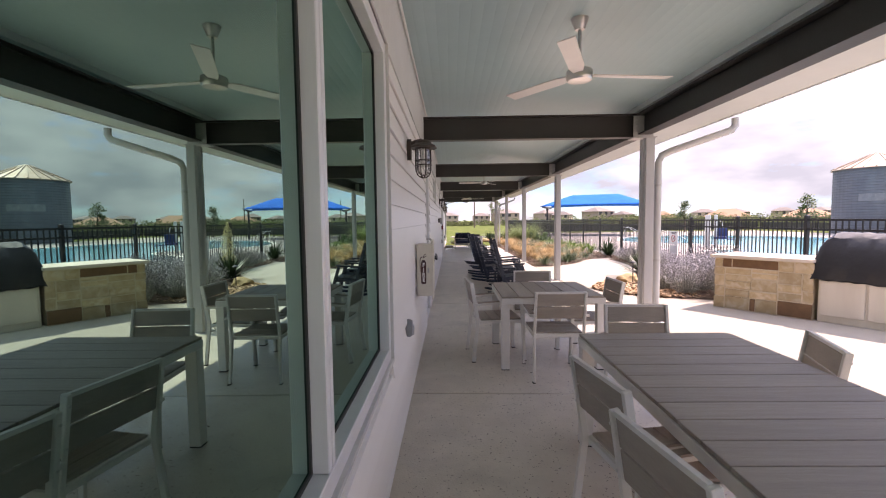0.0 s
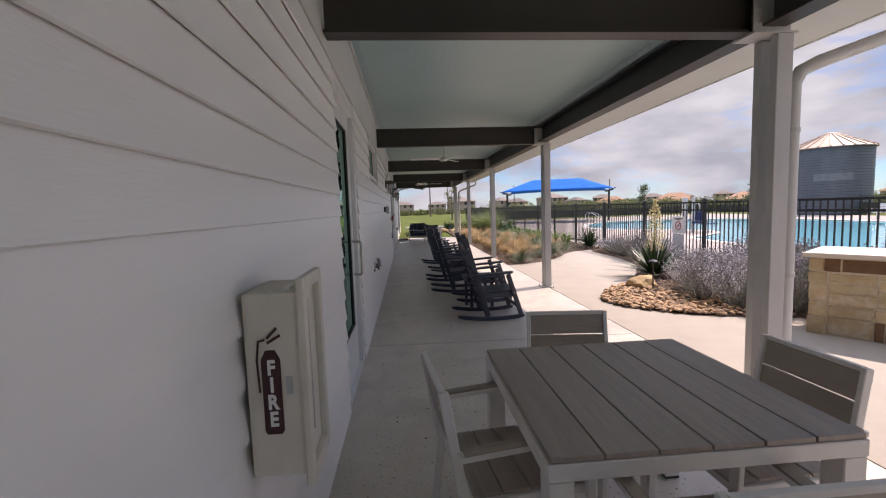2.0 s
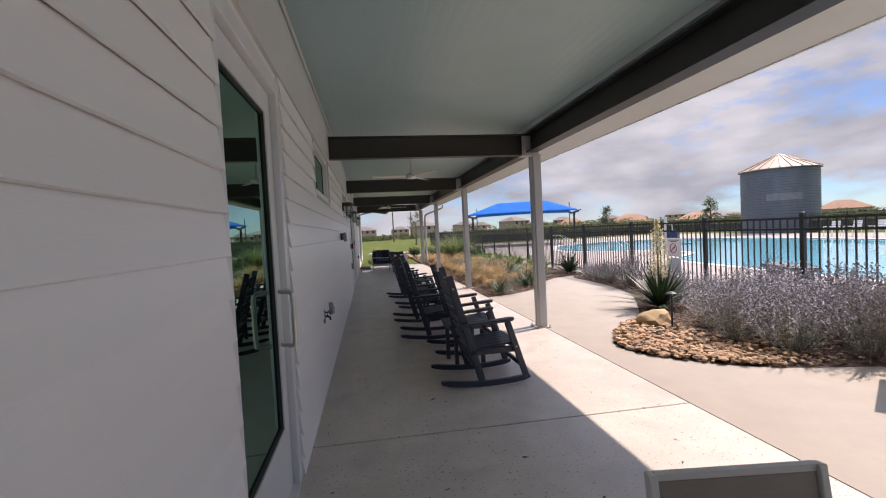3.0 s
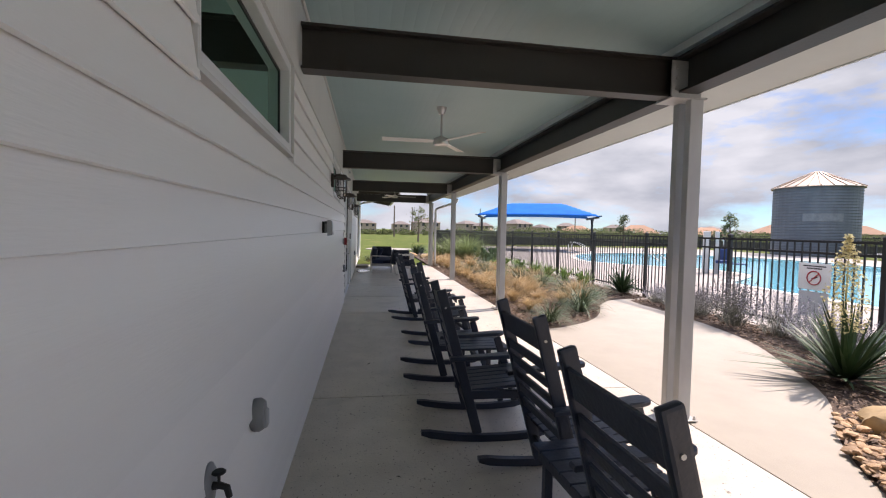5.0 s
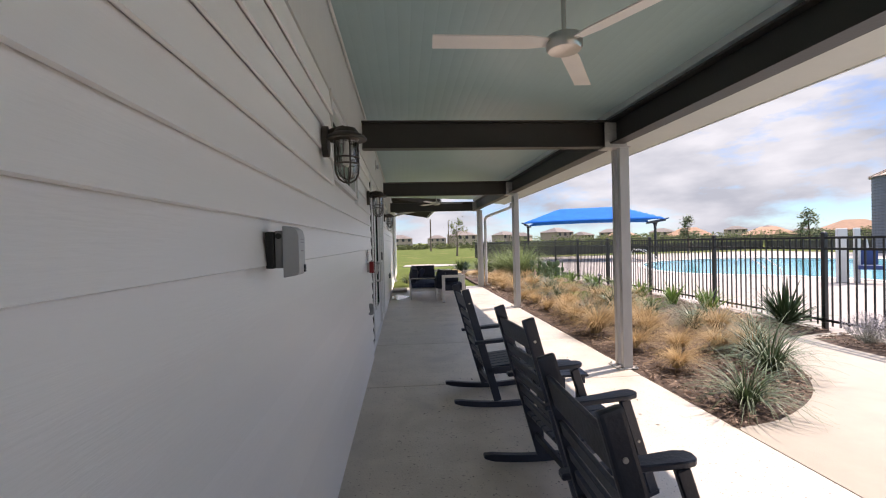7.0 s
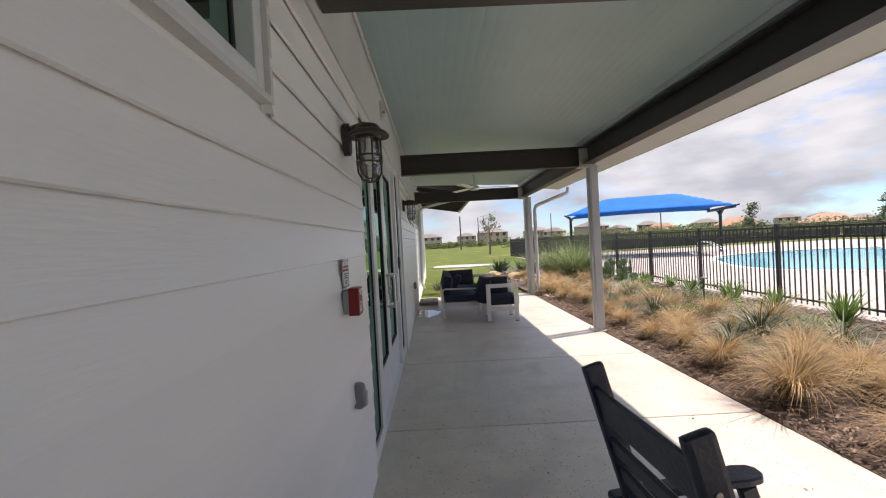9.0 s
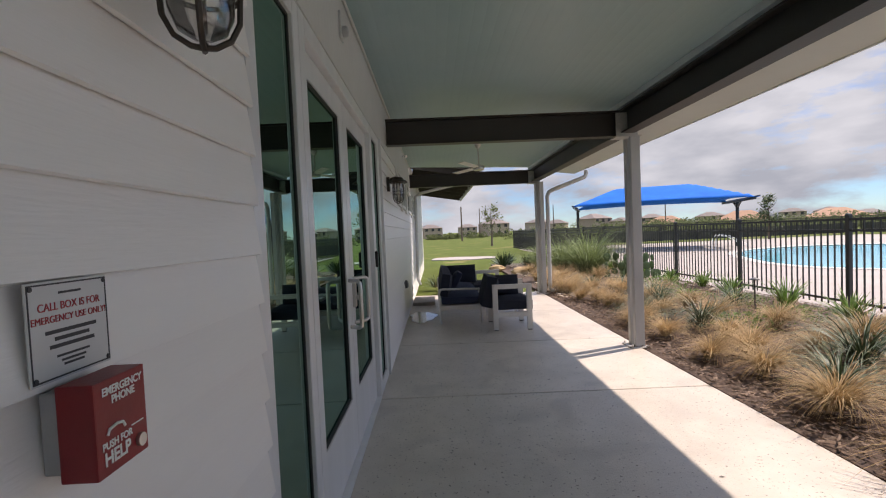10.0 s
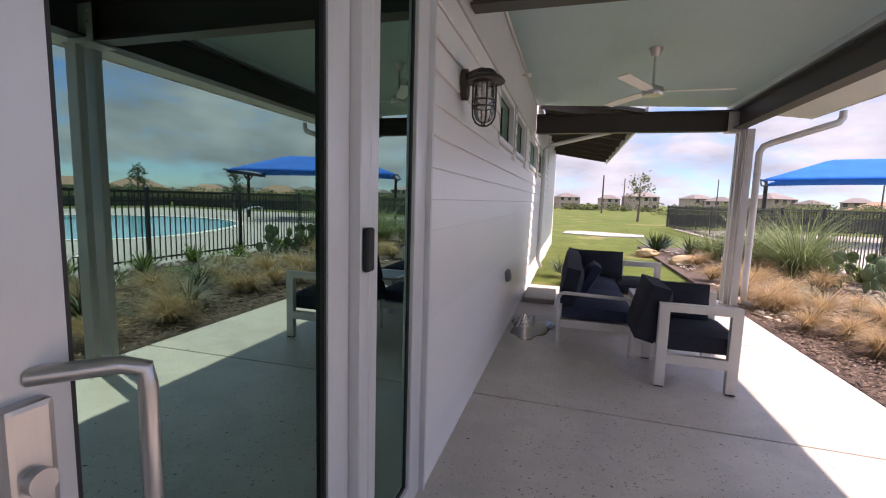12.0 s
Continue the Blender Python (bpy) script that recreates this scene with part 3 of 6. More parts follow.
# ---- steel frame ----
def ibeam(bm, p0, p1, w, h, tf=0.018, tw=0.012):
    a, b = Vector(p0), Vector(p1)
    for z, hh, ww in ((h / 2 - tf / 2, tf, w), (-h / 2 + tf / 2, tf, w), (0, h - 2 * tf, tw)):
        obox(bm, a + Vector((0, 0, z)), b + Vector((0, 0, z)), ww, hh)


POSTS = [-2.68 + 4.877 * i for i in range(7)]
for y in POSTS:
    bm = bmesh.new()
    ibeam(bm, (0.02, y, 2.70), (2.83, y, 2.70), 0.13, 0.305)
    tagged(part("cross_beam", bm, M_BEAM), "dark bronze steel beam across the porch ceiling", "beam", "porch beams", "structure")
bm = bmesh.new()
ibeam(bm, (2.925, -6, 2.717), (2.925, 26.9, 2.717), 0.165, 0.285)
structure("long_beam", bm, M_BEAM, "dark bronze steel beam carrying the eave", "beam")


def porch_post(y, x=3.0, plate=True):
    p = thing("porch_post", "grey twin steel tube post standing on the porch edge", "post", "porch posts")
    z0 = slope(x)
    for yc in (-0.069, 0.069):
        part("tube", boxes((-0.057, 0.057, yc - 0.032, yc + 0.032, 0.012, 2.532 - z0), bevel=0.004), M_POST, p)
    part("base_plate", boxes((-0.13, 0.11, -0.13, 0.13, 0.0, 0.012), bevel=0.003), M_PLATE, p)
    for sx in (-0.105, 0.09):
        for sy in (-0.11, 0.11):
            bm = bmesh.new()
            lathe(bm, [(0.012, 0.012), (0.012, 0.026), (0.007, 0.026), (0.007, 0.04)], 8, (sx, sy, 0))
            part("anchor_bolt", bm, M_STEEL, p)
    if plate:
        bm = boxes((-0.22, 0.04, -0.087, -0.079, 2.549 - z0, 2.82 - z0), (-0.22, 0.04, 0.079, 0.087, 2.549 - z0, 2.82 - z0))
        box(bm, -0.22, 0.085, -0.1, 0.1, 2.533 - z0, 2.546 - z0)
        pl_ = part("joint_plate", bm, M_PLATE, p)
        for sx in (-0.18, 0.0):
            for k in range(3):
                bm = bmesh.new()
                tube(bm, [(sx, -0.102, 2.605 - z0 + 0.08 * k), (sx, -0.086, 2.605 - z0 + 0.08 * k)], 0.012, 8)
                part("bolt", bm, M_STEEL, pl_)
    p.matrix_world = pose(x, y, z0)
    return p


for y in POSTS:
    porch_post(y)
corner = porch_post(26.38, 3.03, False)
corner.matrix_world = corner.matrix_world @ Matrix.Diagonal((0.75, 0.75, 1.005, 1))


def downspout(y, foot, dx=0.0):
    d = thing("downspout", "round pale metal downspout from the gutter down the post", "downspout", "downspouts")
    bm = bmesh.new()
    pts = [(4.04, y, 2.75), (4.04, y, 2.66), (4.0, y, 2.60), (3.9, y + 0.01, 2.565), (3.2 + dx, y + 0.12, 2.36), (3.1 + dx, y + 0.15, 2.31), (3.06 + dx, y + 0.16, 2.22), (3.06 + dx, y + 0.16, 0.12)]
    pts += [(3.07 + dx, y + 0.15, 0.06), (3.16 + dx, y + 0.12, 0.02)] if foot else []
    tube(bm, pts, 0.045, 12)
    part("pipe", bm, M_GUTTER, d, smooth=True)
    for z in (0.9, 1.9):
        bm = bmesh.new()
        tube(bm, [(3.06 + dx, y + 0.16, z), (3.06 + dx, y + 0.16, z + 0.03)], 0.05, 12)
        part("strap", bm, M_PLATE, d)


downspout(6.9, True, 0.085)
downspout(26.25, True, 0.12)

# ---- windows and doors ----
def frame_rect(bm, y0, y1, z0, z1, w, x0, x1):
    """An upright rectangular frame in the wall, of bar width w."""
    box(bm, x0, x1, y0, y0 + w, z0, z1)
    box(bm, x0, x1, y1 - w, y1, z0, z1)
    box(bm, x0, x1, y0 + w, y1 - w, z0, z0 + w)
    box(bm, x0, x1, y0 + w, y1 - w, z1 - w, z1)


def pane(y0, y1, z0, z1, parent, x=-0.055):
    bm = boxes((x - 0.004, x + 0.004, y0, y1, z0, z1))
    g = part("pane", bm, M_GLASS, parent, "dark green reflective glass")
    g.visible_shadow = False
    bm = bmesh.new()
    frame_rect(bm, y0 - 0.012, y1 + 0.012, z0 - 0.012, z1 + 0.012, 0.012, x - 0.012, x + 0.010)
    part("gasket", bm, M_ALU_D, g)
    return g


def window(name, y0, y1, z0, z1, lights, label, w=0.055):
    """lights: the y of each mullion."""
    wd = tagged(thing(name, label, "window"), kind="structure")
    bm = bmesh.new()
    frame_rect(bm, y0 + 0.001, y1 - 0.001, z0 + 0.001, z1 - 0.001, w, -0.11, 0.008)
    bev(bm, 0.003)
    part("window_frame", bm, M_ALU, wd)
    bm = bmesh.new()
    frame_rect(bm, y0 - 0.02, y1 + 0.02, z0 - 0.02, z1 + 0.02, 0.02, -0.011, 0.024)
    part("casing", bm, M_FRIEZE, wd)
    edges_ = [y0 + w] + [v for m_ in lights for v in (m_ - 0.035, m_ + 0.035)] + [y1 - w]
    for m_ in lights:
        bm = boxes((-0.11, 0.004, m_ - 0.035, m_ - 0.004, z0 + w + 0.001, z1 - w - 0.001), (-0.11, 0.004, m_ + 0.004, m_ + 0.035, z0 + w + 0.001, z1 - w - 0.001), bevel=0.003)
        box(bm, -0.1, -0.004, m_ - 0.004, m_ + 0.004, z0 + w + 0.001, z1 - w - 0.001)
        part("mullion", bm, M_ALU, wd)
    for a, b in zip(edges_[::2], edges_[1::2]):
        pane(a + 0.013, b - 0.013, z0 + w + 0.013, z1 - w - 0.013, wd)
    return wd


window("window_1", *OPEN[0], [0.06, 1.23, 2.40], "large dark green reflective window in a satin aluminium frame", 0.07)
window("window_2", *OPEN[2], [], "narrow high window with dark glass and a grey frame")
window("window_3", *OPEN[3], [], "narrow high window with dark glass beside a lamp")
for i, o in enumerate(OPEN[5:]):
    window("window_%d" % (4 + i), *o, [], "small high window with dark glass in a grey frame", 0.05)


def leaf(y0, y1, z1, parent, hinge):
    """A glazed aluminium door leaf; hinge: the side opposite the handle, -1 at y0."""
    bm = bmesh.new()
    st = 0.125
    box(bm, -0.085, -0.035, y0, y0 + st, 0.012, z1)
    box(bm, -0.085, -0.035, y1 - st, y1, 0.012, z1)
    box(bm, -0.085, -0.035, y0 + st, y1 - st, 0.012, 0.40)
    box(bm, -0.085, -0.035, y0 + st, y1 - st, z1 - 0.13, z1)
    d = part("door_leaf", bm, M_ALU, parent, "satin aluminium door leaf")
    g = boxes((-0.064, -0.056, y0 + st + 0.012, y1 - st - 0.012, 0.412, z1 - 0.142))
    gp = part("pane", g, M_GLASS, d, "dark green reflective glass")
    gp.visible_shadow = False
    bm = bmesh.new()
    frame_rect(bm, y0 + st, y1 - st, 0.40, z1 - 0.13, 0.011, -0.078, -0.042)
    part("gasket", bm, M_ALU_D, d)
    hy = y0 + 0.075 if hinge > 0 else y1 - 0.06
    bm = bmesh.new()
    hs = 0.10 if hinge > 0 else -0.06
    pts = [(-0.04, hy, 0.872), (0.03, hy + hs * 0.75, 0.872), (0.046, hy + hs, 0.882), (0.05, hy + hs, 0.92), (0.05, hy + hs, 1.145), (0.046, hy + hs, 1.17), (0.03, hy + hs * 0.75, 1.182), (-0.04, hy, 1.182)]
    tube(bm, pts, 0.0135, 12)
    part("pull_handle", bm, M_STEEL, d, "brushed steel pull handle", True)
    return d


def lock(parent, y):
    bm = boxes((-0.036, -0.012, y - 0.028, y + 0.028, 0.985, 1.155), bevel=0.008, seg=2)
    part("lock_case", bm, M_STEEL, parent)
    bm = bmesh.new()
    tube(bm, [(-0.013, y, 1.05), (0.004, y, 1.05)], 0.018, 14)
    part("cylinder", bm, M_STEEL, parent, smooth=True)


def jambs(wd, rows, z1):
    for y0, y1 in rows:
        part("jamb", boxes((-0.12, 0.006, y0, y1, -0.02, z1), bevel=0.004), M_ALU, wd)


d1 = tagged(thing("door_1", "closed aluminium door with a dark full-height glass panel", "door"), kind="structure")
jambs(d1, ((7.335, 7.395), (8.42, 8.505)), 2.419)
part("head", boxes((-0.12, 0.006, 7.396, 8.419, 2.33, 2.419), bevel=0.004), M_ALU, d1)
leaf(7.402, 8.414, 2.322, d1, -1)
part("threshold", boxes((-0.13, 0.01, 7.396, 8.419, -0.02, 0.008)), M_ALU, d1)

d2 = tagged(thing("door_2", "closed pair of aluminium glass doors between glass sidelights", "door"), kind="structure")
jambs(d2, ((17.725, 17.815), (18.225, 18.30), (18.305, 18.395), (20.325, 20.39), (20.395, 20.455), (20.83, 20.965)), 2.479)
part("head", boxes((-0.12, 0.006, 18.396, 20.324, 2.39, 2.479), bevel=0.004), M_ALU, d2)
for a, b in ((17.816, 18.224), (20.456, 20.829)):
    part("sidelight_rails", boxes((-0.12, 0.006, a, b, -0.02, 0.10), (-0.12, 0.006, a, b, 2.40, 2.479), bevel=0.004), M_ALU, d2)
    pane(a + 0.013, b - 0.013, 0.113, 2.387, d2, -0.022)
leaf(18.40, 19.362, 2.382, d2, -1)
lb = leaf(19.368, 20.32, 2.382, d2, 1)
lock(lb, 19.43)
part("edge_trim", boxes((-0.011, 0.03, 20.967, 20.989, -0.01, 2.479)), M_ALU, d2)
part("threshold", boxes((-0.13, 0.01, 18.396, 20.324, -0.02, 0.008)), M_ALU, d2)
part("card_reader", boxes((0.0065, 0.03, 20.33, 20.38, 1.19, 1.335), bevel=0.006), M_BLACK, d2, "black door card reader")

# ---- end of the building ----
bm = bmesh.new()
prism(bm, [(0.02, 3.28), (1.75, 2.98), (1.75, 3.05), (0.02, 3.36)], 27.3, 36.0, 1)
structure("eave_deck", bm, M_ROOFDECK, "dark exposed roof deck over the far wing", "eave")
for k in range(8):
    bm = bmesh.new()
    obox(bm, (0.02, 27.4 + k * 1.1, 3.19), (1.7, 27.4 + k * 1.1, 2.90), 0.06, 0.14)
    tagged(part("rafter", bm, M_ROOFDECK), "dark timber rafter end under the far eave", "rafter", "far rafters", "structure")
bm = bmesh.new()
box(bm, 1.752, 1.79, 27.2, 36.0, 2.85, 3.06)
structure("far_gutter", bm, M_GUTTER, "pale gutter along the far eave", "gutter")
bm = bmesh.new()
tube(bm, [(1.74, 27.6, 2.86), (1.6, 27.65, 2.80), (0.2, 28.1, 2.55), (0.08, 28.15, 2.48), (0.06, 28.15, 0.25), (0.12, 28.15, 0.1)], 0.04, 10)
tagged(part("downspout", bm, M_GUTTER, smooth=True), "pale downspout slanting in to the far wall", "downspout", "downspouts")
bm = bmesh.new()
box(bm, -0.2, 0.02, 31.02, 36.0, -0.1, 3.3)
structure("wall_far", bm, M_SIDING, "white wall of the far wing", "wall")

# ---- siding boards ----
LAP = 0.147
K0 = 1.43 - 10 * LAP


def board_mesh(length, top):
    bm = bmesh.new()
    prof = [(-0.010, 0.012), (0.017, 0.012), (0.017, 0.0), (0.019, 0.0), (0.027, 0.0032), (0.007, LAP + 0.006), (-0.010, LAP + 0.008)]
    if top < LAP:
        t = top / LAP
        prof = [(-0.010, 0.012), (0.017, 0.012), (0.017, 0.0), (0.019, 0.0), (0.027, 0.0032), (0.027 - 0.020 * t, top), (-0.010, top)]
    a = [bm.verts.new((x, 0, z)) for x, z in prof]
    b = [bm.verts.new((x, length, z)) for x, z in prof]
    n = len(prof)
    bm.faces.new(a)
    bm.faces.new(b[::-1])
    for i in range(n):
        bm.faces.new((a[i], b[i], b[(i + 1) % n], a[(i + 1) % n]))
    return to_mesh(bm, "siding_board", M_SIDING)


made = {}
for k in range(0, 19):
    z = K0 + k * LAP
    hgt = min(LAP, TOP - 0.004 - z)
    if hgt < 0.02 or z < -0.1:
        continue
    for a, b in spans(max(z, 0.0) + 0.012, z + hgt - 0.012):
        y = a + 0.003
        while y < b - 0.05:
            l = b - 0.003 - y
            key = (round(l, 3), round(hgt, 3))
            if key not in made:
                made[key] = board_mesh(l - 0.002, hgt)
            piece("siding_board", made[key], wall, Matrix.Translation((0, y, z)))
            y += l


# ---- porch fixtures ----
def barn_lamp(y):
    lp = thing("wall_lamp", "weathered bronze caged jar lamp on a gooseneck wall bracket", "wall lamp", "porch wall lamps")
    bm = bmesh.new()
    pts = [(0.055 * math.cos(a), 0.085 * math.sin(a)) for a in [6.28319 * k / 20 for k in range(20)]]
    prism(bm, pts, 0.012, 0.045, 0)
    part("back_plate", bm, M_LAMP, lp, smooth=True)
    bm = bmesh.new()
    tube(bm, [(0.03, 0, 0.03), (0.08, 0, 0.055), (0.13, 0, 0.06)], [0.028, 0.024, 0.03], 10)
    part("arm", bm, M_LAMP, lp, smooth=True)
    bm = bmesh.new()
    lathe(bm, [(0.03, 0.075), (0.05, 0.072), (0.062, 0.06), (0.07, 0.045), (0.10, 0.03), (0.112, 0.015), (0.11, 0.008), (0.07, 0.012), (0.058, 0.0)], 24, (0.14, 0, 0))
    part("cap", bm, M_LAMP, lp, smooth=True)
    bm = bmesh.new()
    lathe(bm, [(0.056, 0.0), (0.057, -0.12), (0.054, -0.165), (0.042, -0.195), (0.018, -0.21), (0.005, -0.212)], 20, (0.14, 0, 0))
    g = part("glass_jar", bm, M_JARGL, lp, "clear ribbed glass jar", True)
    g.visible_shadow = False
    bm = bmesh.new()
    lathe(bm, [(0.012, 0.0), (0.014, -0.05), (0.026, -0.09), (0.022, -0.125), (0.004, -0.14)], 14, (0.14, 0, 0))
    part("bulb", bm, M_WHITE, g, smooth=True)
    for k in range(4):
        a = 6.28319 * k / 4 + 0.4
        c, s = math.cos(a), math.sin(a)
        bm = bmesh.new()
        tube(bm, [(0.14 + c * r, s * r, z) for r, z in ((0.064, 0.0), (0.065, -0.12), (0.062, -0.175), (0.046, -0.208), (0.02, -0.224), (0.0, -0.226))], 0.0055, 6)
        part("cage_bar", bm, M_LAMP, lp, smooth=True)
    for z in (-0.09, -0.125):
        bm = bmesh.new()
        ring = [(0.14 + 0.066 * math.cos(6.28319 * k / 20), 0.066 * math.sin(6.28319 * k / 20), z) for k in range(21)]
        tube(bm, ring, 0.005, 6, False)
        part("cage_ring", bm, M_LAMP, lp, smooth=True)
    lp.matrix_world = pose(0.012, y, 2.055)
    return lp


first = barn_lamp(4.70)
for y, z in ((14.35, 2.06), (17.19, 2.048), (21.5, 2.068)):
    copy_thing(first, pose(0.012, y, z))


def ceiling_fan(y, turn):
    f = thing("ceiling_fan", "white three-blade ceiling fan at rest on a steel downrod", "ceiling fan", "porch ceiling fans")
    zc = ceil_z(1.38)
    bm = bmesh.new()
    lathe(bm, [(0.035, -0.085), (0.045, -0.06), (0.062, -0.02), (0.066, 0.0)], 20)
    part("canopy", bm, M_STEEL, f, smooth=True)
    bm = bmesh.new()
    tube(bm, [(0, 0, -0.08), (0, 0, -0.40)], 0.013, 10)
    part("downrod", bm, M_STEEL, f, smooth=True)
    bm = bmesh.new()
    lathe(bm, [(0.02, -0.36), (0.05, -0.375), (0.055, -0.385), (0.095, -0.392), (0.1, -0.40), (0.1, -0.455), (0.09, -0.47), (0.03, -0.476)], 24)
    part("motor", bm, M_STEEL, f, "brushed steel motor housing", True)
    for k in range(3):
        a = radians(turn + 120 * k)
        bm = bmesh.new()
        prof = [(0.085, -0.035), (0.2, -0.055), (0.74, -0.062), (0.745, 0.05), (0.2, 0.055), (0.085, 0.035)]
        n = len(prof)
        top = [bm.verts.new((u, v, -0.425 + v * 0.16 + 0.004)) for u, v in prof]
        bot = [bm.verts.new((u, v, -0.425 + v * 0.16 - 0.004)) for u, v in prof]
        bm.faces.new(top)
        bm.faces.new(bot[::-1])
        for i in range(n):
            bm.faces.new((top[i], bot[i], bot[(i + 1) % n], top[(i + 1) % n]))
        bmesh.ops.rotate(bm, cent=(0, 0, 0), matrix=Matrix.Rotation(a, 3, "Z"), verts=bm.verts)
        part("blade", bm, M_FAN, f)
    f.matrix_world = pose(1.38, y, zc)
    return f


ceiling_fan(4.62, 8)
ceiling_fan(14.30, 60)
ceiling_fan(24.1, 2)


def fire_cabinet():
    c = thing("extinguisher_cabinet", "beige plastic fire extinguisher cabinet hung on the siding", "cabinet")
    bm = bmesh.new()
    box(bm, 0.024, 0.20, 0, 0.24, 0.028, 0.54)
    bev(bm, 0.012, 2)
    part("body", bm, M_BEIGE, c)
    bm = bmesh.new()
    frame_rect(bm, -0.006, 0.246, -0.006, 0.576, 0.04, 0.198, 0.224)
    bev(bm, 0.008, 2)
    d = part("door_frame", bm, M_BEIGE, c)
    bm = boxes((0.192, 0.196, 0.035, 0.205, 0.035, 0.535))
    part("window", bm, M_GREYBOX, d, "dull grey cabinet window")
    for y in (0.03, 0.14):
        part("hinge", boxes((0.15, 0.175, y, y + 0.07, 0.538, 0.55), bevel=0.003), M_WHITE, c)
    bm = bmesh.new()
    tube(bm, [(0.2, 0.12, 0.1), (0.2, 0.12, 0.44), (0.2, 0.12, 0.47), (0.2, 0.12, 0.5)], [0.004, 0.004, 0.003, 0.003], 8)
    part("hose", bm, M_STEEL, d)
    # printed extinguisher on the near side
    bm = bmesh.new()
    pts = [(0.082, 0.15), (0.128, 0.15), (0.136, 0.16), (0.136, 0.36), (0.12, 0.385), (0.09, 0.385), (0.074, 0.36), (0.074, 0.16)]
    prism(bm, pts, -0.0016, -0.0004, 1)
    part("decal", bm, M_DKRED, c, "dark red extinguisher silhouette")
    bm = bmesh.new()
    tube(bm, [(0.066, -0.002, 0.27), (0.062, -0.002, 0.36), (0.07, -0.002, 0.41), (0.09, -0.002, 0.415)], 0.004, 6)
    obox(bm, (0.098, -0.002, 0.405), (0.14, -0.002, 0.425), 0.003, 0.008)
    obox(bm, (0.098, -0.002, 0.418), (0.13, -0.002, 0.445), 0.003, 0.008)
    part("decal_hose", bm, M_DKRED, c)
    for k, ch in enumerate("FIRE"):
        words(ch, 0.056, M_WHITE, c, pose(0.105, -0.0024, 0.335 - 0.048 * k, 90, 0, 0), "letter", 0.0022)
    part("peeled_sticker", boxes((0.15, 0.172, -0.0012, -0.0002, 0.26, 0.31)), M_GREYLT, c, "worn grey sticker remains")
    c.matrix_world = pose(0.012, 5.385, 0.712) @ Matrix.Diagonal((0.82, 1, 1, 1))


fire_cabinet()


def outlet_cover():
    o = thing("outlet_cover", "grey weatherproof in-use outlet cover on a black gasket", "outlet")
    part("gasket", boxes((0.016, 0.05, -0.10, 0.055, -0.085, 0.08), bevel=0.004), M_BLACK, o)
    b = part("box", boxes((0.05, 0.085, -0.075, 0.065, -0.085, 0.085), bevel=0.008, seg=2), M_GREYBOX, o)
    bm = bmesh.new()
    prof = [(0.086, -0.128), (0.145, -0.118), (0.155, -0.105), (0.155, 0.055), (0.148, 0.085), (0.125, 0.102), (0.086, 0.105)]
    prism(bm, prof, -0.088, 0.062, 1)
    bev(bm, 0.006, 2)
    cv = part("hood", bm, M_GREYLT, o)
    part("latch", boxes((0.1555, 0.161, 0.015, 0.045, -0.108, -0.073), bevel=0.002), M_BLACK, cv)
    for w_, z in ((0.04, 0.03), (0.04, 0.044), (0.03, -0.009)):
        part("text_bar", boxes((0.1555, 0.157, -w_, w_, z - 0.002, z + 0.002)), M_GREYBOX, cv)
    bm = bmesh.new()
    tube(bm, [(0.068, -0.085, 0.06), (0.068, -0.074, 0.06)], 0.013, 14)
    part("screw", bm, M_BLACK, b)
    o.matrix_world = pose(0.012, 13.36, 1.482) @ Matrix.Diagonal((0.72, 0.58, 0.70, 1))


outlet_cover()


def small_outlet(y, z):
    o = thing("outlet_cover", "small grey oval outlet cover on the white siding", "outlet", "low outlet covers")
    bm = bmesh.new()
    lathe(bm, [(0.04, -0.002), (0.045, 0.01), (0.045, 0.03), (0.038, 0.045), (0.015, 0.05)], 16)
    for v in bm.verts:
        v.co.x *= 1.35
    bmesh.ops.rotate(bm, cent=(0, 0, 0), matrix=Matrix.Rotation(radians(90), 3, "Y"), verts=bm.verts)
    part("cover", bm, M_GREYBOX, o, smooth=True)
    part("lid", boxes((0.04, 0.058, -0.018, 0.018, -0.045, 0.02), bevel=0.005), M_GREYLT, o)
    o.matrix_world = pose(0.014, y, z) @ Matrix.Diagonal((1.1, 1.15, 1.15, 1))


small_outlet(4.46, 0.655)
small_outlet(10.67, 0.694)
small_outlet(17.16, 0.717)
small_outlet(23.7, 0.64)


def hose_bib(y, z):
    o = thing("hose_bib", "dark metal hose tap on the siding", "tap")
    bm = bmesh.new()
    lathe(bm, [(0.035, -0.004), (0.07, 0.0), (0.07, 0.012), (0.06, 0.02), (0.02, 0.022)], 20)
    for v in bm.verts:
        v.co.x *= 1.35
    bmesh.ops.rotate(bm, cent=(0, 0, 0), matrix=Matrix.Rotation(radians(90), 3, "Y"), verts=bm.verts)
    part("plate", bm, M_GREYBOX, o, "dark oval wall plate", True)
    bm = bmesh.new()
    tube(bm, [(0, 0, 0), (0.05, 0, 0), (0.075, 0, -0.01), (0.085, 0, -0.05)], [0.018, 0.014, 0.014, 0.012], 10)
    part("spout", bm, M_BLACK, o, smooth=True)
    bm = bmesh.new()
    tube(bm, [(0.045, 0, 0), (0.045, 0, 0.05)], 0.006, 8)
    lathe(bm, [(0.025, 0.05), (0.028, 0.056), (0.02, 0.062)], 10, (0.045, 0, 0))
    part("handle", bm, M_BLACK, o)
    o.matrix_world = pose(0.014, y, z) @ Matrix.Diagonal((0.75, 0.75, 0.75, 1))


hose_bib(10.15, 0.70)


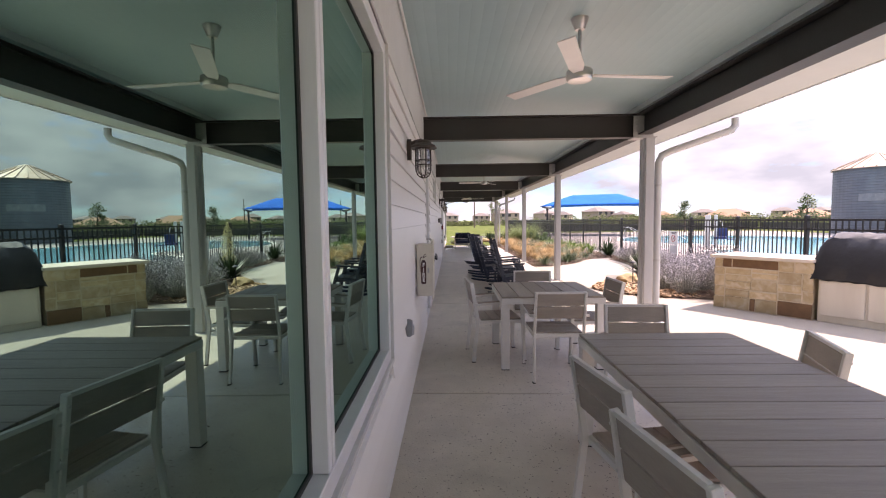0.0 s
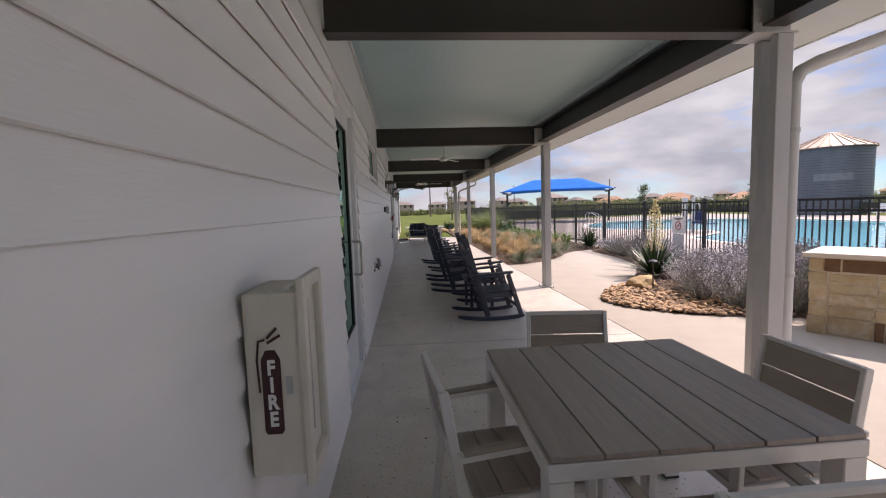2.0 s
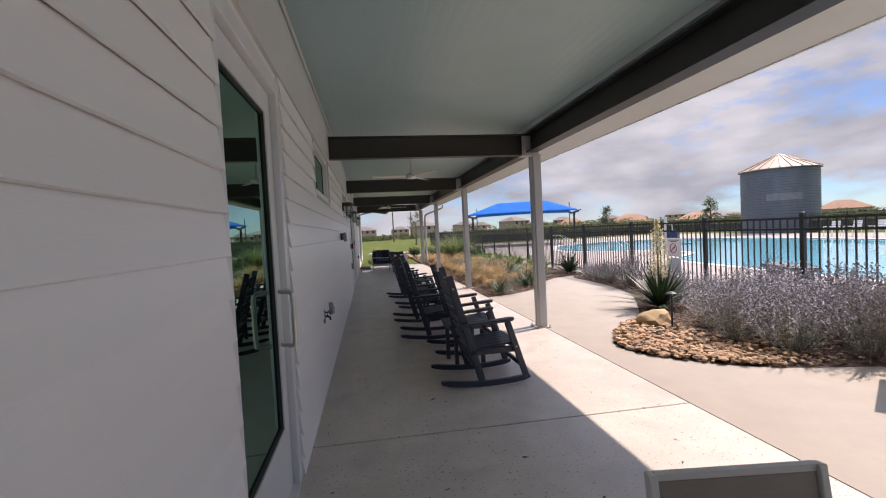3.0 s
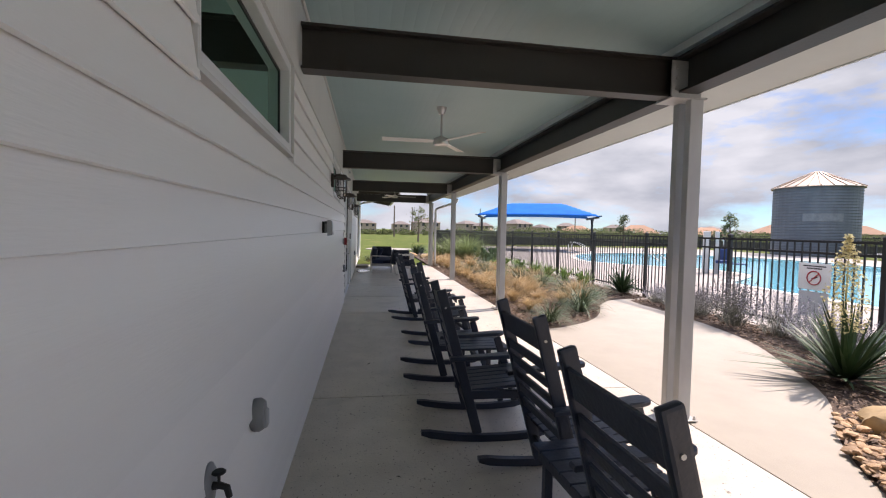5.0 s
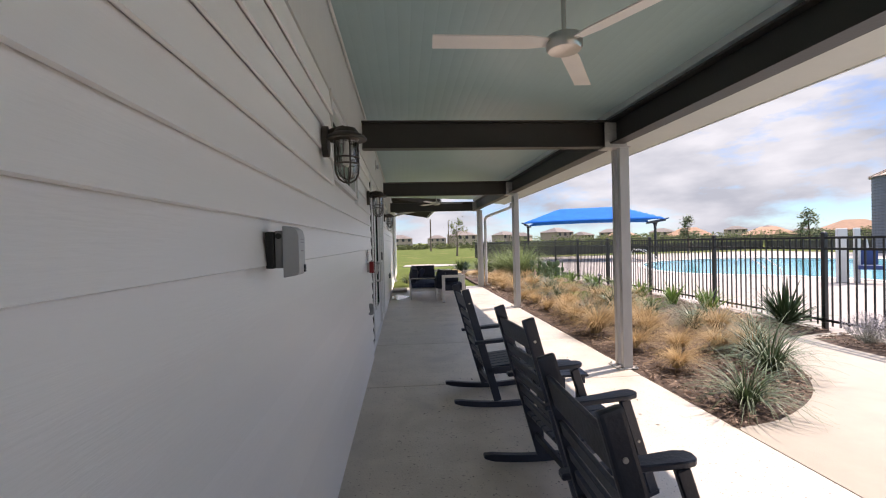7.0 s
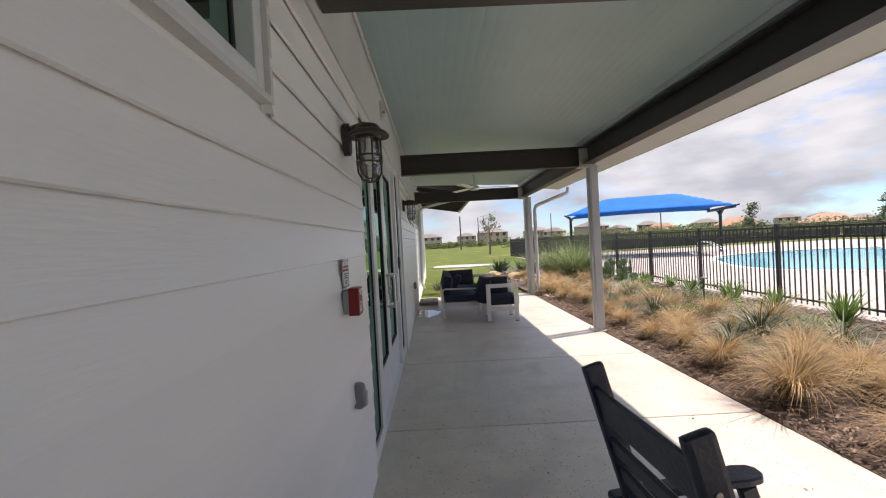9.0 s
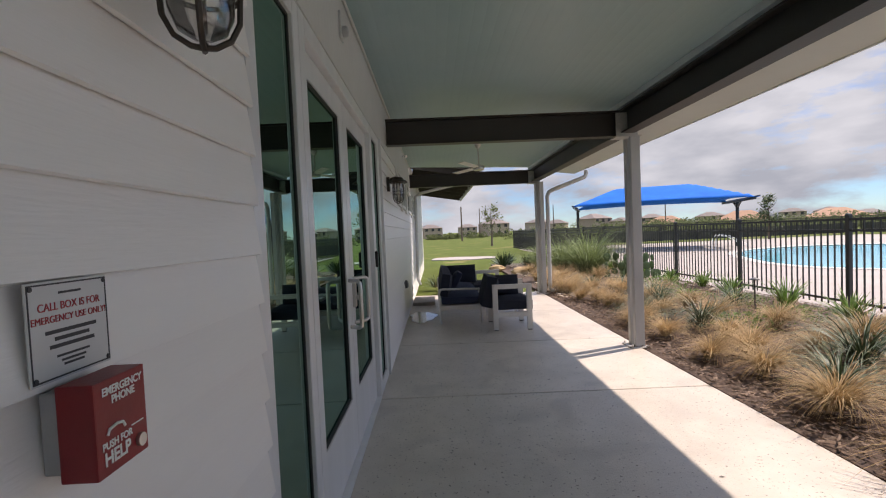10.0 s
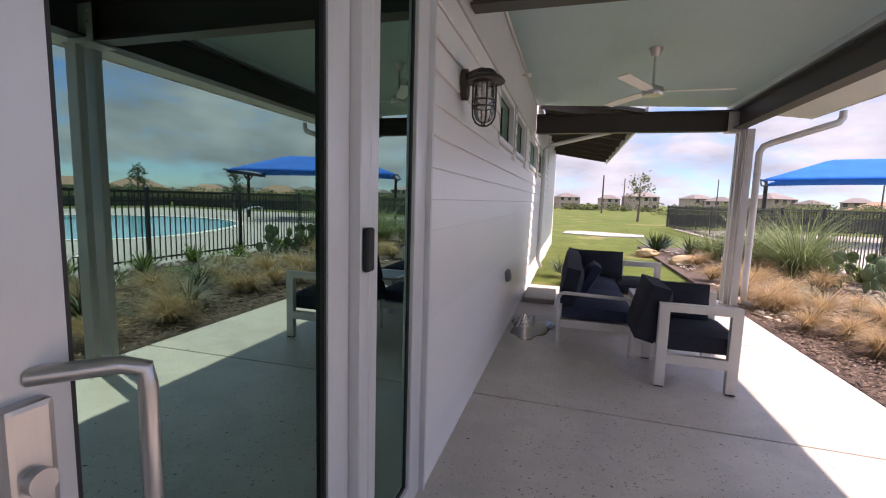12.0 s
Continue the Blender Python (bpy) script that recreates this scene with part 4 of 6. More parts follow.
def wall_sensor(y, z):
    """A rounded pale sensor on the board above the siding."""
    o = thing("wall_sensor", "small pale rounded sensor on the board above the siding", "sensor", "frieze sensors")
    part("base", boxes((0.013, 0.028, -0.045, 0.045, -0.085, 0.085), bevel=0.006, seg=2), M_GUTTER, o)
    bm = bmesh.new()
    lathe(bm, [(0.034, 0.0), (0.034, 0.022), (0.026, 0.034), (0.008, 0.038)], 16)
    bmesh.ops.rotate(bm, cent=(0, 0, 0), matrix=Matrix.Rotation(radians(90), 3, "Y"), verts=bm.verts)
    bmesh.ops.translate(bm, vec=(0.029, 0, -0.03), verts=bm.verts)
    part("lens", bm, M_GREYLT, o, "dull grey domed lens", True)
    o.matrix_world = pose(0, y, z)


wall_sensor(19.2, 2.80)


def spot_head(y, z):
    """A little white lamp head that looks along the wall."""
    o = thing("spot_head", "tiny white spotlight head under the porch ceiling", "spotlight")
    bm = bmesh.new()
    tube(bm, [(0.013, 0, 0), (0.05, -0.01, 0.0)], 0.012, 10)
    part("stem", bm, M_WHITE, o, smooth=True)
    bm = bmesh.new()
    tube(bm, [(0.045, 0.02, 0.01), (0.10, -0.04, -0.015)], [0.016, 0.026], 12)
    part("head", bm, M_WHITE, o, smooth=True)
    o.matrix_world = pose(0, y, z)


spot_head(24.42, 2.905)


def call_box():
    p = thing("emergency_phone", "red metal emergency call box with white lettering", "emergency phone")
    part("back_box", boxes((0.014, 0.055, 0.01, 0.15, 0.012, 0.17), bevel=0.003), M_GREYLT, p)
    part("body", boxes((0.055, 0.13, 0.0, 0.16, 0.0, 0.185), bevel=0.004, seg=2), M_RED, p)
    turn = pose(0, 0, 0, 90, 0, 90)
    for tx, sz, y, z in (("EMERGENCY", 0.022, 0.085, 0.162), ("PHONE", 0.022, 0.085, 0.142), ("PUSH FOR", 0.020, 0.060, 0.058), ("HELP", 0.036, 0.058, 0.032)):
        words(tx, sz, M_WHITE, p, Matrix.Translation((0.1312, y, z)) @ turn, bold=sz * 0.03)
    bm = bmesh.new()
    tube(bm, [(0.1315, 0.03, 0.078), (0.1315, 0.036, 0.088), (0.1315, 0.06, 0.092), (0.1315, 0.078, 0.088), (0.1315, 0.084, 0.078)], 0.003, 6)
    part("handset_mark", bm, M_WHITE, p)
    bm = bmesh.new()
    tube(bm, [(0.13, 0.13, 0.03), (0.138, 0.13, 0.03)], 0.014, 16)
    part("push_button", bm, M_STEEL, p, "round steel push button", True)
    part("note_bar", boxes((0.1305, 0.1315, 0.105, 0.145, 0.068, 0.071)), M_WHITE, p)
    p.matrix_world = pose(0.012, 16.955, 1.164) @ Matrix.Diagonal((0.66, 0.62, 0.70, 1))
    s = thing("call_box_notice", "small white printed notice above the red call box", "sign")
    part("panel", boxes((0.0165, 0.0195, 0.0, 0.16, 0.0, 0.135), bevel=0.001), M_SIGNGREY, s)
    bm = bmesh.new()
    frame_rect(bm, 0.003, 0.157, 0.003, 0.132, 0.0022, 0.0196, 0.0202)
    part("border", bm, M_INK, s)
    for y, z in ((0.008, 0.008), (0.152, 0.008), (0.008, 0.127), (0.152, 0.127)):
        bm = bmesh.new()
        tube(bm, [(0.0196, y, z), (0.0216, y, z)], 0.0035, 8)
        part("screw", bm, M_INK, s)
    words("CALL BOX IS FOR", 0.0155, M_REDINK, s, Matrix.Translation((0.0201, 0.08, 0.100)) @ turn)
    words("EMERGENCY USE ONLY!", 0.0135, M_REDINK, s, Matrix.Translation((0.0201, 0.08, 0.083)) @ turn)
    for k, (w_, z) in enumerate(((0.05, 0.066), (0.034, 0.056), (0.044, 0.046), (0.032, 0.032), (0.024, 0.025), (0.02, 0.019), (0.022, 0.118))):
        h_ = 0.0026 if k < 3 else 0.0016
        part("text_bar", boxes((0.0197, 0.0202, 0.08 - w_, 0.08 + w_, z - h_, z + h_)), M_INK, s)
    s.matrix_world = pose(0.012, 16.942, 1.2955) @ Matrix.Diagonal((1.0, 0.86, 1.0, 1))


call_box()


# ---- outdoor dining furniture ----
def slat_table(name, label, lx, ly, along, count, group):
    """A slatted table; along: 'x' or 'y', the way that the slats run."""
    t = thing(name, label, "table", group)
    m_ = M_SLAT if along == "x" else M_SLATY
    span = (ly if along == "x" else lx) - 0.012
    w = span / count
    for k in range(count):
        a = -span / 2 + k * w + 0.003
        b = a + w - 0.006
        r = (-lx / 2 + 0.004, lx / 2 - 0.004, a, b) if along == "x" else (a, b, -ly / 2 + 0.004, ly / 2 - 0.004)
        part("slat", boxes((*r, 0.722, 0.74), bevel=0.002), m_, t)
    bm = bmesh.new()
    hx, hy = lx / 2, ly / 2
    for r in ((-hx, hx, -hy, -hy + 0.04), (-hx, hx, hy - 0.04, hy), (-hx, -hx + 0.04, -hy + 0.041, hy - 0.041), (hx - 0.04, hx, -hy + 0.041, hy - 0.041)):
        box(bm, *r, 0.665, 0.7195)
    bev(bm, 0.003)
    part("apron", bm, M_TWHITE, t, "off-white metal apron")
    for sx in (-1, 1):
        for sy in (-1, 1):
            x, y = sx * (hx - 0.042), sy * (hy - 0.042)
            lg = part("leg", boxes((x - 0.04, x + 0.04, y - 0.04, y + 0.04, 0.012, 0.664), bevel=0.004), M_TWHITE, t)
            part("foot", boxes((x - 0.038, x + 0.038, y - 0.038, y + 0.038, 0.0, 0.0115)), M_BLACK, lg)
    return t


t1 = slat_table("dining_table", "long off-white patio table with a grey-brown slatted top", 0.98, 2.2, "x", 14, "patio tables")
t1.matrix_world = pose(1.695, 2.90, slope(1.7))
t2 = slat_table("dining_table", "square off-white patio table with a grey-brown slatted top", 1.02, 1.005, "y", 6, "patio tables")
t2.matrix_world = pose(1.366, 5.882, slope(1.4))


def patio_chair():
    c = thing("patio_chair", "off-white metal patio armchair with grey-brown slats", "chair", "patio chairs")
    for sx in (-1, 1):
        bm = bmesh.new()
        obox(bm, (sx * 0.235, -0.285, 0.008), (sx * 0.225, -0.235, 0.44), 0.022, 0.036, (0, 1, 0))
        obox(bm, (sx * 0.225, -0.235, 0.436), (sx * 0.222, -0.30, 0.84), 0.022, 0.036, (0, 1, 0))
        bev(bm, 0.003)
        part("back_leg", bm, M_TWHITE, c)
        bm = bmesh.new()
        obox(bm, (sx * 0.245, 0.255, 0.008), (sx * 0.245, 0.225, 0.635), 0.022, 0.036, (0, 1, 0))
        bev(bm, 0.003)
        part("front_leg", bm, M_TWHITE, c)
        bm = bmesh.new()
        obox(bm, (sx * 0.25, -0.262, 0.615), (sx * 0.25, 0.245, 0.640), 0.045, 0.022)
        bev(bm, 0.003)
        ar = part("armrest", bm, M_TWHITE, c)
        bm = bmesh.new()
        obox(bm, (sx * 0.25, -0.24, 0.6315), (sx * 0.25, 0.235, 0.655), 0.042, 0.010)
        part("arm_slat", bm, M_SLATY, ar, "grey-brown arm slat")
        part("seat_rail", boxes((min(sx * 0.235, sx * 0.213), max(sx * 0.235, sx * 0.213), -0.215, 0.222, 0.405, 0.436), bevel=0.003), M_TWHITE, c)
        for y in (-0.285, 0.255):
            part("glide", boxes((sx * 0.24 - 0.014, sx * 0.24 + 0.014, y - 0.02, y + 0.02, 0.0, 0.0075)), M_BLACK, c)
    part("front_rail", boxes((-0.212, 0.212, 0.2, 0.222, 0.405, 0.436), bevel=0.003), M_TWHITE, c)
    part("rear_rail", boxes((-0.212, 0.212, -0.225, -0.203, 0.405, 0.436), bevel=0.003), M_TWHITE, c)
    for k in range(4):
        a = -0.2 + k * 0.108
        part("seat_slat", boxes((-0.222, 0.222, a, a + 0.103, 0.4365, 0.452), bevel=0.003), M_SLAT, c)
    for z0, z1 in ((0.59, 0.705), (0.711, 0.822)):
        bm = bmesh.new()
        obox(bm, (-0.21, -0.2495 - 0.0, (z0 + z1) / 2), (0.21, -0.2495 - 0.0, (z0 + z1) / 2), 0.014, z1 - z0)
        for v in bm.verts:
            v.co.y = -0.235 - (v.co.z - 0.436) * 0.161 + (v.co.y + 0.2495)
        bev(bm, 0.003)
        part("back_slat", bm, M_SLAT, c)
    bm = bmesh.new()
    obox(bm, (-0.212, -0.3, 0.832), (0.212, -0.3, 0.832), 0.02, 0.018)
    part("top_rail", bm, M_TWHITE, c)
    for sx in (-1, 1):
        for z in (0.62, 0.79):
            bm = bmesh.new()
            lathe(bm, [(0.006, 0.0), (0.006, 0.003)], 8)
            bmesh.ops.rotate(bm, cent=(0, 0, 0), matrix=Matrix.Rotation(radians(90), 3, "X"), verts=bm.verts)
            bmesh.ops.translate(bm, vec=(sx * 0.224, -0.256 - (z - 0.44) * 0.161, z), verts=bm.verts)
            part("rivet", bm, M_SCREW, c)
    return c


chair = patio_chair()
seats = [(1.352, 5.335, 0), (0.853, 5.895, -84), (1.84, 5.845, 91), (1.358, 6.393, 172), (1.75, 4.155, 176), (1.281, 3.03, -80), (1.255, 2.435, -80), (2.068, 3.54, 70)]
for i, (x, y, a) in enumerate(seats):
    m_ = pose(x, y, slope(x), 0, 0, a)
    if i == 0:
        chair.matrix_world = m_
    else:
        copy_thing(chair, m_)


# ---- rocking chairs ----
def rocking_chair():
    r = thing("rocking_chair", "black-navy painted slatted rocking chair with wide arms", "rocking chair", "porch rocking chairs")

    def bend(u):
        return 0.024 + 0.19 * (u - 0.02) ** 2
    for sy in (-1, 1):
        y = sy * 0.275
        bm = bmesh.new()
        us = [-0.50 + 0.88 * k / 14 for k in range(15)]
        rings = []
        for u in us:
            h = 0.024 if -0.46 < u < 0.35 else 0.013
            rings.append([bm.verts.new((u, y + dy, bend(u) + dz)) for dy, dz in ((-0.02, -h), (0.02, -h), (0.02, h), (-0.02, h))])
        for a, b in zip(rings, rings[1:]):
            for k in range(4):
                bm.faces.new((a[k], a[(k + 1) % 4], b[(k + 1) % 4], b[k]))
        bm.faces.new(rings[0][::-1])
        bm.faces.new(rings[-1])
        part("rocker", bm, M_NAVY, r)
        bm = bmesh.new()
        obox(bm, (-0.10, sy * 0.262, 0.052), (-0.378, sy * 0.262, 1.075), 0.032, 0.07, (1, 0, 0.3))
        bev(bm, 0.012, 2)
        part("back_post", bm, M_NAVY, r)
        bm = bmesh.new()
        obox(bm, (0.335, sy * 0.30, 0.058), (0.165, sy * 0.30, 0.60), 0.035, 0.06, (1, 0, 0.3))
        bev(bm, 0.006)
        fl = part("front_leg", bm, M_NAVY, r)
        bm = bmesh.new()
        pts = [(-0.315, -0.03), (0.06, -0.045), (0.16, -0.052), (0.205, -0.045), (0.225, -0.02), (0.228, 0.015), (0.21, 0.042), (0.16, 0.055), (0.06, 0.048), (-0.315, 0.022)]
        prism(bm, [(u, v) for u, v in pts], -0.014, 0.014)
        for v in bm.verts:
            v.co.z += 0.618 + 0.06 * v.co.x
            v.co.y = v.co.y * (1 if sy > 0 else -1) + sy * 0.312
        bev(bm, 0.006)
        part("armrest", bm, M_NAVY, r)
        part("side_rail", boxes((-0.19, 0.245, sy * 0.262 - 0.016 if sy < 0 else sy * 0.262 - 0.016, sy * 0.262 + 0.016, 0.30, 0.36), bevel=0.004), M_NAVY, r)
        bm = bmesh.new()
        tube(bm, [(0.24, sy * 0.322, 0.36), (0.24, sy * 0.316, 0.36)], 0.008, 8)
        tube(bm, [(-0.345, sy * 0.282, 0.95), (-0.345, sy * 0.276, 0.95)], 0.008, 8)
        part("screw_heads", bm, M_SCREW, fl)
    for k in range(6):
        a = -0.246 + k * 0.0825
        bm = bmesh.new()
        vs = box(bm, -0.205, 0.285, a, a + 0.077, 0.362, 0.382)
        for v in vs:
            v.co.z += 0.075 * (v.co.x - 0.0) - 0.012 * math.cos(min(1, abs(v.co.x) * 4))
        bev(bm, 0.004)
        part("seat_slat", bm, M_NAVY, r)
    for k, (s0, s1) in enumerate(((0.41, 0.466), (0.503, 0.559), (0.595, 0.651), (0.687, 0.743), (0.779, 0.84), (0.887, 1.01))):
        sm, h = (s0 + s1) / 2, s1 - s0
        bm = bmesh.new()
        obox(bm, (-0.115 - 0.2718 * (sm - 0.052) - 0.0, -0.245, sm), (-0.115 - 0.2718 * (sm - 0.052), 0.245, sm), 0.018, h, (-0.262, 0, 0.965))
        bev(bm, 0.004)
        part("back_slat", bm, M_NAVY, r)
    for z, x in ((0.17, 0.30), (0.19, -0.14)):
        part("stretcher", boxes((x - 0.014, x + 0.014, -0.262, 0.262, z - 0.022, z + 0.022), bevel=0.004), M_NAVY, r)
    part("seat_apron", boxes((0.247, 0.272, -0.28, 0.28, 0.315, 0.378), bevel=0.004), M_NAVY, r)
    return r


rocker = rocking_chair()
spots = [(1.58, 10.0, 2), (1.683, 11.10, 3), (1.374, 11.99, -3), (1.336, 13.21, -1), (1.468, 14.53, 5), (1.35, 16.07, 3)]
for i, (x, y, a) in enumerate(spots):
    m_ = pose(x, y, slope(x) - 0.001, 0, 0, a)
    if i == 0:
        rocker.matrix_world = m_
    else:
        copy_thing(rocker, m_)


def side_table():
    t = thing("side_table", "small black slatted side table between rocking chairs", "side table", "rocker side tables")
    for k in range(5):
        a = -0.22 + k * 0.089
        part("slat", boxes((-0.22, 0.22, a, a + 0.082, 0.465, 0.483), bevel=0.003), M_NAVY, t)
    for x in (-0.2, 0.178):
        part("top_rail", boxes((x, x + 0.022, -0.2, 0.2, 0.41, 0.464), bevel=0.003), M_NAVY, t)
    for sx in (-1, 1):
        for sy in (-1, 1):
            part("leg", boxes((sx * 0.15 - 0.02, sx * 0.15 + 0.02, sy * 0.19 - 0.02, sy * 0.19 + 0.02, 0.0, 0.409), bevel=0.004), M_NAVY, t)
        part("stretcher", boxes((-0.129, 0.129, sx * 0.19 - 0.012, sx * 0.19 + 0.012, 0.14, 0.18), bevel=0.003), M_NAVY, t)
    return t


st = side_table()
for i, (x, y) in enumerate(((1.50, 10.52), (1.48, 12.58), (1.60, 15.30))):
    m_ = pose(x, y, slope(x), 0, 0, 4 - 3 * i)
    if i == 0:
        st.matrix_world = m_
    else:
        copy_thing(st, m_)


# ---- lounge set ----
def cushion(bm, x0, x1, y0, y1, z0, z1, puff=0.02):
    n = 6
    grid = {}
    for i in range(n + 1):
        for j in range(n + 1):
            u, v = i / n, j / n
            e = (1 - (2 * u - 1) ** 6) * (1 - (2 * v - 1) ** 6)
            for s in (0, 1):
                z = (z1 - 0.03 + (0.03 + puff) * e) if s else (z0 + 0.02 - 0.02 * e)
                grid[i, j, s] = bm.verts.new((x0 + (x1 - x0) * u, y0 + (y1 - y0) * v, z))
    for i in range(n):
        for j in range(n):
            for s in (0, 1):
                bm.faces.new((grid[i, j, s], grid[i + 1, j, s], grid[i + 1, j + 1, s], grid[i, j + 1, s]))
    for i in range(n):
        for a, b in (((i, 0), (i + 1, 0)), ((i, n), (i + 1, n)), ((0, i), (0, i + 1)), ((n, i), (n, i + 1))):
            bm.faces.new((grid[a[0], a[1], 0], grid[b[0], b[1], 0], grid[b[0], b[1], 1], grid[a[0], a[1], 1]))


def soft(name, dims, material, parent, label="", tilt=None, puff=0.02):
    bm = bmesh.new()
    x0, x1, y0, y1, z0, z1 = dims
    cushion(bm, x0, x1, y0, y1, z0, z1, puff)
    if tilt:
        bmesh.ops.rotate(bm, cent=tilt[0], matrix=Matrix.Rotation(radians(tilt[1]), 3, tilt[2]), verts=bm.verts)
    return part(name, bm, material, parent, label, True)


def upright(name, dims, material, parent, lean, label=""):
    """A back cushion standing on edge: its thickness lies along x."""
    x0, x1, y0, y1, z0, z1 = dims
    bm = bmesh.new()
    cushion(bm, -(z1 - z0) / 2, (z1 - z0) / 2, y0, y1, -(x1 - x0) / 2, (x1 - x0) / 2, 0.025)
    bmesh.ops.rotate(bm, cent=(0, 0, 0), matrix=Matrix.Rotation(radians(90 - lean), 3, "Y"), verts=bm.verts)
    bmesh.ops.translate(bm, vec=((x0 + x1) / 2, 0, (z0 + z1) / 2), verts=bm.verts)
    return part(name, bm, material, parent, label, True)


LOUNGE = pose(-0.02, -0.1, 0)
sofa = thing("outdoor_sofa", "navy cushioned outdoor sofa with a slim pale metal frame", "sofa")
for y in (23.49, 25.62):
    bm = bmesh.new()
    tube(bm, [(0.62, y, 0.0), (0.60, y, 0.5), (0.62, y, 0.555), (0.66, y, 0.565), (1.26, y, 0.55), (1.29, y, 0.52), (1.27, y, 0.0)], 0.018, 8)
    part("arm_frame", bm, M_TWHITE, sofa, smooth=True)
part("seat_frame", boxes((0.62, 1.27, 23.51, 25.60, 0.215, 0.295), bevel=0.006), M_TWHITE, sofa)
for a, b in ((23.52, 24.54), (24.56, 25.58)):
    soft("seat_cushion", (0.64, 1.29, a, b, 0.296, 0.45), M_CUSHB, sofa)
    upright("back_cushion", (0.62, 0.80, a, b, 0.44, 0.80), M_CUSH, sofa, -10)
soft("throw_pillow", (0.80, 1.18, 24.0, 24.36, 0.49, 0.62), M_CUSHB, sofa, "blue throw pillow", ((0.9, 24.1, 0.5), -62, "Y"))
sofa.matrix_world = LOUNGE
chaise = thing("outdoor_chaise", "navy cushioned chaise with a wide white metal arm", "chaise")
part("frame", boxes((1.31, 1.92, 25.05, 25.62, 0.215, 0.295), bevel=0.006), M_TWHITE, chaise)
soft("seat_cushion", (1.31, 1.92, 25.04, 25.64, 0.296, 0.45), M_CUSH, chaise)
bm = boxes((1.34, 1.42, 25.66, 25.72, 0.0, 0.58), (1.82, 1.90, 25.66, 25.72, 0.0, 0.58), (1.34, 1.90, 25.655, 25.725, 0.581, 0.65))
part("arm", bm, M_TWHITE, chaise)
upright("corner_cushion", (0.0, 0.17, -0.32, 0.32, 0.44, 0.80), M_CUSH, chaise, 8).matrix_basis = pose(1.05, 25.48, 0, 0, 0, -90)
chaise.matrix_world = LOUNGE

ac = thing("outdoor_armchair", "navy cushioned club armchair with a wide white metal frame", "armchair")
for y in (0.0, 0.66):
    bm = boxes((0.0, 0.075, y, y + 0.055, 0.012, 0.62), (0.505, 0.58, y, y + 0.055, 0.012, 0.62), (0.0, 0.58, y, y + 0.055, 0.6205, 0.685), (0.0755, 0.5045, y, y + 0.055, 0.20, 0.275))
    side = part("side_frame", bm, M_TWHITE, ac, "wide white powder-coated frame")
    for x in (0.005, 0.51):
        part("foot", boxes((x, x + 0.065, y + 0.003, y + 0.052, 0.0, 0.0115)), M_BLACK, side)
soft("seat_cushion", (0.02, 0.60, 0.06, 0.655, 0.28, 0.46), M_CUSH, ac)
upright("back_cushion", (-0.13, 0.07, 0.06, 0.655, 0.34, 0.80), M_CUSH, ac, -14)
upright("side_cushion", (0, 0.15, -0.24, 0.24, 0.45, 0.78), M_CUSH, ac, 4).matrix_basis = pose(0.22, 0.56, 0, 0, 0, -90)
ac.matrix_world = pose(1.37, 22.78, slope(1.5))

ct = thing("coffee_table", "low white metal coffee table with a dark slatted top", "coffee table")
part("frame", boxes((1.40, 1.95, 24.02, 24.07, 0.34, 0.40), (1.40, 1.95, 24.80, 24.85, 0.34, 0.40), (1.40, 1.45, 24.071, 24.799, 0.34, 0.40), (1.90, 1.95, 24.071, 24.799, 0.34, 0.40)), M_TWHITE, ct)
for k in range(7):
    part("slat", boxes((1.452, 1.898, 24.075 + k * 0.1035, 24.17 + k * 0.1035, 0.375, 0.396)), M_GREYBOX, ct)
for x in (1.40, 1.90):
    for y in (24.02, 24.80):
        part("leg", boxes((x, x + 0.05, y, y + 0.05, slope(1.6), 0.339)), M_TWHITE, ct)

# rain water left standing along the foot of the wall
bm = bmesh.new()
pr = random.Random(12)
rim = []
for k in range(36):
    a = 6.28319 * k / 36
    q = 1 + 0.12 * math.sin(3 * a + 1) + 0.08 * math.sin(7 * a) + pr.uniform(-0.03, 0.03)
    x = 0.28 + 0.23 * q * math.cos(a)
    rim.append((x, 24.1 + 0.5 * q * math.sin(a)))
prism(bm, rim, -0.004, 0.003)
tagged(part("puddle", bm, M_PUDDLE), "thin puddle of rain water on the porch concrete", "puddle", kind="structure")

# low concrete kerb and splash block at the end of the porch
bm = boxes((0.05, 0.50, 25.3, 26.1, -0.03, 0.07), bevel=0.01)
tagged(part("splash_block", bm, M_PATIO), "pale concrete splash block beside the wall", "splash block")


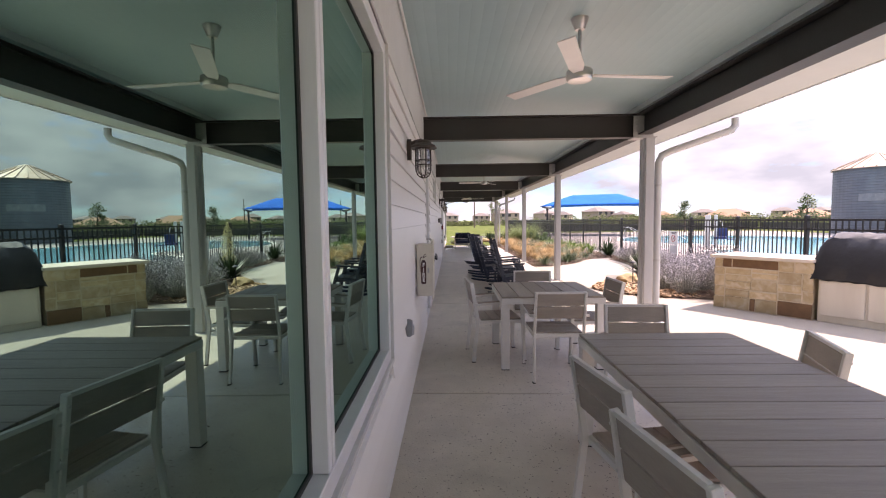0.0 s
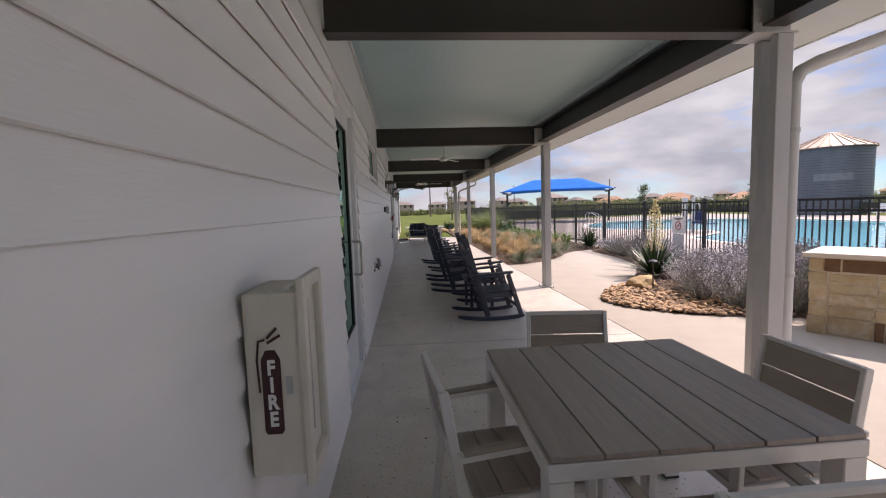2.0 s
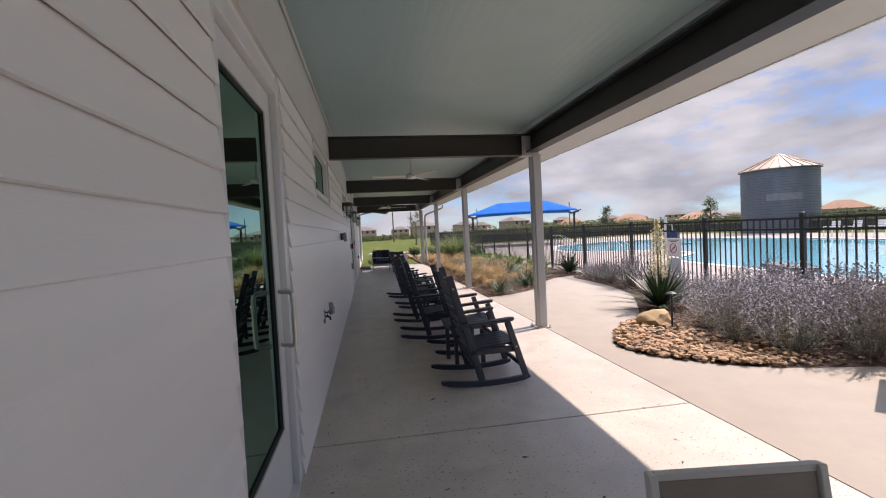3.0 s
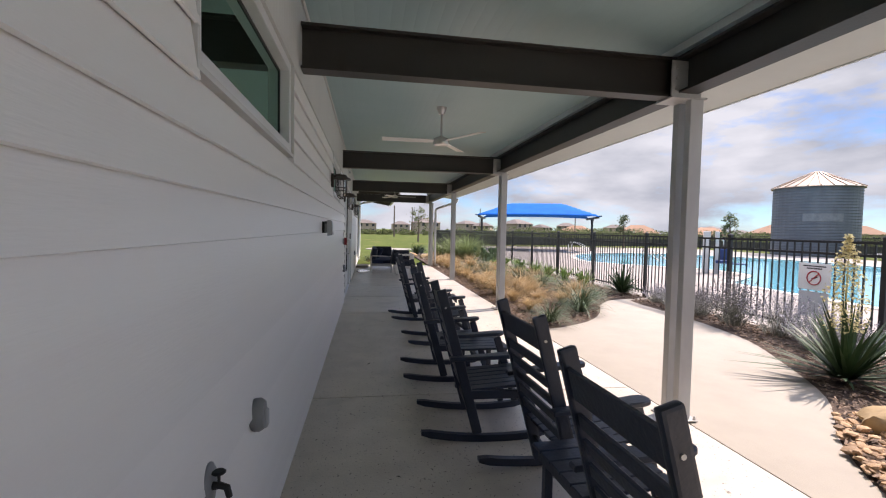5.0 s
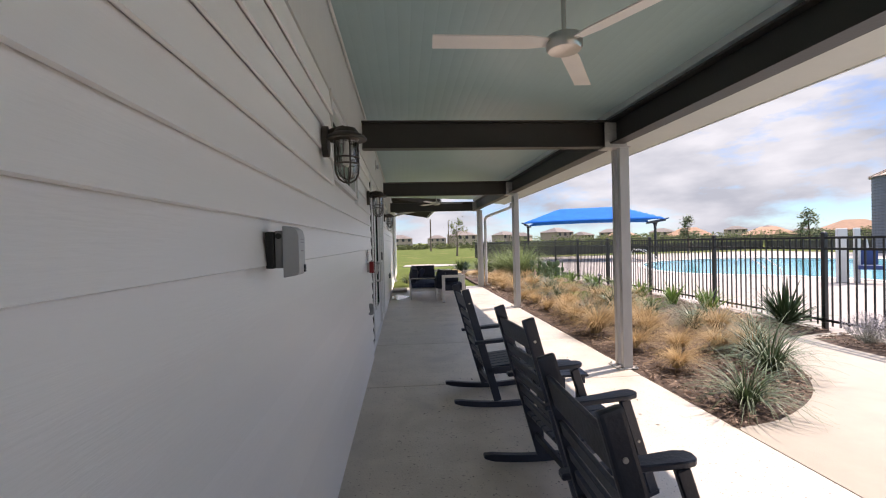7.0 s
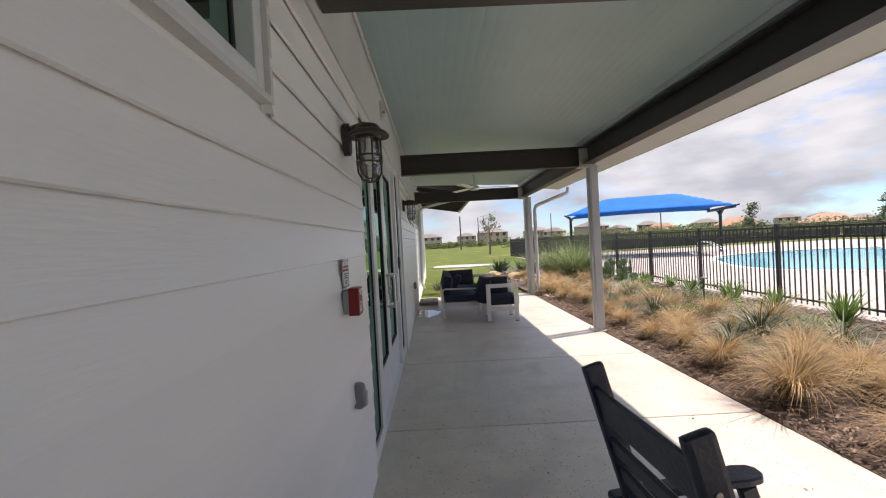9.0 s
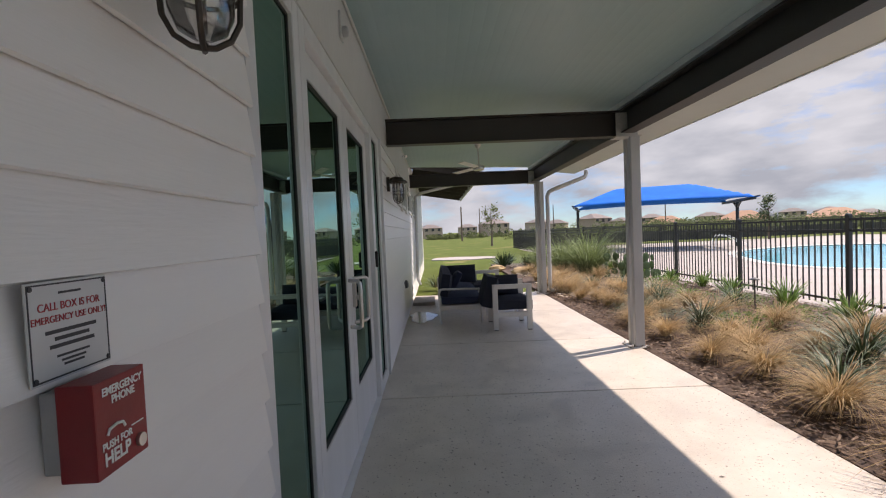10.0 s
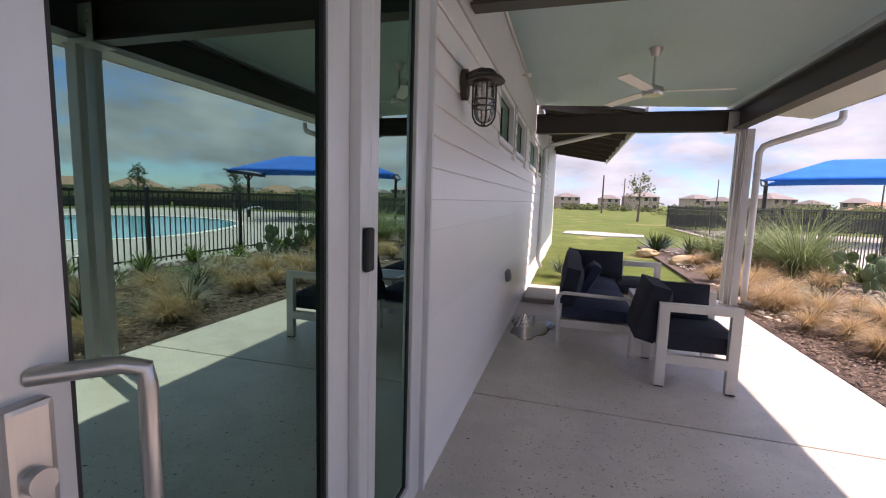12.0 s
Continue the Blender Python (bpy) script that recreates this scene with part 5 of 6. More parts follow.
# ---- outdoor kitchen ----
def kitchen():
    o = thing("barbecue_counter", "tan limestone barbecue counter with a pale stone top", "counter")
    L, D, H = 1.36, 0.80, 0.84
    part("core", boxes((0.02, L - 0.02, 0.02, D - 0.02, 0, H)), M_MORTAR, o)
    top = part("top", boxes((-0.04, L + 0.0, -0.05, D + 0.04, H + 0.001, H + 0.05), bevel=0.008, seg=2), M_TOPSLAB, o)
    rnd = random.Random(8)
    # columns of coursed blocks: x0, x1 and, from the ground up, where each course of blocks is cut
    courses = [
        (0.00, 0.17, (0.0, 0.20, 0.37, 0.55, 0.68)), (0.00, 0.13, (0.68, 0.835)), (0.13, 0.27, (0.68, 0.835)),
        (0.17, 0.54, (0.0, 0.21, 0.33)), (0.54, 0.62, (0.0, 0.21)), (0.54, 0.92, (0.21, 0.33)),
        (0.17, 0.56, (0.33, 0.47)), (0.56, 0.92, (0.33, 0.53)), (0.17, 0.56, (0.47, 0.57)), (0.56, 0.92, (0.53, 0.62)), (0.17, 0.56, (0.57, 0.68)),
        (0.27, 0.92, (0.68, 0.835)), (0.56, 0.92, (0.62, 0.68)), (0.62, 0.92, (0.0, 0.21)),
        (0.92, 1.36, (0.0, 0.24)), (0.92, 1.22, (0.24, 0.36, 0.49, 0.67)), (1.22, 1.36, (0.24, 0.42, 0.67)), (0.92, 1.12, (0.67, 0.835)), (1.12, 1.36, (0.67, 0.835))]
    dark = {(0.27, 0.68), (0.13, 0.68), (0.92, 0.0), (0.54, 0.0)}
    for x0, x1, cut in courses:
        for z0, z1 in zip(cut, cut[1:]):
            j = [rnd.uniform(0.003, 0.014) for _ in range(4)]
            bm = boxes((x0 + j[0], x1 - j[1], rnd.uniform(0.004, 0.016), 0.03, z0 + j[2], z1 - j[3]), bevel=0.007, seg=2)
            for v in bm.verts:
                v.co += Vector((rnd.uniform(-0.005, 0.005), rnd.uniform(-0.003, 0.003), rnd.uniform(-0.004, 0.004) if z0 > 0 else 0.0))
            part("stone", bm, M_STONED if (x0, z0) in dark else M_STONE, o)
    for z0, z1 in ((0.0, 0.17), (0.17, 0.36), (0.36, 0.5), (0.5, 0.68), (0.68, 0.835)):
        for y0_, y1_ in ((0.035, 0.4), (0.41, 0.79)):
            part("stone", boxes((0.012, 0.03, y0_, y1_ - 0.006, z0 + 0.004, z1 - 0.004), bevel=0.005), M_STONE, o)
    o.matrix_world = pose(4.84, 8.60, -0.034, 0, 0, -56.5)
    g = thing("covered_grill", "stainless grill cabinet under a black vinyl cover", "grill")
    part("cabinet", boxes((1.40, 2.95, 0.04, 0.72, 0.0, 0.62), bevel=0.006), M_GRILL, g)
    for x in (1.43, 1.94, 2.45):
        part("door", boxes((x, x + 0.48, 0.012, 0.038, 0.10, 0.60), bevel=0.005), M_GRILL, g, "dull brushed stainless door")
    bm = bmesh.new()
    n, m_ = 24, 6
    prof = [(0.0, 0.56), (-0.02, 0.62), (0.0, 0.80), (0.05, 1.04), (0.13, 1.20), (0.25, 1.26), (0.5, 1.27), (0.7, 1.2), (0.76, 0.95), (0.78, 0.56)]
    rr = random.Random(3)
    rings = []
    for i in range(n + 1):
        u = i / n
        x = 1.30 + 1.75 * u
        e = min(1, min(u, 1 - u) * 9) ** 0.5
        rings.append([bm.verts.new((x + rr.uniform(-0.01, 0.01), 0.38 + (y - 0.38) * (0.93 + 0.07 * e) + rr.uniform(-0.012, 0.012), (0.60 + (z - 0.60) * (0.42 + 0.58 * e)) + (rr.uniform(-0.012, 0.012) + 0.05 * (1 - u) if z < 0.6 else rr.uniform(-0.012, 0.012)))) for y, z in prof])
    for a, b in zip(rings, rings[1:]):
        for k in range(len(prof) - 1):
            bm.faces.new((a[k], a[k + 1], b[k + 1], b[k]))
    bm.faces.new(rings[0])
    bm.faces.new(rings[-1][::-1])
    part("cover", bm, M_COVER, g, "sagging black vinyl cover", True)
    g.matrix_world = pose(4.84, 8.60, -0.034, 0, 0, -56.5)


kitchen()


# ---- fence ----
FX = 7.0


def fence_panel(name, width, label, group):
    """A panel that runs along +y from its post."""
    p = thing(name, label, "fence", group)
    post = part("post", boxes((-0.032, 0.032, -0.032, 0.032, -0.08, 1.47), bevel=0.003), M_FENCE, p)
    bm = bmesh.new()
    lathe(bm, [(0.046, 0.0), (0.046, 0.014), (0.03, 0.03), (0.008, 0.036)], 4, (0, 0, 1.47))
    bmesh.ops.rotate(bm, cent=(0, 0, 0), matrix=Matrix.Rotation(radians(45), 3, "Z"), verts=bm.verts)
    part("post_cap", bm, M_FENCE, post)
    for z in (1.41, 1.24, 0.12):
        part("rail", boxes((-0.018, 0.018, 0.033, width - 0.033, z - 0.018, z + 0.018)), M_FENCE, p)
    n = round((width - 0.06) / 0.118)
    bm = boxes((-0.009, 0.009, -0.009, 0.009, 0.04, 1.391))
    me = to_mesh(bm, "picket", M_FENCE)
    for k in range(1, n):
        piece("picket", me, p, Matrix.Translation((0, k * width / n, 0)))
    return p


wide = fence_panel("pool_fence", 2.44, "black metal picket fence panel round the pool", "pool fence")
wide.matrix_world = pose(FX, 13.30, 0)
for k in range(1, 8):
    copy_thing(wide, pose(FX, 13.30 + 2.44 * k, 0))
narrow = fence_panel("pool_fence", 1.96, "narrow black metal picket fence panel round the pool", "pool fence")
narrow.matrix_world = pose(FX, 11.34, 0)
for k in range(1, 3):
    copy_thing(narrow, pose(FX, 11.34 - 1.96 * k, 0))
for k in range(3):
    copy_thing(wide, pose(FX, 7.42 - 2.44 * (k + 1), 0))
# the far runs of the fence, joined
bm = bmesh.new()


def far_run(bm, a, b, step=0.13):
    a, b = Vector(a), Vector(b)
    l = (b - a).length
    for z in (1.41, 1.24, 0.12):
        obox(bm, (a.x, a.y, z), (b.x, b.y, z), 0.036, 0.036)
    n = int(l / step)
    for k in range(n + 1):
        p = a + (b - a) * (k / n)
        r = 0.032 if k % 19 == 0 else 0.009
        box(bm, p.x - r, p.x + r, p.y - r, p.y + r, 0.0, 1.47 if k % 19 == 0 else 1.39)


far_run(bm, (7.0, 32.82), (7.0, 52.0), 0.125)
far_run(bm, (7.0, 52.0), (36.0, 52.0), 0.16)
far_run(bm, (36.0, 52.0), (36.0, -12.0), 0.2)
tagged(part("far_fence", bm, M_FENCE), "distant black picket fence on the far sides of the pool", "fence", kind="stuff")
# dark wind screen cloth on the far fence
bm = bmesh.new()
box(bm, 7.2, 35.8, 52.1, 52.13, 0.05, 0.85)
box(bm, 36.1, 36.13, -12, 52.0, 0.05, 0.85)
tagged(part("fence_screen", bm, M_SCREEN), "dark mesh screen hung on the far pool fence", "screen")


def fence_sign():
    s = thing("fence_sign", "white no-diving sign fixed to the fence pickets", "sign")
    part("board", boxes((-0.006, 0.0, -0.24, 0.24, 0.72, 1.12), bevel=0.002), M_WHITE, s)
    part("lower_board", boxes((-0.006, 0.0, -0.22, 0.22, 0.32, 0.70), bevel=0.002), M_SIGNGREY, s, "plain grey lower sign board")
    bm = bmesh.new()
    ring = [(-0.009, 0.10 * math.cos(6.28319 * k / 24), 0.90 + 0.10 * math.sin(6.28319 * k / 24)) for k in range(25)]
    tube(bm, ring, 0.009, 6, False)
    obox(bm, (-0.009, -0.07, 0.97), (-0.009, 0.07, 0.83), 0.012, 0.006, (1, 0, 0))
    part("ban_ring", bm, M_REDINK, s, "red ban ring")
    bm = bmesh.new()
    obox(bm, (-0.007, -0.05, 0.92), (-0.007, 0.04, 0.88), 0.022, 0.002, (1, 0, 0))
    part("figure_mark", bm, M_INK, s)
    for z, w in ((1.075, 0.17), (1.04, 0.11)):
        part("text_bar", boxes((-0.0075, -0.0065, -w, w, z - 0.009, z + 0.009)), M_INK, s)
    s.matrix_world = pose(6.97, 14.17, -0.03)


fence_sign()


# ---- pool furniture ----
def pool_lift():
    p = thing("pool_lift", "white pool access lift with a blue seat beside the pool", "pool lift")
    part("mast", boxes((-0.12, 0.12, -0.12, 0.12, 0, 1.66), bevel=0.02), M_LIFT, p)
    part("arm_post", boxes((0.28, 0.42, -0.08, 0.08, 0, 1.66), bevel=0.02), M_LIFT, p)
    seat = part("seat", boxes((0.30, 0.86, -0.34, 0.14, 0.42, 0.54), bevel=0.03, seg=2), M_BLUESEAT, p, "navy blue moulded seat")
    part("backrest", boxes((0.30, 0.86, 0.12, 0.2, 0.541, 0.98), bevel=0.03, seg=2), M_BLUESEAT, seat, "navy blue moulded backrest")
    part("footrest", boxes((0.86, 1.35, -0.3, -0.1, 0.40, 0.45), bevel=0.015), M_BLUESEAT, seat, "navy blue footrest")
    bm = bmesh.new()
    tube(bm, [(0.36, 0.0, 1.45), (0.6, 0.17, 1.3), (0.66, 0.17, 0.9)], 0.03, 8)
    part("boom", bm, M_LIFT, p)
    p.matrix_world = pose(13.75, 24.1, -0.05, 0, 0, -35)


pool_lift()


def lounge_chair():
    c = thing("pool_chair", "white slatted poolside chair on the far deck", "chair", "poolside chairs")
    for sy in (-0.26, 0.26):
        bm = bmesh.new()
        tube(bm, [(0.35, sy, 0.0), (0.3, sy, 0.62), (-0.25, sy, 0.60), (-0.32, sy, 0.0)], 0.022, 6)
        part("side_frame", bm, M_WHITE, c)
    for k in range(5):
        part("seat_slat", boxes((-0.25 + k * 0.11, -0.16 + k * 0.11, -0.25, 0.25, 0.40, 0.425)), M_WHITE, c)
        part("back_slat", boxes((-0.30 - 0.02 * k, -0.27 - 0.02 * k, -0.25, 0.25, 0.47 + k * 0.1, 0.55 + k * 0.1)), M_WHITE, c)
    return c


pc = lounge_chair()
for k in range(12):
    m_ = pose(28.9 + 0.2 * (k % 3), 13.0 + 1.35 * k + (0.9 if k > 5 else 0), -0.05, 0, 0, 180 + (k * 37 % 30) - 15)
    if k == 0:
        pc.matrix_world = m_
    else:
        copy_thing(pc, m_)


def handrail(x, y, a):
    h = thing("pool_rail", "bent stainless pool handrail at the water", "handrail", "pool handrails")
    for sy in (-0.28, 0.28):
        bm = bmesh.new()
        tube(bm, [(-0.5, sy, 0.0), (-0.45, sy, 0.6), (-0.3, sy, 0.8), (0.2, sy, 0.72), (0.9, sy, 0.3), (1.0, sy, -0.05)], 0.022, 8)
        part("rail", bm, M_WHITE, h, smooth=True)
    h.matrix_world = pose(x, y, -0.05, 0, 0, a)


handrail(12.9, 26.5, 10)
handrail(15.6, 38.8, -50)
bench = thing("pool_bench", "plain grey bench by the pool fence", "bench")
part("seat", boxes((-0.2, 0.2, -0.6, 0.6, 0.40, 0.47), bevel=0.006), M_SILO, bench)
for y in (-0.45, 0.45):
    part("leg", boxes((-0.15, 0.15, y - 0.03, y + 0.03, 0.0, 0.399)), M_SILO, bench)
bench.matrix_world = pose(8.3, 12.75, 0.0, 0, 0, -20) @ Matrix.Diagonal((1, 1, 1.1, 1))


# ---- shade canopy ----
def canopy():
    c = thing("shade_canopy", "blue fabric shade canopy on dark steel posts by the pool", "canopy")
    nx, ny = 28, 16
    bm = bmesh.new()
    grid = []
    for i in range(nx + 1):
        row = []
        for j in range(ny + 1):
            u, v = i / nx * 2 - 1, j / ny * 2 - 1
            h = max(0.0, min((1 - abs(u)) / 0.55, (1 - abs(v)) / 0.95, 1.0))
            edge = 0.10 * (1 - u * u) * (v * v) ** 3 + 0.10 * (1 - v * v) * (u * u) ** 3
            row.append(bm.verts.new((4.75 * u * (1 - 0.13 * (1 - v * v) * abs(u) ** 3), 3.0 * v * (1 - 0.04 * (1 - u * u)), 2.68 + 1.12 * h ** 0.92 + edge)))
        grid.append(row)
    for i in range(nx):
        for j in range(ny):
            bm.faces.new((grid[i][j], grid[i + 1][j], grid[i + 1][j + 1], grid[i][j + 1]))
    ob = part("fabric", bm, M_CANVAS, c, "bright blue stretched fabric", True)
    so = ob.modifiers.new("thickness", "SOLIDIFY")
    so.thickness = 0.02
    for side in (-1, 1):
        x = side * 4.5
        bm = bmesh.new()
        tube(bm, [(x, 0, -0.1), (x, 0, 2.55)], 0.09, 10)
        ps = part("post", bm, M_DKSTEEL, c, smooth=True)
        bm = bmesh.new()
        obox(bm, (x, -3.0, 2.60), (x, 3.0, 2.60), 0.12, 0.12)
        obox(bm, (x, 0, 2.20), (x, -0.7, 2.56), 0.08, 0.08, (1, 0, 0))
        obox(bm, (x, 0, 2.20), (x, 0.7, 2.56), 0.08, 0.08, (1, 0, 0))
        part("arm", bm, M_DKSTEEL, ps)
        bm = bmesh.new()
        for y in (-2.95, 2.95):
            obox(bm, (x, y, 2.63), (x + side * 0.22, y, 2.72), 0.07, 0.07)
        obox(bm, (x + side * 0.22, -2.98, 2.72), (x + side * 0.22, 2.98, 2.72), 0.06, 0.06)
        part("end_frame", bm, M_DKSTEEL, ps, "dark steel frame that stretches the fabric")
    c.matrix_world = pose(14.25, 43.4, 0, 0, 0, -20)


canopy()


# ---- silo ----
def silo():
    s = thing("grain_silo", "old grey corrugated grain silo with a rusty conical roof", "silo")
    bm = bmesh.new()
    R, H, n, m_ = 2.8, 5.45, 48, 50
    rings = []
    for j in range(m_ + 1):
        z = H * j / m_
        r = R + (0.02 if j % 2 else 0.0)
        rings.append([bm.verts.new((r * math.cos(6.28319 * k / n), r * math.sin(6.28319 * k / n), z)) for k in range(n)])
    for a, b in zip(rings, rings[1:]):
        for k in range(n):
            bm.faces.new((a[k], a[(k + 1) % n], b[(k + 1) % n], b[k]))
    part("wall", bm, M_SILO, s)
    for k in range(24):
        a0, a1 = 6.28319 * k / 24, 6.28319 * (k + 1) / 24
        bm = bmesh.new()
        ro = R + 0.18
        p = [(ro * math.cos(a0), ro * math.sin(a0), H - 0.02), (ro * math.cos(a1), ro * math.sin(a1), H - 0.02), (0.4 * math.cos(a1), 0.4 * math.sin(a1), H + 1.22), (0.4 * math.cos(a0), 0.4 * math.sin(a0), H + 1.22)]
        a = [bm.verts.new(q) for q in p]
        b = [bm.verts.new((q[0], q[1], q[2] - 0.06)) for q in p]
        bm.faces.new(a)
        bm.faces.new(b[::-1])
        for i in range(4):
            bm.faces.new((a[i], b[i], b[(i + 1) % 4], a[(i + 1) % 4]))
        obox(bm, Vector(p[0]) + Vector((0, 0, 0.03)), Vector(p[3]) + Vector((0, 0, 0.03)), 0.08, 0.08)
        part("roof_panel", bm, M_SILOROOF, s)
    bm = bmesh.new()
    lathe(bm, [(0.45, H + 1.2), (0.42, H + 1.3), (0.1, H + 1.36)], 16)
    part("cap", bm, M_SILOROOF, s)
    bm = bmesh.new()
    for k in range(10):
        a, b = radians(205 + k * 5), radians(205 + k * 5 + 5)
        obox(bm, ((R + 0.03) * math.cos(a), (R + 0.03) * math.sin(a), 3.0), ((R + 0.03) * math.cos(b), (R + 0.03) * math.sin(b), 3.0), 0.02, 0.62)
    part("faded_mark", bm, mat("faded_silo_lettering", (0.13, 0.15, 0.165), (0.19, 0.22, 0.235), 0.6, 0.2, 2.5), s, "faded unreadable painted band")
    s.matrix_world = pose(36.2, 38.66, -0.05)


silo()


# ---- plants ----
def blades(name, count, length, width, spread, seed, material, droop=1.0, seg=4, fold=0.0, base=0.05, lift=0.3):
    """A tuft of tapered blades that rise, spread and droop."""
    rnd = random.Random(seed)
    vs, fs = [], []
    for _ in range(count):
        a = rnd.uniform(0, 6.28319)
        l = length * rnd.uniform(0.6, 1.1)
        tilt = rnd.uniform(0.0, 1.0) ** 0.7 * spread
        br = base * rnd.uniform(0.0, 1.0)
        x0, y0 = br * math.cos(a), br * math.sin(a)
        c, s = math.cos(a + rnd.uniform(-0.4, 0.4)), math.sin(a + rnd.uniform(-0.4, 0.4))
        w = width * rnd.uniform(0.7, 1.2)
        k0 = len(vs)
        r, z, ang = 0.0, 0.0, tilt
        dr = droop * rnd.uniform(0.5, 1.3) / seg
        tw = rnd.uniform(-0.5, 0.5)
        for i in range(seg + 1):
            t = i / seg
            ww = w * (1 - t) ** 0.6 * (1 if i else 0.8)
            px, py = x0 + c * r, y0 + s * r
            vs.append((px - s * ww + c * tw * ww, py + c * ww + s * tw * ww, max(z + fold * ww, 0.005)))
            vs.append((px + s * ww - c * tw * ww, py - c * ww - s * tw * ww, max(z + fold * ww, 0.005)))
            r += math.sin(ang) * l / seg
            z += math.cos(ang) * l / seg
            ang = min(ang + dr, 2.6)
        for i in range(seg):
            q = k0 + 2 * i
            fs.append((q, q + 1, q + 3, q + 2))
    me = bpy.data.meshes.new(name)
    me.from_pydata(vs, [], fs)
    me.materials.append(material)
    return me


def plant(name, me, label, category, group, x, y, z, s, a):
    ob = new(name)
    tagged(ob, label, category, group)
    f = new("foliage", me)
    f.parent = ob
    ob.matrix_world = pose(x, y, z, 0, 0, a) @ Matrix.Diagonal((s, s, s, 1))
    return ob


GZ = -0.005
feather = [blades("feather_tuft", 640, 0.58, 0.0028, 0.62, 20 + k, M_FEATHER, 2.1, 6, 0, 0.05) for k in range(4)]
# the wind has swept every tuft the same way
for me in feather:
    for v in me.vertices:
        v.co.x += 0.22 * v.co.z
        v.co.y -= 0.16 * v.co.z
        v.co.z *= 0.96
rnd = random.Random(77)
tufts = []
# big tufts along the walk, then smaller ones behind
for k in range(400):
    if len(tufts) > 30:
        break
    x, y = rnd.uniform(3.35, 5.6), rnd.uniform(16.2, 31.5)
    if x > 3.3 + 0.9 + 1.4 * rnd.random() or (x < 3.6 and rnd.random() < 0.5):
        continue
    if 16.2 < y < 23.0 and x < 4.6:
        continue
    if any(math.hypot(x - a, y - b) < 0.62 for a, b in tufts) or (x > 4.7 and rnd.random() < 0.5) or not inside((x, y), bed_l):
        continue
    tufts.append((x, y))
for i, (x, y) in enumerate(tufts):
    plant("feather_grass", feather[i % 4], "dry golden feather grass tuft in the mulch bed", "ornamental grass", "feather grasses", x, y, GZ, rnd.uniform(0.75, 1.25), rnd.uniform(-30, 30))
for x, y, s in ((3.5, 16.6, 0.85), (4.5, 17.3, 1.0), (3.95, 17.3, 1.0), (3.5, 17.55, 1.0), (3.42, 18.55, 1.45), (4.15, 18.35, 1.1), (4.2, 19.3, 1.2), (3.5, 19.6, 1.15), (4.6, 19.9, 1.1), (3.62, 20.45, 1.0), (3.45, 21.0, 0.85), (3.95, 21.1, 1.05), (4.15, 21.75, 0.95), (3.5, 22.0, 0.9), (3.42, 22.75, 0.9), (4.3, 18.85, 1.2), (3.72, 24.4, 0.95), (3.45, 25.2, 0.9), (3.6, 26.2, 1.0), (3.45, 27.3, 1.1), (0.75, 27.6, 0.8), (3.4, 28.8, 1.1)):
    plant("feather_grass", feather[int(x * 10) % 4], "large dry golden feather grass clump in the mulch bed", "ornamental grass", "feather grasses", x, y, GZ, s * 0.92, (x * 100) % 50 - 25)

hesper = [blades("hesperaloe_tuft", 210, 0.82, 0.0065, 1.05, 40 + k, M_HESPER, 1.9, 6, 0.3, 0.12) for k in range(2)]
for x, y, s in ((3.45, 15.52, 0.8), (4.42, 16.35, 1.0), (4.75, 16.95, 0.9), (4.75, 20.6, 1.0), (3.95, 20.0, 0.75), (4.25, 22.4, 0.95), (3.85, 23.4, 0.8), (4.7, 24.4, 0.85), (4.9, 26.3, 0.85), (5.6, 19.0, 0.7), (0.5, 28.3, 0.7), (5.1, 18.6, 0.9), (5.1, 19.8, 0.9), (5.4, 21.2, 0.9), (5.7, 23.8, 0.85), (5.0, 25.2, 0.8), (4.3, 27.0, 0.7), (5.5, 17.9, 0.8)):
    plant("red_yucca", hesper[int(y) % 2], "grey-green arching strap-leaf clump in mulch", "shrub", "strap-leaf clumps", x, y, GZ, s, y * 50)

yucca = blades("yucca_rosette", 170, 0.76, 0.023, 1.45, 61, M_YUCCA, 0.25, 3, 0.4, 0.06)
for x, y, s in ((5.35, 12.45, 1.12), (6.62, 18.5, 1.0), (3.2, 33.6, 1.0), (4.1, 33.2, 0.9), (3.6, 34.6, 0.8)):
    plant("yucca", yucca, "spiky dark green yucca rosette in the mulch bed", "yucca", "yuccas", x, y, 0.02, s, y * 31)


def flower_spike(x, y):
    rnd = random.Random(9)
    s = thing("yucca_flower", "tall cream yucca flower spike above dark green leaves", "flower spike")
    bm = bmesh.new()
    tube(bm, [(0, 0, 0), (0.01, 0, 0.7), (0.02, 0.01, 1.45)], [0.014, 0.01, 0.004], 6)
    part("stalk", bm, M_SPIKE, s)
    vs, fs = [], []
    for _ in range(1300):
        z = rnd.uniform(0.5, 1.52)
        r = 0.2 * math.sin(min(1, (1.52 - z) / 0.75) * 1.6) * rnd.uniform(0.3, 1.0)
        a = rnd.uniform(0, 6.28)
        c = Vector((r * math.cos(a), r * math.sin(a), z))
        d = Vector((rnd.uniform(-1, 1), rnd.uniform(-1, 1), rnd.uniform(-1.4, 0.2))).normalized() * 0.024
        e = d.orthogonal().normalized() * 0.012
        k = len(vs)
        vs += [tuple(c), tuple(c + d + e), tuple(c + d * 1.5), tuple(c + d - e)]
        fs.append((k, k + 1, k + 2, k + 3))
    me = bpy.data.meshes.new("bloom")
    me.from_pydata(vs, [], fs)
    me.materials.append(M_SPIKE)
    piece("bloom", me, s)
    s.matrix_world = pose(x, y, 0)


flower_spike(5.42, 12.55)


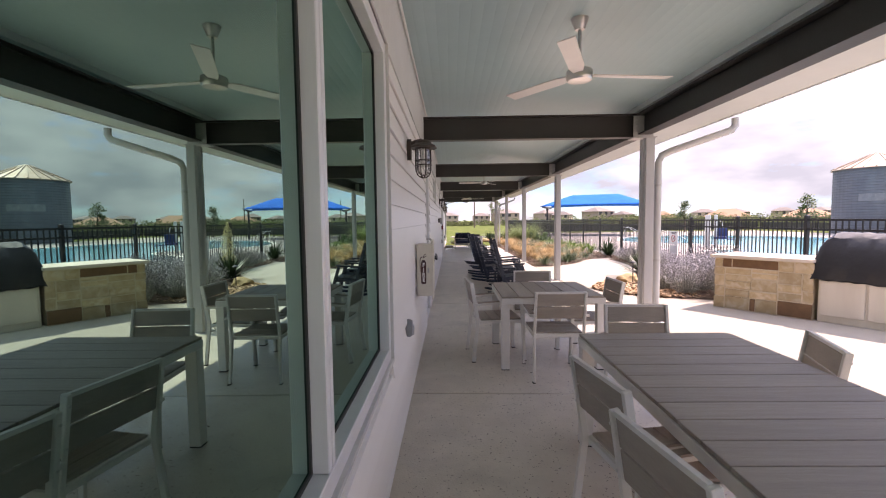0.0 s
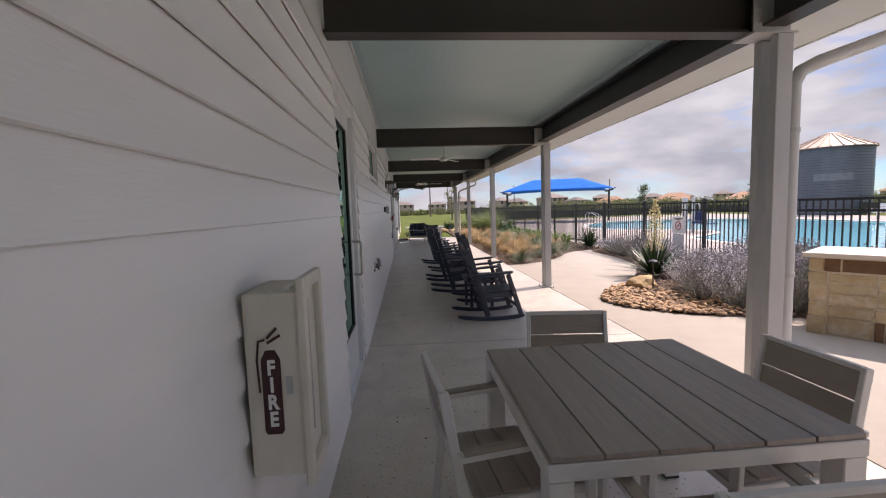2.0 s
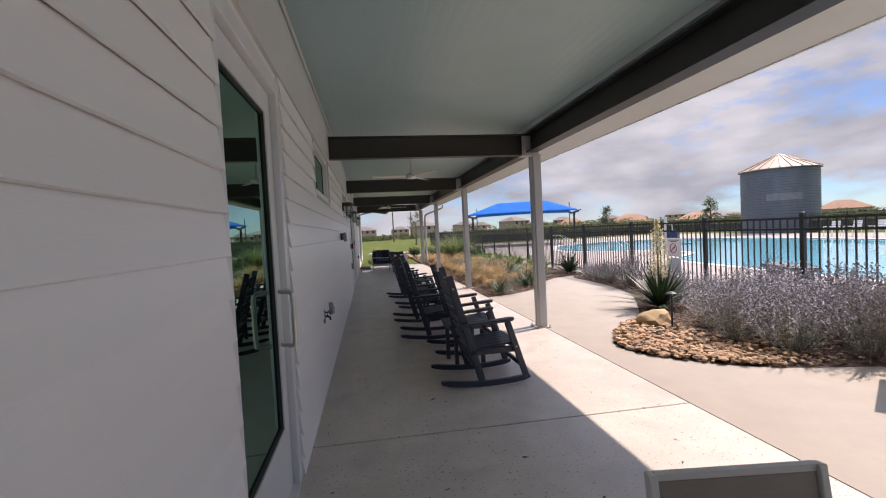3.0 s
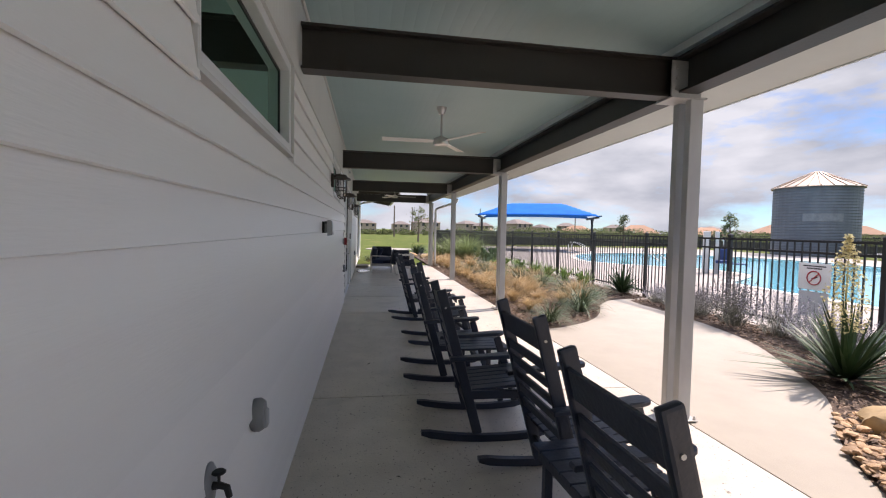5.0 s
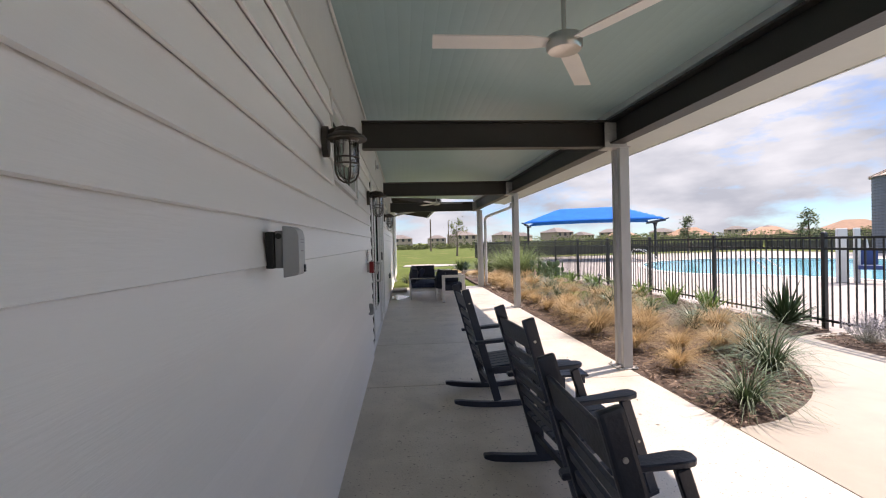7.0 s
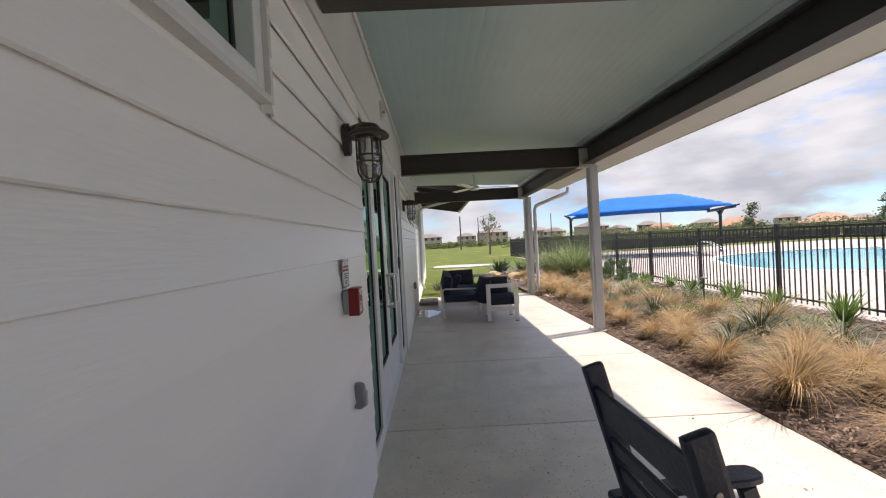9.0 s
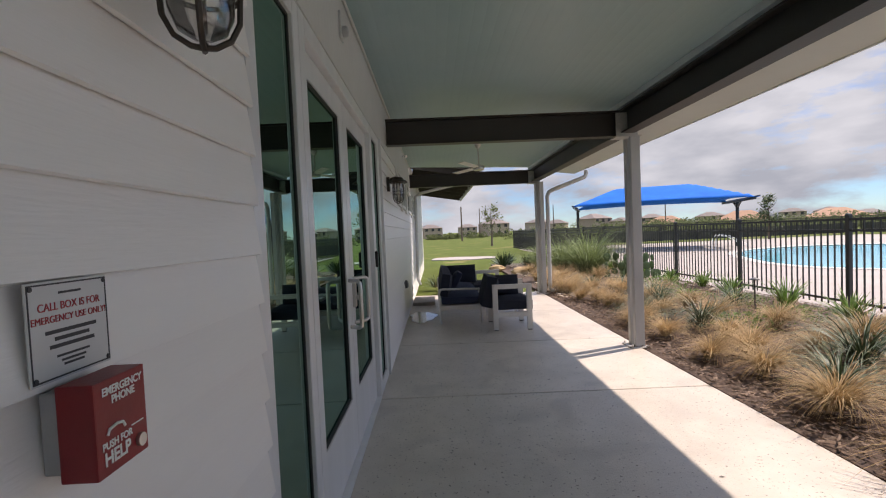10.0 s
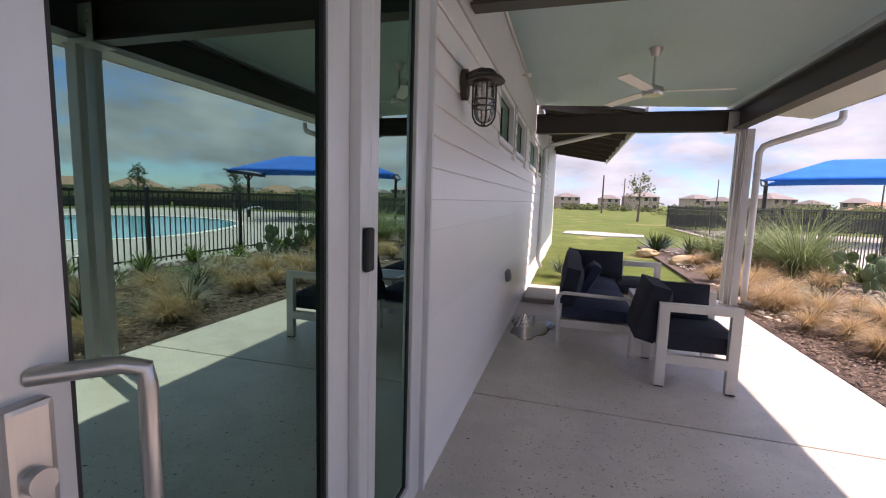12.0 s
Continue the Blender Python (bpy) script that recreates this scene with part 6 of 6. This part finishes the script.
def sage_mesh(seed, stems=150, h=0.75):
    """Upright silvery stems with small flowers along their upper half."""
    rnd = random.Random(seed)
    v1, f1, v2, f2 = [], [], [], []
    for _ in range(stems):
        a, t = rnd.uniform(0, 6.28), rnd.uniform(0, 1) ** 0.6
        b = Vector((0.16 * t * math.cos(a), 0.16 * t * math.sin(a), 0))
        tip = Vector((0.52 * t * math.cos(a + rnd.uniform(-0.3, 0.3)), 0.52 * t * math.sin(a + rnd.uniform(-0.3, 0.3)), h * rnd.uniform(0.6, 1.05) * (1 - 0.35 * t * t)))
        s = (tip - b).cross(Vector((0, 0, 1)))
        s = (s.normalized() if s.length > 0.001 else Vector((1, 0, 0))) * 0.0035
        k = len(v1)
        v1 += [tuple(b - s), tuple(b + s), tuple(tip + s * 0.3), tuple(tip - s * 0.3)]
        f1.append((k, k + 1, k + 2, k + 3))
        for _ in range(9):
            p = b.lerp(tip, rnd.uniform(0.12, 0.7))
            d = Vector((rnd.uniform(-1, 1), rnd.uniform(-1, 1), rnd.uniform(-0.2, 0.9))).normalized() * 0.035
            e = d.orthogonal().normalized() * 0.008
            k = len(v1)
            v1 += [tuple(p), tuple(p + d * 0.5 + e), tuple(p + d), tuple(p + d * 0.5 - e)]
            f1.append((k, k + 1, k + 2, k + 3))
        for _ in range(15):
            p = b.lerp(tip, rnd.uniform(0.5, 1.04)) + Vector((rnd.uniform(-1, 1), rnd.uniform(-1, 1), rnd.uniform(-1, 1))) * 0.018
            d = Vector((rnd.uniform(-1, 1), rnd.uniform(-1, 1), rnd.uniform(-1, 1))).normalized() * 0.013
            e = d.orthogonal().normalized() * 0.009
            k = len(v2)
            v2 += [tuple(p - d), tuple(p + e), tuple(p + d), tuple(p - e)]
            f2.append((k, k + 1, k + 2, k + 3))
    out = []
    for n, v, f, m_ in (("foliage", v1, f1, M_SAGE), ("bloom", v2, f2, M_SAGEF)):
        me = bpy.data.meshes.new(n)
        me.from_pydata(v, [], f)
        me.materials.append(m_)
        out.append(me)
    return out


sages = [sage_mesh(90 + k) for k in range(3)]
rs = random.Random(14)
spots = [(5.0, 9.75, 1.05), (5.55, 9.35, 1.1), (6.1, 9.2, 1.1), (4.85, 10.35, 0.95), (5.45, 10.1, 1.15), (6.05, 9.9, 1.1), (5.2, 10.95, 1.05), (5.85, 10.75, 1.15), (6.45, 10.4, 1.1), (5.75, 11.4, 1.0), (6.35, 11.2, 1.15), (6.55, 9.3, 1.1), (6.6, 12.0, 1.0), (6.2, 12.4, 0.9), (6.3, 13.5, 0.9), (6.55, 14.3, 1.0), (6.45, 15.0, 1.05), (6.5, 15.8, 0.9), (6.6, 16.3, 0.8), (6.6, 16.75, 0.75), (6.62, 17.2, 0.6), (6.2, 13.0, 0.8), (6.5, 8.6, 1.0)]
for i, (x, y, s) in enumerate(spots):
    o = thing("russian_sage", "silvery sage bush with pale lavender flowers in mulch", "shrub", "lavender sages")
    for me in sages[i % 3]:
        piece(me.name.split(".")[0], me, o)
    o.matrix_world = pose(x, y, -0.01, 0, 0, rs.uniform(0, 360)) @ Matrix.Diagonal((s, s, s * rs.uniform(0.85, 1.1), 1))


def leafy(seed, n, h, r, leaf, material, name):
    rnd = random.Random(seed)
    vs, fs = [], []
    for _ in range(n):
        a, u = rnd.uniform(0, 6.28), rnd.uniform(0, 1)
        z = h * u ** 0.8
        rr = r * rnd.uniform(0.2, 1) * (0.5 + 0.9 * math.sin(3.0 * min(1, u + 0.1)))
        p = Vector((rr * math.cos(a), rr * math.sin(a), z))
        d = Vector((math.cos(a) + rnd.uniform(-0.7, 0.7), math.sin(a) + rnd.uniform(-0.7, 0.7), rnd.uniform(0.1, 1.3))).normalized() * leaf * rnd.uniform(0.7, 1.3)
        e = d.cross(Vector((rnd.uniform(-1, 1), rnd.uniform(-1, 1), 1))).normalized() * leaf * 0.22
        k = len(vs)
        vs += [tuple(p), tuple(p + d * 0.5 + e), tuple(p + d), tuple(p + d * 0.5 - e)]
        fs.append((k, k + 1, k + 2, k + 3))
    me = bpy.data.meshes.new(name)
    me.from_pydata(vs, [], fs)
    me.materials.append(material)
    return me


shrubs = [blades("shrub_leaves", 75, 0.52, 0.014, 0.75, 30 + k, M_SHRUB, 0.7, 4, 0.3, 0.09) for k in range(2)]
for i in range(11):
    y = 19.9 + i * 1.22 + rs.uniform(-0.15, 0.15)
    plant("green_shrub", shrubs[i % 2], "bright green leafy shrub planted along the fence", "shrub", "fence shrubs", 6.45 + rs.uniform(-0.15, 0.12), y, GZ, rs.uniform(0.9, 1.25), rs.uniform(0, 360))
low = leafy(55, 500, 0.22, 0.42, 0.05, M_SHRUB, "ground_cover_leaves")
for x, y in ((5.5, 20.7), (5.63, 22.5), (5.85, 23.8), (5.3, 24.6), (5.8, 26.2), (4.7, 22.2)):
    plant("ground_cover", low, "low mat of green ground cover over mulch", "ground cover", "ground covers", x, y, GZ, rs.uniform(0.8, 1.2), rs.uniform(0, 360))

tall = blades("tall_grass_tuft", 700, 1.6, 0.0075, 0.75, 71, M_FEATHERG, 1.4, 6, 0, 0.22)
for x, y, s in ((5.3, 29.8, 1.2), (4.9, 31.3, 1.0), (4.4, 32.4, 0.75), (5.9, 31.6, 0.85), (6.1, 33.0, 0.9)):
    plant("tall_grass", tall, "tall green arching grass clump beside the walk", "ornamental grass", "tall grasses", x, y, GZ, s, y * 77)


def prickly_pear(x, y, seed):
    rnd = random.Random(seed)
    p = thing("prickly_pear", "cluster of flat green prickly pear pads", "cactus", "prickly pears")
    pads = [((rnd.uniform(-0.35, 0.35), rnd.uniform(-0.25, 0.25), 0.0), 0.0) for _ in range(7)]
    for level in range(3):
        nxt = []
        for base, _ in pads:
            a, lean = rnd.uniform(0, 6.28), rnd.uniform(-0.5, 0.5)
            h = rnd.uniform(0.16, 0.22)
            bm = bmesh.new()
            lathe(bm, [(0.012, -1.0), (0.45, -0.8), (0.85, -0.3), (1.0, 0.15), (0.85, 0.6), (0.45, 0.9), (0.05, 1.0)], 12)
            for v in bm.verts:
                v.co = Vector((v.co.x * 0.082, v.co.y * 0.016, (v.co.z + 1) * h / 2))
            bmesh.ops.transform(bm, matrix=Matrix.Translation(base) @ Matrix.Rotation(a, 4, "Z") @ Matrix.Rotation(lean, 4, "Y"), verts=bm.verts)
            part("pad", bm, M_PEAR, p, smooth=True)
            tip = Matrix.Translation(base) @ Matrix.Rotation(a, 4, "Z") @ Matrix.Rotation(lean, 4, "Y") @ Vector((0, 0, h * 0.9))
            if rnd.random() < 0.75:
                nxt.append((tuple(tip), a))
        pads = nxt
    p.matrix_world = pose(x, y, -0.01) @ Matrix.Diagonal((1.3, 1.3, 1.3, 1))


prickly_pear(5.6, 28.7, 3)
prickly_pear(6.2, 28.2, 4)
prickly_pear(6.3, 29.4, 5)


# ---- stones ----
def stone_mesh(seed, name, material):
    rnd = random.Random(seed)
    bm = bmesh.new()
    bmesh.ops.create_icosphere(bm, subdivisions=1, radius=1)
    sx, sy, sz = rnd.uniform(0.8, 1.25), rnd.uniform(0.6, 1.0), rnd.uniform(0.35, 0.55)
    for v in bm.verts:
        v.co = Vector((v.co.x * sx, v.co.y * sy, v.co.z * sz)) * rnd.uniform(0.85, 1.12)
    return to_mesh(bm, name, material, True)


sm = [stone_mesh(k, "cobble", M_COBBLE) for k in range(7)]
cob = thing("cobble_edging", "tan river cobbles heaped along the bed edge", "cobbles")
rc = random.Random(21)
placed = 0
while placed < 290:
    x, y = rc.uniform(3.45, 5.0), rc.uniform(9.45, 11.9)
    if not inside((x, y), bed_r) or (x - 3.45) * 0.75 + max(0, y - 11.2) * 0.4 > 0.30 + 0.75 * rc.random() + (0.25 if y < 10.2 else 0):
        continue
    s = rc.uniform(0.028, 0.055)
    piece("cobble", sm[placed % 7], cob, pose(x, y, -0.01 + s * 0.25 + 0.03 * rc.random(), rc.uniform(-20, 20), rc.uniform(-20, 20), rc.uniform(0, 360)) @ Matrix.Diagonal((s, s, s, 1)))
    placed += 1


# the smaller cobbles that fill the heap
vs, fs = [], []
while len(fs) < 900 * 20:
    x, y = rc.uniform(3.45, 5.2), rc.uniform(9.3, 12.0)
    if not inside((x, y), bed_r) or (x - 3.45) * 0.75 + max(0, y - 11.2) * 0.4 > 0.34 + 0.75 * rc.random() + (0.25 if y < 10.2 else 0):
        continue
    s = rc.uniform(0.02, 0.042)
    m_ = pose(x, y, -0.012 + s * 0.25 + 0.012 * rc.random(), rc.uniform(-20, 20), rc.uniform(-20, 20), rc.uniform(0, 360)) @ Matrix.Diagonal((s, s, s, 1))
    me = sm[rc.randrange(7)]
    k = len(vs)
    vs += [tuple(m_ @ v.co) for v in me.vertices]
    fs += [tuple(k + i for i in f.vertices) for f in me.polygons]
me = bpy.data.meshes.new("pebble_fill")
me.from_pydata(vs, [], fs)
me.materials.append(M_PEBBLE)
piece("pebble_fill", me, cob)


def boulder(x, y, z, s, seed):
    bm = bmesh.new()
    bmesh.ops.create_icosphere(bm, subdivisions=3, radius=1)
    for v in bm.verts:
        n = v.co.normalized()
        v.co = n * (1 + 0.28 * noise.noise(n * 1.7 + Vector((seed, 0, 0))) + 0.08 * noise.noise(n * 5))
        v.co = Vector((v.co.x * s[0], v.co.y * s[1], v.co.z * s[2]))
    ob = tagged(part("boulder", bm, M_ROCK, smooth=True), "rough buff limestone boulder half sunk in the bed", "boulder", "bed boulders")
    ob.location = (x, y, z)


for i, (x, y, s) in enumerate(((4.55, 11.45, (0.26, 0.2, 0.17)), (4.0, 29.6, (0.4, 0.3, 0.2)), (3.5, 31.2, (0.35, 0.28, 0.18)), (4.4, 30.6, (0.35, 0.4, 0.16)), (2.9, 33.0, (0.3, 0.25, 0.15)))):
    boulder(x, y, 0.02, s, i * 3.3)


def path_light(x, y):
    p = thing("path_light", "dark metal garden path light on a thin stem", "path light", "path lights")
    bm = bmesh.new()
    tube(bm, [(0, 0, -0.05), (0, 0, 0.50)], 0.012, 8)
    part("stem", bm, M_DKSTEEL, p)
    bm = bmesh.new()
    lathe(bm, [(0.02, 0.50), (0.075, 0.505), (0.07, 0.52), (0.02, 0.545)], 14)
    part("hat", bm, M_DKSTEEL, p, smooth=True)
    p.matrix_world = pose(x, y, -0.02)


path_light(4.45, 10.95)
path_light(5.75, 23.4)
path_light(4.4, 31.7)

# pale gravel among the boulders past the end of the porch
vs, fs = [], []
while len(fs) < 1500 * 20:
    x, y = rc.uniform(3.2, 6.6), rc.uniform(25.5, 34.5)
    if noise.noise((x * 0.9, y * 0.5, 2.0)) < -0.08 or not inside((x, y), bed_l):
        continue
    s = rc.uniform(0.02, 0.055)
    m_ = pose(x, y, 0.002 + s * 0.2, rc.uniform(-20, 20), rc.uniform(-20, 20), rc.uniform(0, 360)) @ Matrix.Diagonal((s, s, s, 1))
    me = sm[rc.randrange(7)]
    k = len(vs)
    vs += [tuple(m_ @ v.co) for v in me.vertices]
    fs += [tuple(k + i for i in f.vertices) for f in me.polygons]
me = bpy.data.meshes.new("gravel")
me.from_pydata(vs, [], fs)
me.materials.append(mat("pale_gravel", (0.40, 0.34, 0.27), (0.27, 0.22, 0.17), 0.85, 0, 9, 0.3, 40, blotch=0.2, island=0.4))
tagged(new("gravel", me), "loose pale tan gravel over the far planting bed", "gravel", kind="stuff")

# loose litter on the porch floor
vs, fs = [], []
for _ in range(260):
    x, y = 0.1 + 2.6 * rc.random() ** 1.2, rc.choice((rc.uniform(2, 9), rc.uniform(9, 17), rc.uniform(17, 24)))
    a, l = rc.uniform(0, 6.28), rc.uniform(0.004, 0.02) * (2.2 if rc.random() < 0.04 else 1)
    c, s, z = math.cos(a) * l, math.sin(a) * l, slope(x) + 0.002
    k = len(vs)
    vs += [(x - c, y - s, z), (x + s * 0.35, y - c * 0.35, z + 0.003), (x + c, y + s, z + 0.002), (x - s * 0.35, y + c * 0.35, z + 0.004)]
    fs.append((k, k + 1, k + 2, k + 3))
me = bpy.data.meshes.new("leaf_litter")
me.from_pydata(vs, [], fs)
me.materials.append(M_JOINT)
tagged(new("leaf_litter", me), "dark specks of leaf litter on the porch floor", "litter", kind="stuff")


# ---- distance ----
def tree(x, y, h, seed, material=M_LEAF, n=900, label="young dark green tree beyond the pool", group="far trees", cone=False):
    rnd = random.Random(seed)
    t = thing("tree", label, "tree", group)
    bm = bmesh.new()
    tube(bm, [(0, 0, -0.2), (0.02 * h, 0, h * 0.4), (0, 0.02 * h, h * 0.85)], [0.03 * h, 0.02 * h, 0.004 * h], 8)
    for k in range(9):
        a, z = rnd.uniform(0, 6.28), h * rnd.uniform(0.25, 0.75)
        l = h * rnd.uniform(0.12, 0.28)
        tube(bm, [(0, 0, z), (l * math.cos(a) * 0.6, l * math.sin(a) * 0.6, z + l * 0.4), (l * math.cos(a), l * math.sin(a), z + l * 0.9)], [0.009 * h, 0.006 * h, 0.002 * h], 5)
    part("trunk", bm, M_BARK, t)
    clumps = []
    for _ in range(16):
        u = rnd.uniform(0.25, 1.0)
        r = (1.05 - u) * 0.30 * h if cone else 0.24 * h * math.sin(u * 2.9)
        a = rnd.uniform(0, 6.28)
        clumps.append((Vector((r * math.cos(a), r * math.sin(a), u * h)), h * rnd.uniform(0.06, 0.13)))
    vs, fs = [], []
    for _ in range(n):
        c, cr = clumps[rnd.randrange(len(clumps))]
        p = c + Vector((rnd.gauss(0, 1), rnd.gauss(0, 1), rnd.gauss(0, 0.8))) * cr * 0.6
        d = Vector((rnd.uniform(-1, 1), rnd.uniform(-1, 1), rnd.uniform(-1, 1))).normalized() * h * 0.032
        e = d.orthogonal().normalized() * h * 0.018
        k = len(vs)
        vs += [tuple(p - d), tuple(p + e), tuple(p + d), tuple(p - e)]
        fs.append((k, k + 1, k + 2, k + 3))
    me = bpy.data.meshes.new("crown")
    me.from_pydata(vs, [], fs)
    me.materials.append(material)
    piece("crown", me, t)
    t.matrix_world = pose(x, y, -0.1)


tree(43.6, 55.0, 4.4, 1, cone=True)
tree(25.5, 48.5, 3.2, 2, cone=True)
tree(6.5, 62.0, 4.2, 3, M_SCRUB, 260, "thin staked young tree on the lawn")


def scrub_belt(name, pts, height, count, seed, width=8, leaf=0.45):
    rnd = random.Random(seed)
    vs, fs = [], []
    segs = list(zip(pts, pts[1:]))
    bushes = []
    for _ in range(count // 90):
        (x0, y0), (x1, y1) = segs[rnd.randrange(len(segs))]
        t = rnd.random()
        bushes.append((x0 + (x1 - x0) * t + rnd.uniform(-width, width), y0 + (y1 - y0) * t + rnd.uniform(-width, width), height * rnd.choice((0.45, 0.7, 0.9, 1.1, 1.4)) * rnd.uniform(0.85, 1.15)))
    for bx, by, bh in bushes:
        for _ in range(90):
            a, u = rnd.uniform(0, 6.28), rnd.uniform(0, 1)
            r = bh * 0.75 * math.sqrt(rnd.random()) * math.sqrt(max(0.05, 1 - u * u * 0.9))
            p = Vector((bx + r * math.cos(a), by + r * math.sin(a), u * bh - 0.2))
            d = Vector((rnd.uniform(-1, 1), rnd.uniform(-1, 1), rnd.uniform(-1, 1))).normalized() * leaf * rnd.uniform(0.6, 1.2)
            e = d.orthogonal().normalized() * leaf * 0.5
            k = len(vs)
            vs += [tuple(p - d), tuple(p + e), tuple(p + d), tuple(p - e)]
            fs.append((k, k + 1, k + 2, k + 3))
    me = bpy.data.meshes.new(name)
    me.from_pydata(vs, [], fs)
    me.materials.append(M_SCRUB)
    tagged(new(name, me), "distant belt of yellow-green scrub and low trees", "scrub", kind="stuff")


scrub_belt("scrub", [(24, 90), (50, 84), (90, 70), (110, 30), (105, -20)], 1.6, 120000, 4, 12, 0.2)
scrub_belt("scrub", [(-20, 128), (20, 132), (60, 125)], 1.15, 12000, 5, 8, 0.26)


def house(x, y, w, d, h, turn, roof, size):
    o = thing("house", "distant two-storey suburban house with a hipped roof", "house", "far houses")
    part("wall", boxes((-w / 2, w / 2, -d / 2, d / 2, -0.5, h)), M_HOUSE, o)
    bm = bmesh.new()
    e, rz = 0.5, h + w * 0.20
    b = [bm.verts.new(p) for p in ((-w / 2 - e, -d / 2 - e, h), (w / 2 + e, -d / 2 - e, h), (w / 2 + e, d / 2 + e, h), (-w / 2 - e, d / 2 + e, h))]
    r = [bm.verts.new((-w * 0.16, 0, rz)), bm.verts.new((w * 0.16, 0, rz))]
    for f in ((b[0], b[1], r[1], r[0]), (b[1], b[2], r[1]), (b[2], b[3], r[0], r[1]), (b[3], b[0], r[0]), (b[3], b[2], b[1], b[0])):
        bm.faces.new(f)
    part("roof", bm, roof, o)
    for z in ((0.9, 3.7) if h > 4.5 else (0.9,)):
        for k in range(3):
            x0 = -w / 2 + w * (k + 0.25) / 3
            part("window", boxes((x0, x0 + w * 0.14, -d / 2 - 0.05, -d / 2 + 0.02, z, z + 1.3)), M_DARKWIN, o)
    o.matrix_world = pose(x, y, -0.3, 0, 0, turn) @ Matrix.Diagonal((size, size, size, 1))


rh = random.Random(6)
for k in range(17):
    house(-12 + k * 10.5 + rh.uniform(-4, 4), 152 + rh.uniform(-10, 14), rh.uniform(8, 10.5), 9, rh.choice((3.0, 5.2, 5.2)), rh.uniform(-35, 35), M_HOUSEROOF, rh.uniform(0.6, 0.86))
for k in range(12):
    house(62 + k * 12.5, 130 - k * 10.5 + rh.uniform(-5, 5), rh.uniform(10, 14), 9, rh.choice((2.0, 2.5, 2.9)), -40 + rh.uniform(-25, 25), M_CLAYROOF, rh.uniform(0.7, 0.95))
for x, y, h in ((13.5, 140, 8), (34, 138, 8), (5.5, 95, 6.0), (56, 120, 8)):
    u = thing("utility_pole", "distant bare wooden utility pole", "utility pole", "utility poles")
    bm = bmesh.new()
    tube(bm, [(0, 0, -0.3), (0, 0, h)], [0.16, 0.11], 8)
    part("pole", bm, M_BARK, u)
    u.matrix_world = pose(x, y, 0)
bm = bmesh.new()
prism(bm, [(0.3, 41.5), (2.4, 40.6), (4.0, 41.2), (4.2, 42.6), (2.0, 43.6), (0.5, 43.2)], -0.12, -0.055)
tagged(part("sand_patch", bm, M_DECK), "bare pale patch on the lawn", "ground patch", kind="structure")

# ---- porch slabs ----
for a, b in zip(JOINTS, JOINTS[1:]):
    bm = bmesh.new()
    vs = box(bm, 0.0, 3.012, a + 0.007, b - 0.007, -0.05, 0.0)
    for v in vs[4:]:
        v.co.z = slope(v.co.x)
    bev(bm, 0.004)
    part("slab", bm, M_CONC, floor, "porch concrete slab with fine dark pits")
